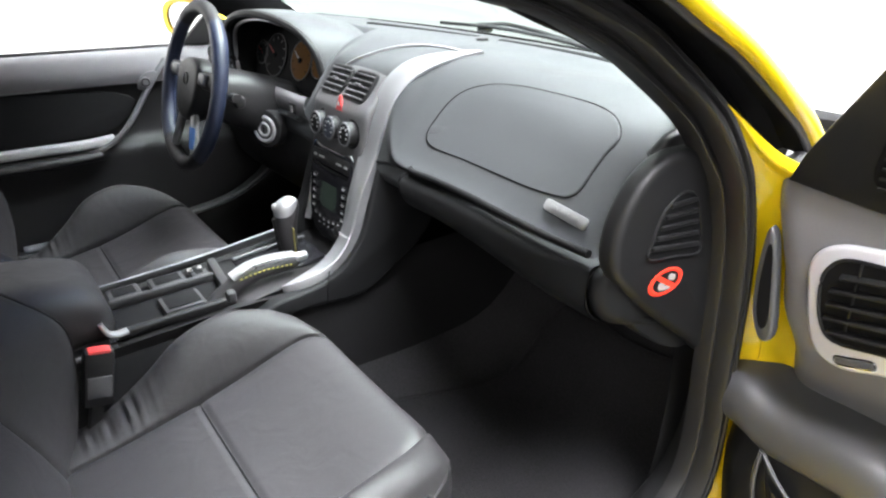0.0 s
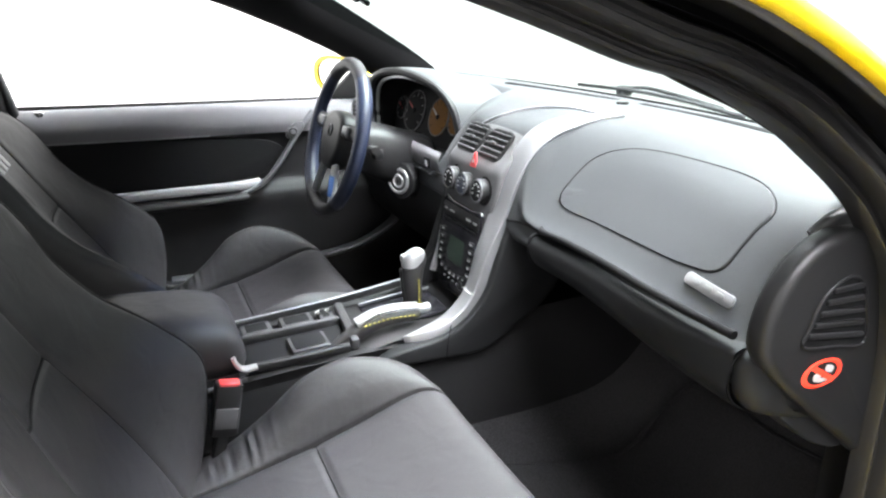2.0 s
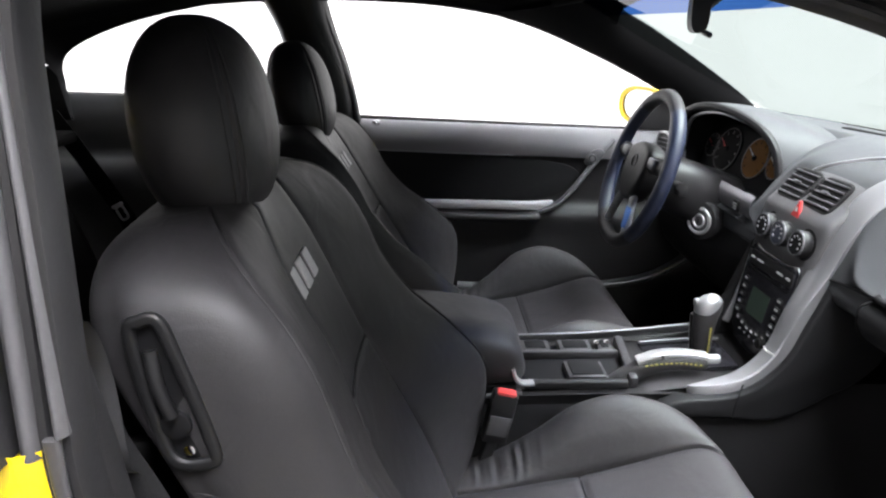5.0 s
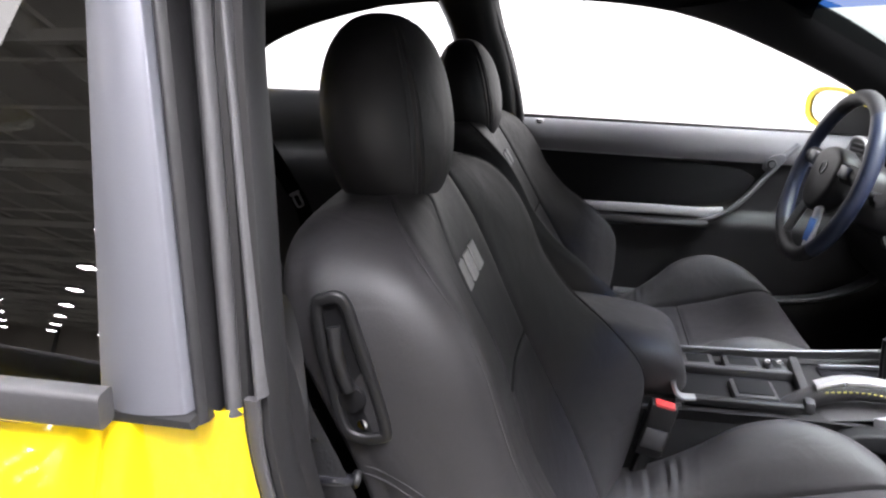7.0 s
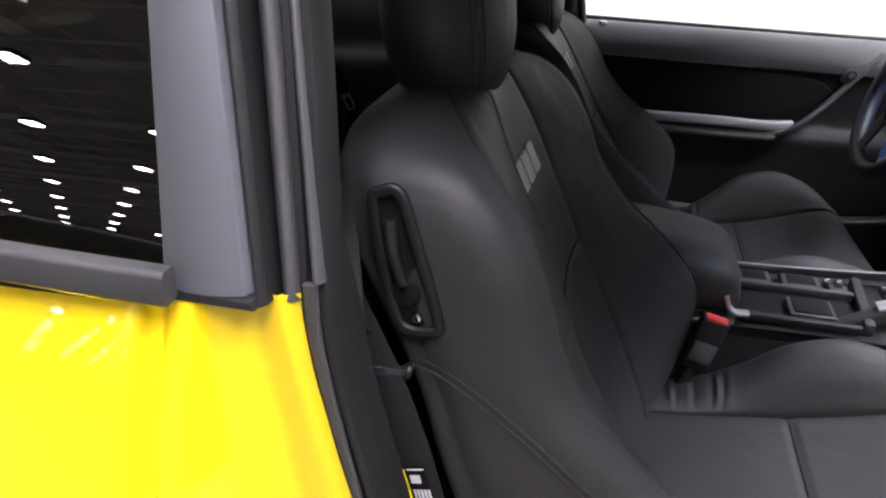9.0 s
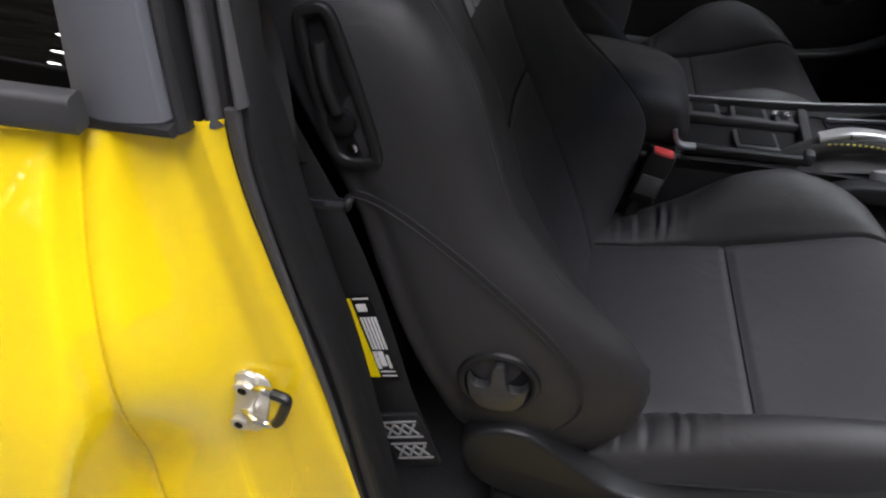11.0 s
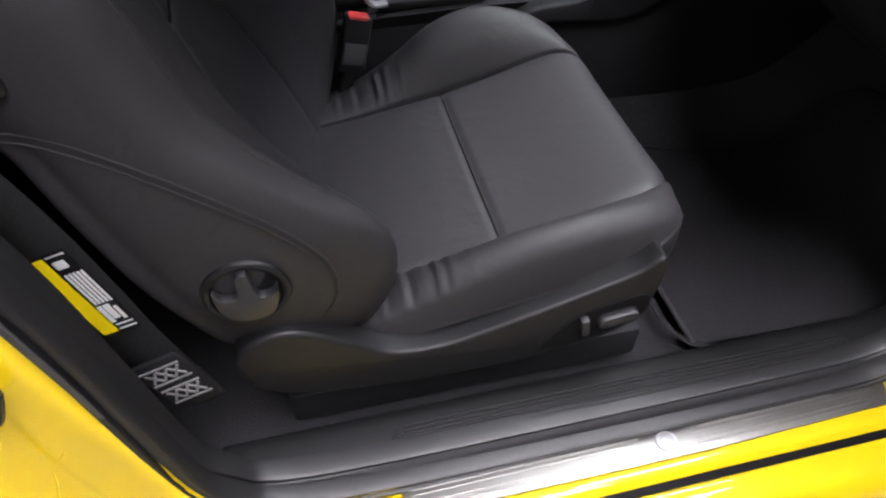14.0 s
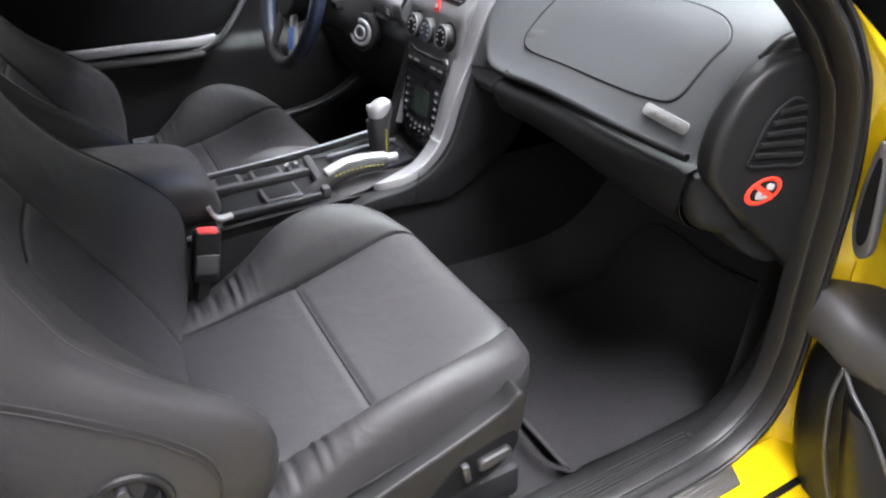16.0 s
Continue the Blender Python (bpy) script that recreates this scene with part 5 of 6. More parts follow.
    for x, w in ((-0.062, 0.012), (-0.035, 0.022), (0.035, 0.02), (0.062, 0.014)):
        part("legend", slab(rect(w, 0.004, 0.3), 0.0006, m @ at(x, 0.068, 0.0081), 0), PAPER, r)
    for s in (-1, 1):
        for k in range(5):
            b = part("radio_button", box((0.016, 0.009, 0.004), 0.0015, m @ at(s * 0.06, 0.026 - 0.0155 * k, 0.007)), PLASTIC, r)
            part("legend", slab(rect(0.010, 0.0025, 0.3), 0.0005, m @ at(s * 0.06, 0.026 - 0.0155 * k, 0.0091), 0), PAPER, b)
    for k in range(6):
        b = part("radio_button", box((0.014, 0.009, 0.004), 0.0015, m @ at(-0.048 + 0.019 * k, -0.048 - 0.003 * (2.5 - abs(k - 2.5)), 0.007)), PLASTIC, r)
        part("legend", slab(rect(0.007, 0.0025, 0.3), 0.0005, m @ at(-0.048 + 0.019 * k, -0.048 - 0.003 * (2.5 - abs(k - 2.5)), 0.0091), 0), PAPER, b)
    for k in range(4):
        part("legend", slab(rect(0.005, 0.003, 0.3), 0.0005, m @ at(-0.035 + 0.019 * k, -0.066, 0.0062), 0), PAPER, r)
    part("volume_knob", disc(0.0095, 0.012, m @ at(0.05, -0.058, 0.005), 20, 0.002), PLASTIC, r)


def instrument_cluster():
    g = thing("instrument_cluster", (-0.37, 0.68, 0.86), "hooded instrument cluster with amber dials", "gauges")

    def arch(y, dz, dx, shift=0.0):
        pts = ((-0.565, 0.86), (-0.565, 0.935), (-0.545, 0.985), (-0.49, 1.012), (-0.40, 1.024), (-0.31, 1.016), (-0.235, 0.992), (-0.195, 0.955), (-0.178, 0.90), (-0.175, 0.86))
        return [(-0.37 + (x + 0.37) * dx, y + shift * ((x + 0.56) / 0.38) ** 2 * 0.065, 0.86 + (z - 0.86) * dz) for x, z in pts]

    rows = [arch(0.592, 1.0, 1.0, 1), arch(0.60, 1.03, 1.02, 1), arch(0.64, 1.02, 1.04, 1), arch(0.71, 0.96, 1.08, 0.5), arch(0.78, 0.84, 1.15, 0), arch(0.86, 0.70, 1.25, 0)]
    part("hood", loft(rows, 4, 4, False, False), DASH, g, "charcoal hood over the dials")
    rows = [arch(0.592, 1.0, 1.0, 1), arch(0.598, 0.94, 0.965, 1), arch(0.65, 0.88, 0.93, 1), arch(0.72, 0.80, 0.88, 0.4)]
    part("hood_lining", loft(rows, 4, 3, False, False), BLACK, g)
    part("hood_lip", sweep(arch(0.592, 0.985, 0.99, 1), circle(0.009, 8), k=4), PLASTIC, g, "black padded lip of the hood")
    rows = [arch(0.608, 0.90, 0.945, 1)]
    part("silver_bezel", sweep(rows[0], rect(0.009, 0.008, 0.4), k=4), SILVER, g, "satin silver bezel edge")
    m = Matrix.Translation((-0.365, 0.674, 0.914)) @ pose(0, 0, 0, 72, 0, 4)
    f = part("dial_plate", slab(rect(0.35, 0.13, 0.3), 0.004, m, 0.001), BLACK, g)
    for x, r, am in ((-0.075, 0.05, False), (0.047, 0.044, True), (0.125, 0.03, True), (-0.145, 0.028, False)):
        d_ = part("dial", disc(r, 0.003, m @ at(x, 0.004, 0.004), 32, 0.0005), DIAL if am else BLACK, f, "amber dial face" if am else "black dial face")
        part("dial_ring", ring(r, 0.0014, m @ at(x, 0.004, 0.007), 32, 6), PLASTIC_GREY, d_)
        for a in range(9):
            an = math.radians(-40 + a * 32.5)
            part("tick", slab(rect(0.007, 0.002, 0.2), 0.0005, m @ at(x + r * 0.8 * math.cos(an), 0.004 + r * 0.8 * math.sin(an), 0.0071, 0, 0, math.degrees(an)), 0), STITCH_GREY if not am else BLACK, d_)
        part("needle", slab([(-0.002, -0.004), (0.002, -0.004), (0.0006, r * 0.8), (-0.0006, r * 0.8)], 0.001, m @ at(x, 0.004, 0.009, 0, 0, 60), 0), PAPER if am else RED, d_)
        part("needle_hub", disc(r * 0.14, 0.004, m @ at(x, 0.004, 0.008), 16, 0.001), BLACK, d_)
    part("lower_fascia", loft([[(x, 0.60, 0.875), (x, 0.592, 0.86), (x, 0.598, 0.83), (x, 0.63, 0.81)] for x in (-0.60, -0.5, -0.3, -0.15)], 3, 3, False, False), DOOR_GREY, g)
    part("fascia_button", box((0.028, 0.004, 0.022), 0.003, at(-0.205, 0.59, 0.845)), PLASTIC, g)
    for k in range(3):
        part("fascia_mark", box((0.014, 0.002, 0.002), 0, at(-0.205, 0.5875, 0.839 + 0.005 * k)), PAPER, g)
    # outlet and light switch at the far end
    m = Matrix.Translation((-0.635, 0.588, 0.888)) @ pose(0, 0, 0, 86, 0, 12)
    v = part("end_vent", slab(rect(0.065, 0.085, 0.4, 5), 0.008, m, 0.003), PLASTIC, g, "black slatted end vent")
    for k in range(6):
        part("slat", box((0.05, 0.004, 0.006), 0.001, m @ at(0, -0.028 + 0.011 * k, 0.009, 20)), PLASTIC_GREY, v)
    part("vent_ring", sweep([tuple(m @ Vector((a, b, 0.008))) for a, b in rect(0.066, 0.086, 0.42, 5)], circle(0.004, 6), k=1, closed=True, smooth=False), SILVER, v, "silver vent ring")
    m = Matrix.Translation((-0.575, 0.592, 0.875)) @ pose(0, 0, 0, 86, 0, 8)
    k_ = part("light_switch", disc(0.024, 0.014, m, 24, 0.003), PLASTIC, g, "black rotary light switch")
    part("switch_bar", box((0.009, 0.042, 0.012), 0.003, m @ at(0, 0, 0.018)), PLASTIC_GREY, k_)
    part("switch_ring", ring(0.024, 0.0022, m @ at(0, 0, 0.002), 24, 6), SATIN, k_)


def steering():
    w = thing("steering_wheel", (-0.37, 0.438, 0.888), "black leather steering wheel with navy grips and silver spokes", "steering wheel")
    W = Matrix.Translation((-0.37, 0.437, 0.888)) @ Matrix(((1, 0, 0, 0), (0, 0.30, -0.954, 0), (0, 0.954, 0.30, 0), (0, 0, 0, 1)))
    R, r2 = 0.166, 0.0155

    def arc(a0, a1, n=24, r=r2):
        rows = []
        for i in range(n + 1):
            a = math.radians(a0 + (a1 - a0) * i / n)
            grip = r * (1.0 + 0.12 * math.exp(-((math.degrees(a) % 180 - 35) / 14) ** 2))
            rows.append([W @ Vector(((R + grip * math.cos(b)) * math.cos(a), (R + grip * math.cos(b)) * math.sin(a), grip * math.sin(b))) for b in [2 * math.pi * j / 12 for j in range(12)]])
        return grid(rows, True, False, True)

    part("rim", arc(55, 125), LEATHER, w, "black leather upper rim")
    part("rim", arc(232, 308), LEATHER, w, "black leather lower rim")
    part("rim_grip", arc(-52, 55), BLUE_LEATHER, w, "navy perforated leather grip")
    part("rim_grip", arc(125, 232), BLUE_LEATHER, w, "navy perforated leather grip")
    pad = [(-0.068, 0.035), (-0.045, 0.055), (0.0, 0.062), (0.045, 0.055), (0.068, 0.035), (0.066, -0.02), (0.04, -0.062), (0.0, -0.072), (-0.04, -0.062), (-0.066, -0.02)]
    h = part("airbag_pad", slab(pad, 0.045, W @ at(0, 0, -0.03), 0.014, 4, 3), PLASTIC, w, "black airbag pad")
    part("hub_emblem", ring(0.013, 0.002, W @ at(0, 0.015, 0.0155), 22, 6), CHROME, h, "small chrome emblem ring")
    for s in (-1, 1):
        part("spoke", loft([[tuple(W @ Vector((s * u, v0 + dv, dz))) for dv, dz in ((0.018, 0), (0, 0.008), (-0.018, 0), (0, -0.012))] for u, v0 in ((0.05, 0.02), (0.10, 0.024), (0.155, 0.024))], 3, 3, True, True), PLASTIC, w)
        part("spoke_pod", box((0.034, 0.024, 0.012), 0.004, W @ at(s * 0.092, 0.026, 0.01)), SATIN, w, "satin button pod on the spoke")
        part("lower_spoke", loft([[tuple(W @ Vector((s * u + dv, v0, dz))) for dv, dz in ((0.014, 0), (0, 0.008), (-0.014, 0), (0, -0.010))] for u, v0 in ((0.035, -0.05), (0.055, -0.10), (0.07, -0.148))], 3, 3, True, True), SILVER, w, "silver lower spoke")
    # small blue patch on the right lower spoke
    part("spoke_film", loft([[tuple(W @ Vector((u + dv, v0, dz))) for dv, dz in ((0.012, 0.003), (0.002, 0.0095), (-0.004, 0.009), (0.004, 0.0))] for u, v0 in ((0.048, -0.08), (0.055, -0.10), (0.062, -0.125))], 3, 3, True, True), BLUE_ACCENT, w, "blue patch on the lower spoke")
    c = thing("steering_column", (-0.37, 0.58, 0.78), "black steering column shroud with ignition lock", "steering column")
    rows = []
    for y, z, hx, hz in ((0.465, 0.868, 0.05, 0.045), (0.48, 0.862, 0.066, 0.056), (0.53, 0.845, 0.075, 0.068), (0.58, 0.828, 0.078, 0.07), (0.66, 0.81, 0.07, 0.06)):
        rows.append([(-0.37 + hx * ca, y, z + hz * sa) for ca, sa in ((1, 0), (0.8, 0.8), (0, 1), (-0.8, 0.8), (-1, 0), (-0.8, -0.8), (0, -1), (0.8, -0.8))])
    part("shroud", loft(rows, 3, 4, True, True), PLASTIC, c)
    L = look((-0.293, 0.556, 0.788), (-0.62, 1.15, 0.73))
    b = part("lock_boss", disc(0.043, 0.05, L @ at(0, 0, -0.05), 28, 0.006), PLASTIC, c, "round ignition boss")
    part("lock_ring", ring(0.0265, 0.0045, L @ at(0, 0, 0.0), 28, 8), SILVER, b, "silver ignition ring")
    part("lock_face", disc(0.0225, 0.003, L @ at(0, 0, -0.001), 24, 0.0005), PLASTIC_GREY, b)
    part("lock_ring", ring(0.0135, 0.0026, L @ at(0, 0, 0.0025), 22, 6), SILVER, b)
    part("key_slot", box((0.0025, 0.011, 0.002), 0, L @ at(0, 0, 0.003)), BLACK, b)
    for s, name in ((1, "wiper_stalk"), (-1, "indicator_stalk")):
        part(name, sweep([(-0.37 + s * 0.06, 0.50, 0.865), (-0.37 + s * 0.11, 0.485, 0.875), (-0.37 + s * 0.15, 0.48, 0.88)], rect(0.02, 0.016, 0.45), k=4), PLASTIC, c)
    part("stalk_end", box((0.03, 0.022, 0.024), 0.006, at(-0.285, 0.505, 0.858)), PLASTIC, c)


# ---- centre console ----
def console():
    c = thing("centre_console", (0, 0.3, 0.40), "black centre console with tray, switches and cup bay", "console")
    rows = []
    for y, zt, w in ((-0.25, 0.58, 0.10), (0.0, 0.585, 0.105), (0.12, 0.59, 0.106), (0.3, 0.592, 0.106), (0.45, 0.59, 0.112), (0.57, 0.60, 0.112)):
        rows.append([(-w - 0.012, y, 0.38), (-w - 0.004, y, 0.50), (-w, y, zt), (-w + 0.012, y, zt + 0.008), (w - 0.012, y, zt + 0.008), (w, y, zt), (w + 0.004, y, 0.50), (w + 0.012, y, 0.38)])
    part("console_body", loft(rows, 3, 3, False, False), PLASTIC, c)
    # tray: flat black sheet in place of its shaded depth, with raised rails
    part("tray_well", box((0.16, 0.19, 0.004), 0.001, at(0.012, 0.222, 0.601)), BLACK, c)
    part("rail", sweep([(-0.072, 0.125, 0.617), (-0.078, 0.24, 0.618), (-0.085, 0.36, 0.622), (-0.095, 0.48, 0.628)], rect(0.012, 0.016, 0.35), k=4), PLASTIC_DARK, c, "dark tray rail")
    part("rail_edge", sweep([(-0.070, 0.125, 0.6262), (-0.072, 0.24, 0.6272), (-0.078, 0.36, 0.6312), (-0.088, 0.47, 0.6372)], rect(0.0035, 0.002, 0.4), k=4), STRIP, c, "thin silver edge of the rail")
    part("rail", sweep([(0.096, 0.125, 0.612), (0.097, 0.21, 0.612), (0.098, 0.30, 0.612)], rect(0.012, 0.016, 0.35), k=4), PLASTIC, c, "black tray rail")
    part("cross_bar", box((0.17, 0.016, 0.022), 0.005, at(0.008, 0.322, 0.61, 0, 0, -6)), PLASTIC_DARK, c)
    part("divider", box((0.012, 0.19, 0.018), 0.004, at(-0.018, 0.222, 0.609)), PLASTIC_DARK, c)
    for y, h in ((0.165, 0.055), (0.24, 0.062), (0.296, 0.03)):
        fr = part("switch_bay", box((0.046, h, 0.014), 0.004, at(-0.046, y, 0.610)), PLASTIC_DARK, c)
        part("bay_inset", box((0.032, h - 0.016, 0.004), 0.002, at(-0.046, y, 0.6165)), BLACK, fr)
    for y in (0.283, 0.302):
        part("rocker_switch", box((0.014, 0.012, 0.008), 0.003, at(-0.046, y, 0.620, 12)), CHROME, c, "small bright switch")
    part("cup_bay", box((0.062, 0.07, 0.03), 0.006, at(0.045, 0.24, 0.600)), PLASTIC_DARK, c, "dark grey box in the tray")
    part("bay_mouth", box((0.05, 0.055, 0.004), 0.002, at(0.045, 0.24, 0.6155)), BLACK, c)
    # gear lever gate and gaiters
    part("gate_plate", box((0.12, 0.15, 0.012), 0.005, at(-0.02, 0.445, 0.603, 4)), GLOSS_BLACK, c, "gloss black shifter gate")
    part("gate_edge", sweep([(-0.06, 0.37, 0.612), (-0.062, 0.45, 0.616), (-0.058, 0.52, 0.62)], rect(0.005, 0.006, 0.4), k=4), SATIN, c)
    part("handbrake_boot", loft([[(0.075 + a * 0.03, y + b * 0.01, z) for a, b in ((1, 0), (0.7, 1), (-0.7, 1), (-1, 0), (-0.7, -1), (0.7, -1))] for y, z in ((0.33, 0.597), (0.39, 0.607), (0.45, 0.606), (0.50, 0.598))], 3, 3, True, True), LEATHER, c)
    g = thing("gear_selector", (0, 0.465, 0.60), "silver and black leather gear selector with yellow stitching", "gear lever")
    rows = []
    for y, z, a, b in ((0.462, 0.605, 0.012, 0.014), (0.463, 0.63, 0.014, 0.017), (0.462, 0.66, 0.0165, 0.019), (0.464, 0.69, 0.018, 0.022), (0.468, 0.708, 0.018, 0.024), (0.472, 0.722, 0.013, 0.019)):
        rows.append([(a * math.cos(t), y + b * math.sin(t), z) for t in [k * math.pi / 4 for k in range(8)]])
    part("grip", loft(rows, 3, 4, True, True), LEATHER, g, "black leather grip")
    rows = [[(0.020 * math.cos(t) * f, y + 0.024 * math.sin(t) * f, z) for t in [k * math.pi / 4 for k in range(8)]] for y, z, f in ((0.463, 0.688, 0.6), (0.464, 0.70, 0.9), (0.466, 0.714, 0.94), (0.47, 0.726, 0.78), (0.472, 0.733, 0.35))]
    part("grip_cap", loft(rows, 3, 4, True, True), SILVER, g, "silver selector cap")
    part("spine", sweep([(-0.013, 0.455, 0.615), (-0.016, 0.452, 0.65), (-0.015, 0.45, 0.69)], rect(0.014, 0.014, 0.4), k=4), PLASTIC, g)
    part("release_button", box((0.014, 0.02, 0.016), 0.005, at(-0.006, 0.452, 0.716)), SILVER, g)
    for k in range(9):
        part("stitch", box((0.003, 0.002, 0.005), 0, at(0.0165 + 0.0004 * k, 0.468, 0.62 + 0.0068 * k, 20)), THREAD_YELLOW, g)
    h = thing("handbrake", (0.06, 0.30, 0.585), "handbrake lever with silver top and yellow-stitched black leather", "handbrake")
    part("lever", loft([[(0.062 + a * hx, y, z + b * hz) for a, b in ((1, 0), (0.7, 0.8), (0, 1), (-0.7, 0.8), (-1, 0), (-0.7, -0.8), (0, -1), (0.7, -0.8))] for y, z, hx, hz in ((0.265, 0.572, 0.012, 0.022), (0.30, 0.598, 0.014, 0.024), (0.335, 0.622, 0.015, 0.018), (0.38, 0.634, 0.0155, 0.015), (0.43, 0.634, 0.0155, 0.014), (0.445, 0.633, 0.013, 0.011))], 3, 4, True, True), LEATHER, h, "black leather lever")
    part("silver_top", sweep([(0.062, 0.325, 0.636), (0.062, 0.36, 0.648), (0.062, 0.40, 0.65), (0.062, 0.445, 0.644)], rect(0.024, 0.012, 0.45), k=4), SILVER, h, "silver top of the lever")
    part("button", disc(0.0085, 0.026, at(0.062, 0.444, 0.638, -90, 0, 0), 18, 0.003), SILVER, h, "silver release button")
    for k in range(12):
        part("stitch", box((0.0016, 0.0042, 0.0022), 0, at(0.0776, 0.338 + 0.0085 * k, 0.634 + 0.004 * math.sin(k * 0.28))), THREAD_YELLOW, h)
    a = thing("armrest", (0.0, -0.05, 0.60), "padded black leather centre armrest lid", "armrest")
    rows = []
    for y, zt, w, zb in ((-0.24, 0.72, 0.085, 0.62), (-0.20, 0.73, 0.10, 0.615), (-0.08, 0.728, 0.106, 0.61), (0.03, 0.716, 0.106, 0.608), (0.09, 0.702, 0.10, 0.606), (0.118, 0.68, 0.09, 0.61), (0.128, 0.645, 0.075, 0.62)):
        h_ = zt - zb
        rows.append([(0.005 + u * w, y, zb + v * h_) for u, v in ((0, 1), (0.6, 0.98), (0.93, 0.82), (1.0, 0.5), (0.95, 0.15), (0.7, 0), (0, 0), (-0.7, 0), (-0.95, 0.15), (-1, 0.5), (-0.93, 0.82), (-0.6, 0.98))])
    part("pad", loft(rows, 4, 4, True, True), LEATHER, a)
    part("lid_base", loft([[(0.005 + u * w, y, 0.60 + v * 0.016) for u, v in ((1, 0), (1, 1), (-1, 1), (-1, 0))] for y, w in ((-0.24, 0.09), (0.0, 0.105), (0.11, 0.10))], 1, 3, True, True), PLASTIC, a)
    part("latch", sweep([(0.101, 0.104, 0.645), (0.102, 0.110, 0.626), (0.102, 0.122, 0.618), (0.101, 0.140, 0.618)], rect(0.016, 0.006, 0.3), k=4), SILVER, a, "satin silver lid latch")
    part("latch_rail", sweep([(0.105, -0.05, 0.596), (0.106, 0.05, 0.598), (0.104, 0.12, 0.602)], rect(0.01, 0.01, 0.4), k=4), SATIN, a)
    for s in (1, -1):
        b = thing("seat_belt_buckle", (s * 0.128, 0.07, 0.46), "black seat belt buckle with red release button", "buckle", "buckles")
        M = Matrix.Translation((s * 0.132, 0.080, 0.574)) @ pose(0, 0, 0, -13, 0, 0)
        part("housing", box((0.026, 0.042, 0.094), 0.005, M), PLASTIC, b)
        part("housing_panel", box((0.003, 0.034, 0.036), 0.001, M @ at(s * 0.0135, 0, -0.012)), PLASTIC_GREY, b, "dark grey face of the buckle")
        part("release_button", box((0.02, 0.032, 0.012), 0.003, M @ at(s * 0.002, 0, 0.0435)), RED, b, "red release button")
        part("stalk", sweep([(s * 0.132, 0.07, 0.535), (s * 0.135, 0.052, 0.48), (s * 0.135, 0.03, 0.42)], rect(0.02, 0.016, 0.3), k=4, up=(1, 0, 0)), WEBBING, b)


dashboard()
centre_stack()
instrument_cluster()
steering()
console()


# ---- doors ----
def driver_door():
    d = thing("driver_door", (-0.74, 0.25, 0.36), "closed driver door with black trim and grey armrest strip", "car door")
    rows = []
    for y in (-0.25, -0.1, 0.1, 0.3, 0.5, 0.7, 0.9):
        b = 0.951 - 0.042 * (y + 0.1)
        rows.append([(-0.755, y, b - 0.01), (-0.735, y, b), (-0.712, y, b - 0.002), (-0.698, y, b - 0.018), (-0.69, y, b - 0.05), (-0.70, y, b - 0.078), (-0.712, y, b - 0.084), (-0.716, y, b - 0.15), (-0.714, y, b - 0.20), (-0.70, y, b - 0.225), (-0.69, y, b - 0.25), (-0.695, y, 0.62), (-0.69, y, 0.52), (-0.69, y, 0.36)])
    part("trim_panel", loft([r[5:] for r in rows], 4, 4, False, False), PLASTIC, d, "black moulded door trim")
    # top of the trim in a paler grey that holds the window light
    part("upper_trim", loft([r[:6] for r in rows], 4, 4, False, False), DOOR_GREY, d, "upper door trim, greyed for window light")
    part("window_seal", sweep([(-0.742, -0.24, 0.96), (-0.742, 0.1, 0.944), (-0.742, 0.5, 0.927), (-0.742, 0.75, 0.917)], rect(0.014, 0.012, 0.4), k=4), RUBBER, d)
    inset = [(-0.22, 0.873), (0.0, 0.869), (0.16, 0.857), (0.32, 0.840), (0.382, 0.812), (0.37, 0.785), (0.325, 0.748), (0.22, 0.734), (0.0, 0.735), (-0.22, 0.738)]
    part("fabric_inset", slab(inset, 0.01, at(-0.716, 0, 0) @ YZ, 0.004, 2, 3), CLOTH, d, "black cloth inset")
    part("inset_bead", sweep([(-0.699, -0.2, 0.878), (-0.699, -0.1, 0.874), (-0.699, 0.05, 0.867), (-0.700, 0.2, 0.861)], rect(0.003, 0.003, 0.4), k=4), STRIP, d)
    part("armrest_strip", sweep([(-0.688, -0.15, 0.733), (-0.684, 0.0, 0.731), (-0.684, 0.14, 0.728), (-0.685, 0.24, 0.724), (-0.690, 0.31, 0.726)], rect(0.022, 0.024, 0.3), k=5), ARM_GREY, d, "grey satin armrest strip")
    part("armrest", sweep([(-0.675, -0.2, 0.708), (-0.67, 0.0, 0.704), (-0.672, 0.15, 0.698), (-0.68, 0.27, 0.695)], rect(0.05, 0.022, 0.45), k=5), PLASTIC, d)
    part("pull_handle", sweep([(-0.682, 0.19, 0.697), (-0.678, 0.255, 0.703), (-0.676, 0.315, 0.727), (-0.678, 0.36, 0.77), (-0.684, 0.40, 0.82), (-0.69, 0.44, 0.87), (-0.70, 0.47, 0.90)], rect(0.013, 0.018, 0.45), k=5, up=(1, 0, 0), scale=lambda f: 0.8 + 0.4 * f), SATIN, d, "satin grey pull handle")
    M = Matrix.Translation((-0.685, 0.416, 0.86)) @ YZ
    sw = part("mirror_switch", slab([(-0.026, -0.018), (-0.02, 0.004), (0.0, 0.018), (0.02, 0.02), (0.026, 0.008), (0.015, -0.01), (-0.008, -0.024)], 0.008, M, 0.003, 2, 3), SATIN, d, "satin mirror adjuster")
    part("adjuster_knob", disc(0.012, 0.01, M @ at(-0.008, -0.004, 0.006), 20, 0.003), SATIN, sw)
    part("adjuster_ring", ring(0.009, 0.0015, M @ at(-0.008, -0.004, 0.016), 18, 6), BLACK, sw)
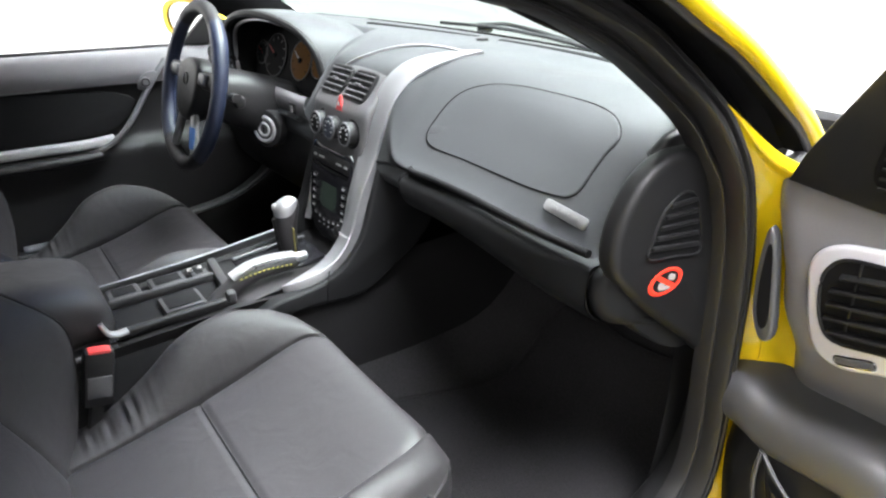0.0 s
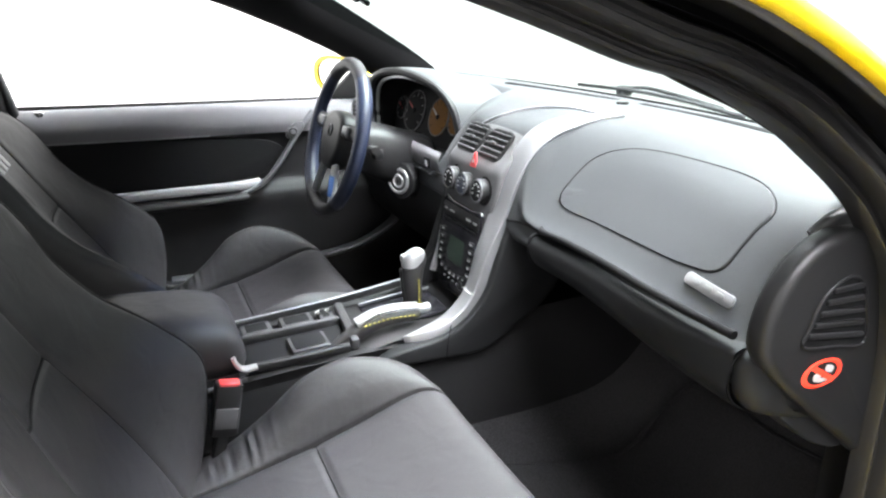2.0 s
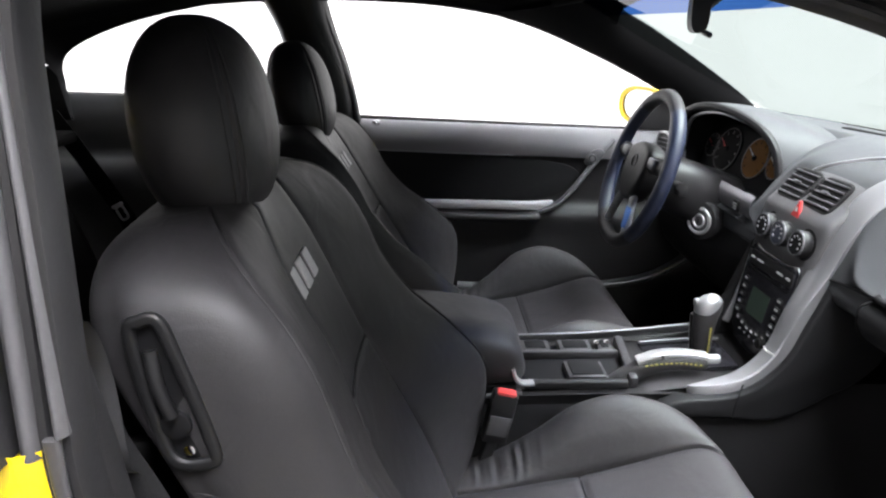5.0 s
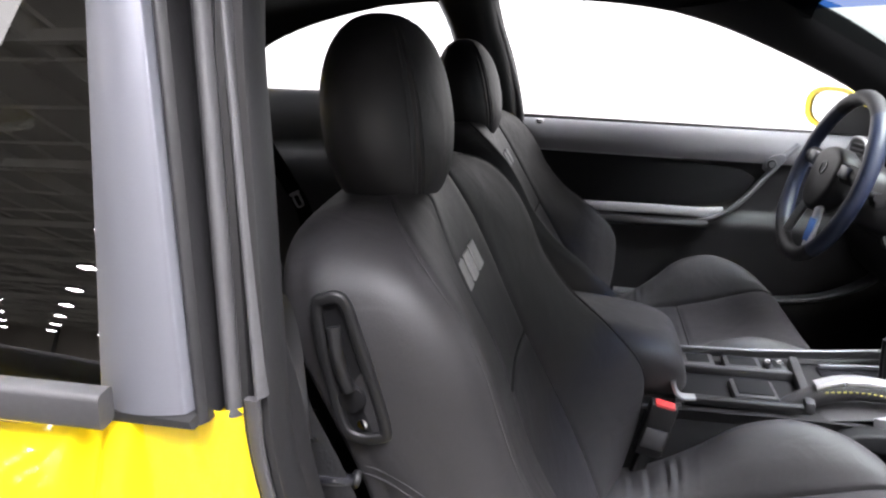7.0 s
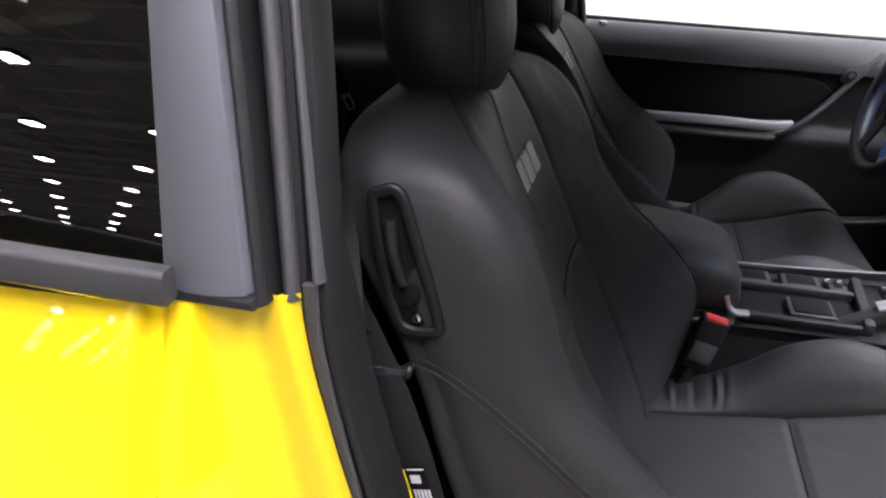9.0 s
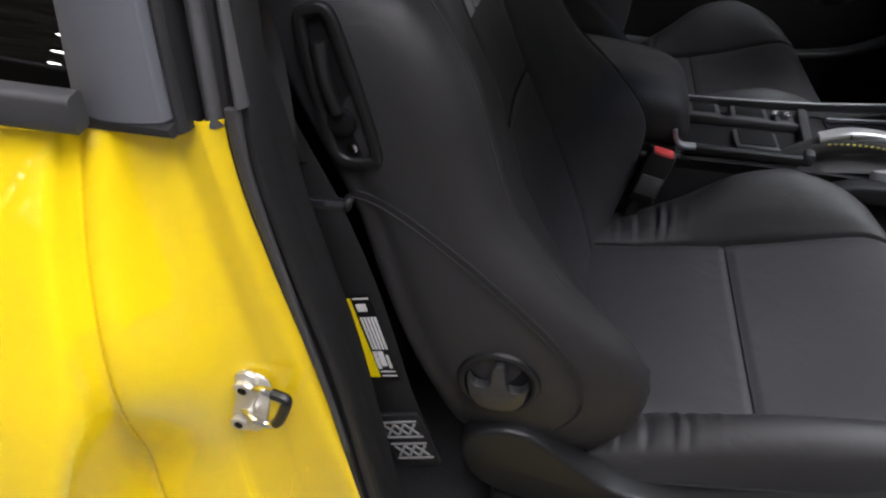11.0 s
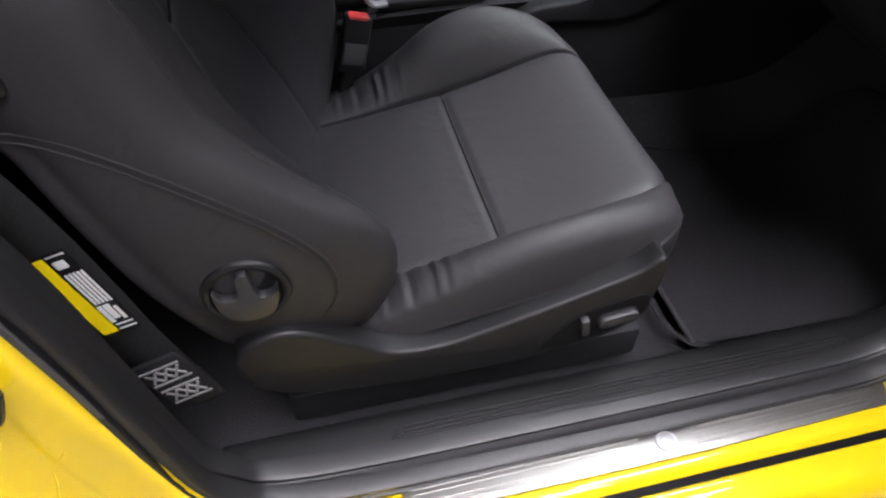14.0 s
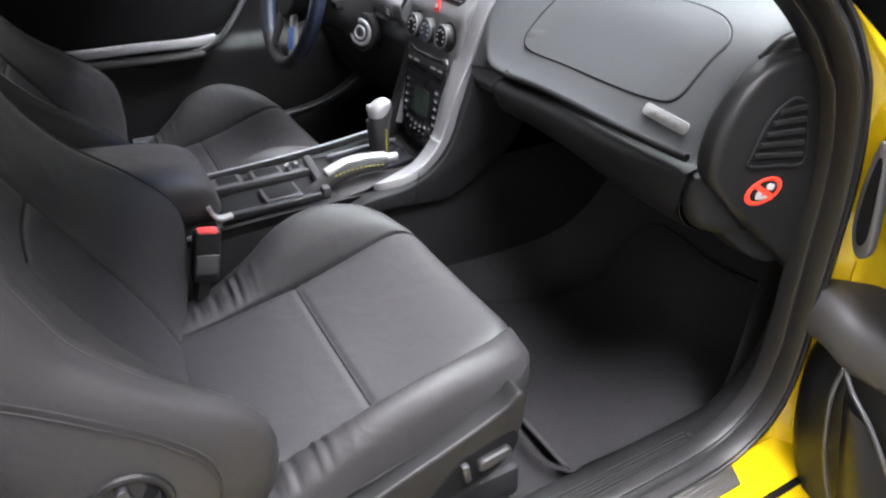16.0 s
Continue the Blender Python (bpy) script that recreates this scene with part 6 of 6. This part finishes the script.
    part("map_pocket", sweep([(-0.665, 0.05, 0.50), (-0.655, 0.3, 0.495), (-0.648, 0.46, 0.507), (-0.648, 0.57, 0.525), (-0.655, 0.66, 0.565), (-0.665, 0.70, 0.60)], rect(0.035, 0.014, 0.45), k=5), SATIN, d, "dark satin pocket edge")
    part("pocket_skin", loft([[(-0.66, y, zt), (-0.65, y, zt - 0.05), (-0.66, y, 0.36)] for y, zt in ((0.0, 0.49), (0.3, 0.485), (0.46, 0.50), (0.58, 0.52), (0.68, 0.57), (0.72, 0.60))], 3, 3, False, False), PLASTIC, d)
    p = part("lock_pin", tube([(-0.684, -0.166, 0.895), (-0.684, -0.166, 0.92), (-0.684, -0.166, 0.945)], 0.0085, 12), PLASTIC, d, "black lock pin")
    part("pin_cap", disc(0.0105, 0.014, at(-0.684, -0.166, 0.944), 18, 0.005), CHROME, p)
    m = thing("wing_mirror", (-0.86, 0.62, 0.93), "yellow wing mirror on the driver door", "wing mirror")
    Q = Matrix.Translation((-0.945, 0.622, 0.966)) @ pose(0, 0, 0, 0, 0, 21)  # x along the glass, -y out of it
    rows = []
    for i in range(12):
        v = math.pi * (0.02 + 0.98 * i / 11) / 2
        f = math.sin(v) ** 0.6
        y = 0.09 - 0.10 * (1 - math.cos(v)) ** 0.9
        rows.append([Q @ Vector((0.108 * f * math.copysign(abs(math.cos(t)) ** 0.75, math.cos(t)), y, 0.058 * f * math.copysign(abs(math.sin(t)) ** 0.8, math.sin(t)))) for t in [2 * math.pi * j / 36 for j in range(36)]])
    part("shell", grid(rows, True, False, False), YELLOW, m, "yellow mirror shell")
    lip = [Q @ Vector((p[0], -0.012, p[1])) for p in [((Q.inverted() @ q).x, (Q.inverted() @ q).z) for q in rows[-1]]]
    part("mirror_lip", grid([rows[-1], lip, [Q @ Vector(((Q.inverted() @ q).x * 0.82, -0.010, (Q.inverted() @ q).z * 0.80)) for q in rows[-1]]], True), YELLOW, m)
    face = bmesh.new()
    face.faces.new([face.verts.new(Q @ Vector(((Q.inverted() @ q).x * 0.825, -0.006, (Q.inverted() @ q).z * 0.805))) for q in rows[-1]])
    part("mirror_face", face, MIRROR, m, "mirror glass")
    part("mirror_foot", sweep([(-0.87, 0.65, 0.94), (-0.80, 0.67, 0.928), (-0.735, 0.68, 0.92)], rect(0.05, 0.03, 0.4), k=3), PLASTIC, m)
    part("sail_panel", slab([(0.52, 0.928), (0.60, 1.0), (0.66, 0.975), (0.74, 0.918)], 0.02, at(-0.735, 0, 0) @ YZ, 0.004), PLASTIC, m)


def passenger_door():
    th = math.radians(88)
    a, n = Vector((math.sin(th), -math.cos(th), 0)), Vector((-math.cos(th), -math.sin(th), 0))
    D = Matrix(((a.x, 0, n.x, 0.79), (a.y, 0, n.y, 0.74), (0, 1, 0, 0), (0, 0, 0, 1)))  # (along, up, inwards)
    P = lambda s, z, o=0.0: tuple(D @ Vector((s, z, o)))
    d = thing("passenger_door", (0.95, 0.72, 0.33), "open passenger door with grey trim and silver vent", "car door")
    # upper trim: pale face that rolls back at its leading edge and tucks in below
    rows = []
    for s in (-0.052, -0.040, -0.022, -0.010, 0.008, 0.05, 0.16, 0.4, 0.8, 1.2):
        c = -0.07 * max(0.0, (0.0 - s) / 0.052) ** 1.6
        q = lambda z: s + (0.28 * (0.92 - z) if s < 0.3 else 0.0) * (1.0 if z > 0.76 else 0.8)
        rows.append([P(s, 0.945, c - 0.06), P(s, 0.928, c - 0.012), P(q(0.895), 0.895, c), P(q(0.85), 0.85, c + 0.003), P(q(0.80), 0.80, c + 0.002), P(q(0.76), 0.76, c - 0.004), P(q(0.72), 0.72, c - 0.02), P(q(0.68) - 0.01, 0.68, c - 0.044), P(q(0.64) - 0.03, 0.64, c - 0.07), P(q(0.60) - 0.045, 0.60, c - 0.09)])
    part("upper_trim", loft(rows, 4, 4, False, False), DOOR_GREY, d, "grey upper door trim")
    # lower trim: broad ledge with a rounded nose, and the map pocket
    rows = []
    for s, t in ((-0.080, 0.602), (-0.077, 0.615), (-0.062, 0.632), (-0.035, 0.646), (0.0, 0.644), (0.04, 0.630), (0.10, 0.632), (0.16, 0.63), (0.3, 0.60), (0.7, 0.58), (1.2, 0.58)):
        e = max(0.0, -s) / 0.08
        rows.append([P(s, t - 0.01 * e, -0.12), P(s, t, -0.03), P(s, t - 0.012, 0.0 - 0.012 * e), P(s - 0.002, t - 0.045, 0.006 - 0.012 * e), P(s, t - 0.072, -0.004 - 0.01 * e), P(s, t - 0.085, -0.05)])
    part("ledge", loft(rows, 4, 4, False, False), PLASTIC_GREY, d, "dark grey moulded door ledge")
    rows = []
    for s in (-0.03, -0.015, 0.02, 0.10, 0.3, 0.7, 1.2):
        e = -0.04 * max(0.0, (0.02 - s) / 0.05) ** 2
        q = 0.02 * max(0.0, min(1.0, (0.10 - s) / 0.13))
        rows.append([P(s, 0.575, e - 0.02), P(s - 0.2 * q, 0.52, e), P(s + q * 0.2, 0.44, e + 0.006), P(s + q * 1.0, 0.36, e), P(s + q * 2.5, 0.29, e - 0.02), P(s + q * 3, 0.25, e - 0.06)])
    part("lower_trim", loft(rows, 4, 4, False, False), PLASTIC, d, "black lower door trim")
    part("pocket_edge", sweep([P(0.04, 0.568, 0.008), P(0.039, 0.53, 0.012), P(0.046, 0.487, 0.014), P(0.062, 0.42, 0.014), P(0.095, 0.34, 0.01)], rect(0.006, 0.005, 0.4), k=5), PLASTIC_GREY, d, "dark satin pocket edge")
    part("pocket_edge", sweep([P(0.043, 0.566, 0.008), P(0.066, 0.545, 0.014), P(0.10, 0.52, 0.018), P(0.15, 0.46, 0.02), P(0.20, 0.38, 0.016)], rect(0.006, 0.005, 0.4), k=5), PLASTIC_GREY, d)
    part("pocket_swell", loft([[P(s, z, o) for s, z, o in ((0.045 + g * 0.05, 0.555 - g * 0.22, 0.006), (0.07 + g * 0.07, 0.535 - g * 0.19, 0.026), (0.10 + g * 0.1, 0.515 - g * 0.14, 0.012))] for g in (0.0, 0.3, 0.6, 1.0)], 4, 4, False, False), PLASTIC, d)
    # vent with silver surround
    ringo = [(0.049, 0.813), (0.046, 0.837), (0.054, 0.857), (0.076, 0.871), (0.113, 0.878), (0.155, 0.882), (0.19, 0.872), (0.206, 0.84), (0.206, 0.80), (0.192, 0.768), (0.165, 0.752), (0.138, 0.742), (0.102, 0.731), (0.073, 0.74), (0.057, 0.773)]
    v = part("vent_surround", slab(ringo, 0.012, D @ at(0, 0, -0.001), 0.005, 3, 3), VENT_SILVER, d, "silver vent surround")
    well = [(0.065, 0.813), (0.066, 0.837), (0.082, 0.857), (0.117, 0.863), (0.155, 0.864), (0.178, 0.852), (0.187, 0.82), (0.182, 0.79), (0.165, 0.776), (0.138, 0.77), (0.09, 0.762), (0.072, 0.781)]
    part("vent_well", slab(well, 0.0015, D @ at(0, 0, 0.0105), 0, 1, 3), BLACK, v)
    part("vent_lip", tube([P(s, z, 0.0115) for s, z in well], 0.0022, 6, k=4, closed=True), PLASTIC, v)
    for k in range(5):
        part("slat", box((0.102 if 0 < k < 4 else 0.088, 0.0030, 0.010), 0.001, D @ at(0.126, 0.782 + 0.0165 * k, 0.0145, 20, 0, 12)), PLASTIC, v)
    for s in (0.10, 0.145):
        part("vane", box((0.0025, 0.088, 0.004), 0.0008, D @ at(s, 0.815, 0.0128)), PLASTIC, v)
    part("vent_wheel", slab(rect(0.042, 0.008, 0.45, 4), 0.005, D @ at(0.117, 0.7475, 0.009, 0, 0, 17), 0.002), PLASTIC_GREY, v)
    part("wheel_rim", sweep([P(0.117 + u * math.cos(0.3) - w * math.sin(0.3), 0.7475 + u * math.sin(0.3) + w * math.cos(0.3), 0.0115) for u, w in rect(0.044, 0.010, 0.48, 4)], circle(0.0014, 6), k=1, closed=True, smooth=False), CHROME, v)
    # duct mouth on the leading edge
    duct = [(-0.001, 0.857), (0.010, 0.852), (0.020, 0.802), (0.029, 0.735), (0.022, 0.716), (0.010, 0.72), (-0.001, 0.75), (-0.005, 0.80)]
    du = part("duct_mouth", slab(duct, 0.014, D @ at(-0.010, 0.0, -0.010), 0.004, 3, 3), SATIN, d, "dark silver air duct mouth")
    part("duct_hole", slab([(0.0115 + (s - 0.0115) * 0.55, 0.785 + (z - 0.785) * 0.75) for s, z in duct], 0.001, D @ at(-0.010, 0.0, 0.0042), 0, 1, 3), BLACK, du)
    # sail above the trim, with the tweeter grille
    sail = [(0.002, 0.922), (0.016, 0.956), (0.045, 1.006), (0.072, 1.05), (0.11, 1.10), (0.20, 1.12), (0.27, 0.94), (0.2, 0.915), (0.10, 0.914), (0.05, 0.918)]
    sl = part("sail_panel", slab(sail, 0.02, D @ at(0, 0, -0.012), 0.004), PLASTIC, d, "black triangular sail panel")
    part("grille", slab(rect(0.07, 0.085, 0.3), 0.004, D @ at(0.125, 0.975, 0.007, 0, 0, -8), 0.001), BLACK, sl)
    for k in range(8):
        part("grille_bar", box((0.06, 0.003, 0.004), 0, D @ at(0.125, 0.94 + 0.01 * k, 0.0115)), PLASTIC, sl)
    # outer skin closes the door
    rows = [[P(s, z, o) for z, o in ((0.95, -0.10), (0.7, -0.15), (0.45, -0.14), (0.27, -0.09))] for s in (-0.02, 0.3, 0.8, 1.22)]
    part("outer_skin", loft(rows, 4, 3, False, False), YELLOW, d, "yellow door skin")
    part("door_edge", loft([[P(-0.02, z, -0.14), P(-0.025, z, -0.09), P(-0.02, z, -0.05)] for z in (0.27, 0.5, 0.7, 0.95)], 3, 3, False, False), YELLOW, d)


driver_door()
passenger_door()


# ---- small things ----
def belt_and_striker():
    s = thing("door_striker", (0.772, -0.27, 0.70), "zinc door striker with black-sleeved wire loop on the yellow jamb", "striker")
    M = Matrix.Translation((0.775, -0.289, 0.690)) @ YZ @ pose(0, 0, 0, 0, 0, -14)
    part("striker_plate", slab([(-0.013, 0.030), (-0.004, 0.040), (0.007, 0.036), (0.010, 0.022), (0.006, 0.0), (0.010, -0.022), (0.005, -0.037), (-0.006, -0.040), (-0.014, -0.028), (-0.011, 0.0)], 0.007, M, 0.003, 2, 3), ZINC, s, "zinc striker plate")
    part("striker_base", slab([(0.0, 0.032), (0.012, 0.036), (0.018, 0.022), (0.017, -0.022), (0.012, -0.038), (0.0, -0.034)], 0.003, M, 0.001, 2, 3), ZINC, s)
    for v in (-0.024, 0.024):
        part("striker_bolt", disc(0.0085, 0.006, M @ at(-0.003, v, 0.006), 8, 0.002), ZINC, s)
        part("bolt_socket", disc(0.004, 0.001, M @ at(-0.003, v, 0.0118), 10, 0), BLACK, s)
    wire = [(0.779, -0.283, 0.7135), (0.786, -0.270, 0.7205), (0.789, -0.2585, 0.7205), (0.79, -0.2470, 0.7185), (0.7905, -0.2470, 0.712), (0.79, -0.2560, 0.690), (0.789, -0.2650, 0.6795), (0.787, -0.2800, 0.6796), (0.779, -0.294, 0.682)]
    part("striker_loop", tube(wire, 0.0036, 8, k=5), CHROME, s, "steel wire loop")
    part("loop_sleeve", tube([wire[2], wire[3], wire[4], wire[5], (0.7895, -0.2605, 0.6835)], 0.0046, 8, k=5), PLASTIC, s, "black plastic sleeve on the loop")
    b = thing("seat_belt", (0.66, -0.2, 0.47), "black seat belt webbing with yellow and white warning label", "seat belt")
    # flat webbing: (y, z) of its two edges
    c = [(-0.31, 0.98), (-0.295, 0.90), (-0.262, 0.82), (-0.236, 0.74), (-0.217, 0.66), (-0.202, 0.59), (-0.183, 0.525), (-0.168, 0.475)]
    rows = [[(0.664, y - 0.021, z - 0.006), (0.668, y, z), (0.664, y + 0.021, z + 0.006), (0.661, y + 0.02, z + 0.006), (0.661, y - 0.02, z - 0.006)] for y, z in c]
    w = part("webbing", loft(rows, 2, 4, True, True), WEBBING, b)
    ax = Vector((0, 0.038, -0.11)).normalized()
    al = Vector((0, 0.025, -0.10)).normalized()
    L = Matrix.Translation((0.6688, -0.2195, 0.671)) @ Matrix(((0, 0, 1, 0), (-al.z, al.y, 0, 0), (al.y, al.z, 0, 0), (0, 0, 0, 1)))
    part("label_band", slab(rect(0.014, 0.104, 0.08), 0.0008, L @ at(-0.0085, 0, 0), 0), LABEL_YELLOW, w, "yellow warning band")
    lab = part("label_field", slab(rect(0.02, 0.112, 0.05), 0.0006, L @ at(0.0088, 0, 0), 0), BLACK, w, "black label field")
    for x, y, ww, hh in ((0.009, 0.05, 0.016, 0.0015), (0.009, 0.044, 0.016, 0.0015), (0.002, 0.028, 0.004, 0.024), (0.008, 0.026, 0.006, 0.02), (0.014, 0.03, 0.003, 0.018), (0.006, -0.008, 0.0022, 0.042), (0.0095, -0.008, 0.0022, 0.042), (0.013, -0.008, 0.0022, 0.042), (0.0165, -0.008, 0.0022, 0.042), (0.0025, -0.008, 0.0022, 0.042), (0.007, -0.041, 0.01, 0.009), (0.009, -0.052, 0.016, 0.0015)):
        part("label_bar", slab(rect(ww, hh, 0.1), 0.0005, L @ at(x, y, 0.0005), 0), PAPER, lab)
    A = Matrix.Translation((0.671, -0.180, 0.532)) @ Matrix(((0, 0, 1, 0), (-ax.z, ax.y, 0, 0), (ax.y, ax.z, 0, 0), (0, 0, 0, 1)))
    an = part("belt_end", slab(rect(0.05, 0.085, 0.12), 0.006, A, 0.002), WEBBING, b, "folded belt end with grey cross stitching")
    for y in (0.015, -0.02):
        for k in range(3):
            for t in (-1, 1):
                part("cross_stitch", box((0.0028, 0.02, 0.001), 0, A @ at(-0.012 + 0.012 * k, y, 0.0063, 0, 0, 35 * t)), STITCH_GREY, an)
        for q in (-0.012, 0.012):
            part("stitch_line", box((0.042, 0.0028, 0.001), 0, A @ at(0, y + q, 0.0063)), STITCH_GREY, an)
    g = thing("belt_guide", (0.645, -0.255, 0.80), "black belt guide bar beside the seat back", "belt guide")
    part("bar", tube([(0.672, -0.30, 0.832), (0.668, -0.268, 0.825), (0.662, -0.245, 0.822), (0.655, -0.23, 0.818)], 0.0055, 8, k=4), GLOSS_BLACK, g)
    part("bar_end", disc(0.008, 0.006, at(0.655, -0.23, 0.818, 60, 0, 20), 14, 0.002), PLASTIC, g)


def rear_cabin():
    r = thing("rear_bench", (0, -0.95, 0.34), "black leather rear seat in shade", "rear seat")
    for s in (-1, 1):
        part("rear_cushion", loft([[(s * 0.33 + u * 0.25, y, z + h) for u, h in ((-1, -0.02), (-0.6, 0.02), (0, 0), (0.6, 0.02), (1, -0.03))] for y, z in ((-0.90, 0.52), (-0.7, 0.51), (-0.52, 0.54), (-0.47, 0.50), (-0.47, 0.38))], 3, 3, False, False), LEATHER, r)
        part("rear_backrest", loft([[(s * 0.33 + u * 0.25, y + h, z) for u, h in ((-1, -0.03), (-0.6, 0.03), (0, 0), (0.6, 0.03), (1, -0.03))] for y, z in ((-0.84, 0.50), (-0.90, 0.70), (-0.97, 0.88), (-1.02, 0.93), (-1.06, 0.90))], 3, 3, False, False), LEATHER, r)
    p = thing("rear_side_trim", (-0.66, -0.6, 0.35), "black rear side trim under the quarter window", "side trim", kind="structure")
    for s in (-1, 1):
        rows = [[(s * 0.735, y, 1.01 - 0.03 * (y + 0.4)), (s * 0.70, y, 1.006 - 0.03 * (y + 0.4)), (s * 0.68, y, 0.95), (s * 0.675, y, 0.87), (s * 0.64, y, 0.84), (s * 0.62, y, 0.7), (s * 0.64, y, 0.36)] for y in (-0.26, -0.5, -0.8, -1.2)]
        part("trim_panel", loft(rows, 3, 3, False, False), PLASTIC_GREY, p)
    # frame of the far quarter window: rear edge and top
    q = [(-0.383, 1.175), (-0.405, 1.215), (-0.437, 1.247), (-0.543, 1.241), (-0.696, 1.213), (-0.82, 1.178), (-0.916, 1.135), (-0.95, 1.095), (-0.955, 1.045)]
    rows = [[(-0.715 + 0.9 * lean(z), y, z) for y, z in q], [(-0.60, y - 0.02, z + 0.09) for y, z in q]]
    part("window_surround", grid([cat_rom(r_, spans(len(q), 5)) for r_ in rows]), CLOTH, car)
    part("sail_trim", slab([(-0.945, 0.96), (-0.958, 1.04), (-0.965, 1.09), (-1.2, 1.12), (-1.3, 0.96)], 0.03, at(-0.70, 0, 0) @ YZ, 0.004), CLOTH, car)
    t = thing("belt_tongue", (-0.60, -0.818, 0.70), "chrome belt tongue hanging on the rear side belt", "belt tongue")
    part("strap", sweep([(-0.612, -0.965, 0.98), (-0.608, -0.90, 0.875), (-0.605, -0.84, 0.77), (-0.604, -0.805, 0.70), (-0.604, -0.785, 0.55)], rect(0.045, 0.003, 0.3), k=4, up=(1, 0, 0)), WEBBING, t)
    T = Matrix.Translation((-0.598, -0.818, 0.733)) @ YZ @ pose(0, 0, 0, 0, 0, 25)
    part("tongue", sweep([tuple(T @ Vector((u, v, 0.002))) for u, v in rect(0.02, 0.036, 0.3)], circle(0.0032, 6), k=1, closed=True, smooth=False), VENT_SILVER, t)
    part("tongue_head", slab(rect(0.032, 0.01, 0.3), 0.006, T @ at(0, 0.022, 0), 0.002), VENT_SILVER, t)
    m = thing("rear_view_mirror", (0.02, 0.40, 1.17), "black interior mirror hanging from the windshield", "interior mirror")
    part("mirror_shell", loft([[(u * 0.11, 0.385 + 0.017 * v[1] - 0.038 * u, 1.212 + 0.034 * v[0]) for v in ((1, 0), (0.8, 0.8), (0, 1), (-0.8, 0.8), (-1, 0), (-0.7, -0.5), (0, -0.6), (0.7, -0.5))] for u in (-1, -0.9, 0, 0.9, 1)], 3, 4, True, True), PLASTIC, m)
    part("mirror_stem", tube([(0.0, 0.395, 1.215), (0.0, 0.42, 1.235), (0.0, 0.44, 1.25)], 0.009, 10), PLASTIC, m)
    part("mirror_lever", box((0.03, 0.008, 0.008), 0.003, at(0.098, 0.366, 1.178, 0, 10, 0)), PLASTIC, m)


belt_and_striker()
rear_cabin()


# ---- the rest of the car's outside, plain ----
def arch(y, yw):
    d = 0.36 ** 2 - (y - yw) ** 2
    return 0.22 if d <= 0 else max(0.22, 0.32 + math.sqrt(d))


def outside():
    for s in (-1, 1):
        rows = []
        for y in (0.9, 1.0, 1.08, 1.16, 1.25, 1.35, 1.45, 1.55, 1.65, 1.74, 1.82, 1.95, 2.15, 2.3):
            top = (0.66 - 0.09 * (y - 1.1)) - 0.087 - (0.3 * max(0.0, y - 1.9) ** 1.5)
            w = 0.86 - 0.10 * max(0.0, y - 1.8) ** 2
            low = arch(y, 1.45)
            rows.append([(s * 0.655, y, top), (s * (w - 0.10), y, top - 0.012), (s * (w - 0.02), y, top - 0.05), (s * w, y, max(low + 0.004, min(top - 0.1, 0.58))), (s * w, y, low + 0.002), (s * (w - 0.03), y, low)])
        part("front_fender", loft(rows, 3, 2, False, False), YELLOW, car)
        rows = []
        for y in (-0.9, -0.96, -1.02, -1.1, -1.2, -1.3, -1.4, -1.5, -1.58, -1.66, -1.75, -1.9, -2.1, -2.25):
            w = 0.88 - 0.12 * max(0.0, -1.6 - y) ** 2
            low = arch(y, -1.33)
            rows.append([(s * 0.70, y, 0.80 - 0.03 * (-0.9 - y) ** 2), (s * 0.78, y, 0.84 - 0.03 * (-0.9 - y) ** 2), (s * (w - 0.05), y, 0.835), (s * w, y, 0.78), (s * w, y, max(low + 0.004, 0.62)), (s * w, y, low + 0.002), (s * (w - 0.03), y, low)])
        part("rear_fender", loft(rows, 3, 2, False, False), YELLOW, car)
        for y in (1.45, -1.33):
            m = at(s * 0.76, y, 0.325, 0, 90, 0)
            tyre = part("wheel", ring(0.255, 0.07, m @ Matrix.Diagonal((1, 1, 1.25, 1)), 40, 12), RUBBER, car, "black tyre")
            part("rim", disc(0.20, 0.03, m @ at(0, 0, 0.04 if s > 0 else -0.07), 32, 0.008), SILVER, tyre, "silver wheel rim")
    rows = [[(x, y, z - 0.05 * abs(x) ** 2) for x in (-0.61, -0.35, 0, 0.35, 0.61)] for y, z in ((-1.5, 0.925), (-1.8, 0.92), (-2.15, 0.905), (-2.28, 0.88))]
    part("boot_lid", loft(rows, 3, 3, False, False), YELLOW, car, "yellow boot lid")
    for name, y0, s, zt in (("rear_bumper", -2.25, -1, 0.88), ("front_bumper", 2.3, 1, 0.47)):
        rows = [[(x, y0 + s * (d + 0.06 - 0.12 * abs(x) ** 3), z) for x in (-0.84, -0.6, -0.3, 0, 0.3, 0.6, 0.84)] for z, d in ((zt, 0.0), (zt - 0.08, 0.05), (0.5, 0.10), (0.35, 0.10), (0.22, 0.03))]
        part(name, loft(rows, 3, 3, False, False), YELLOW, car)


outside()
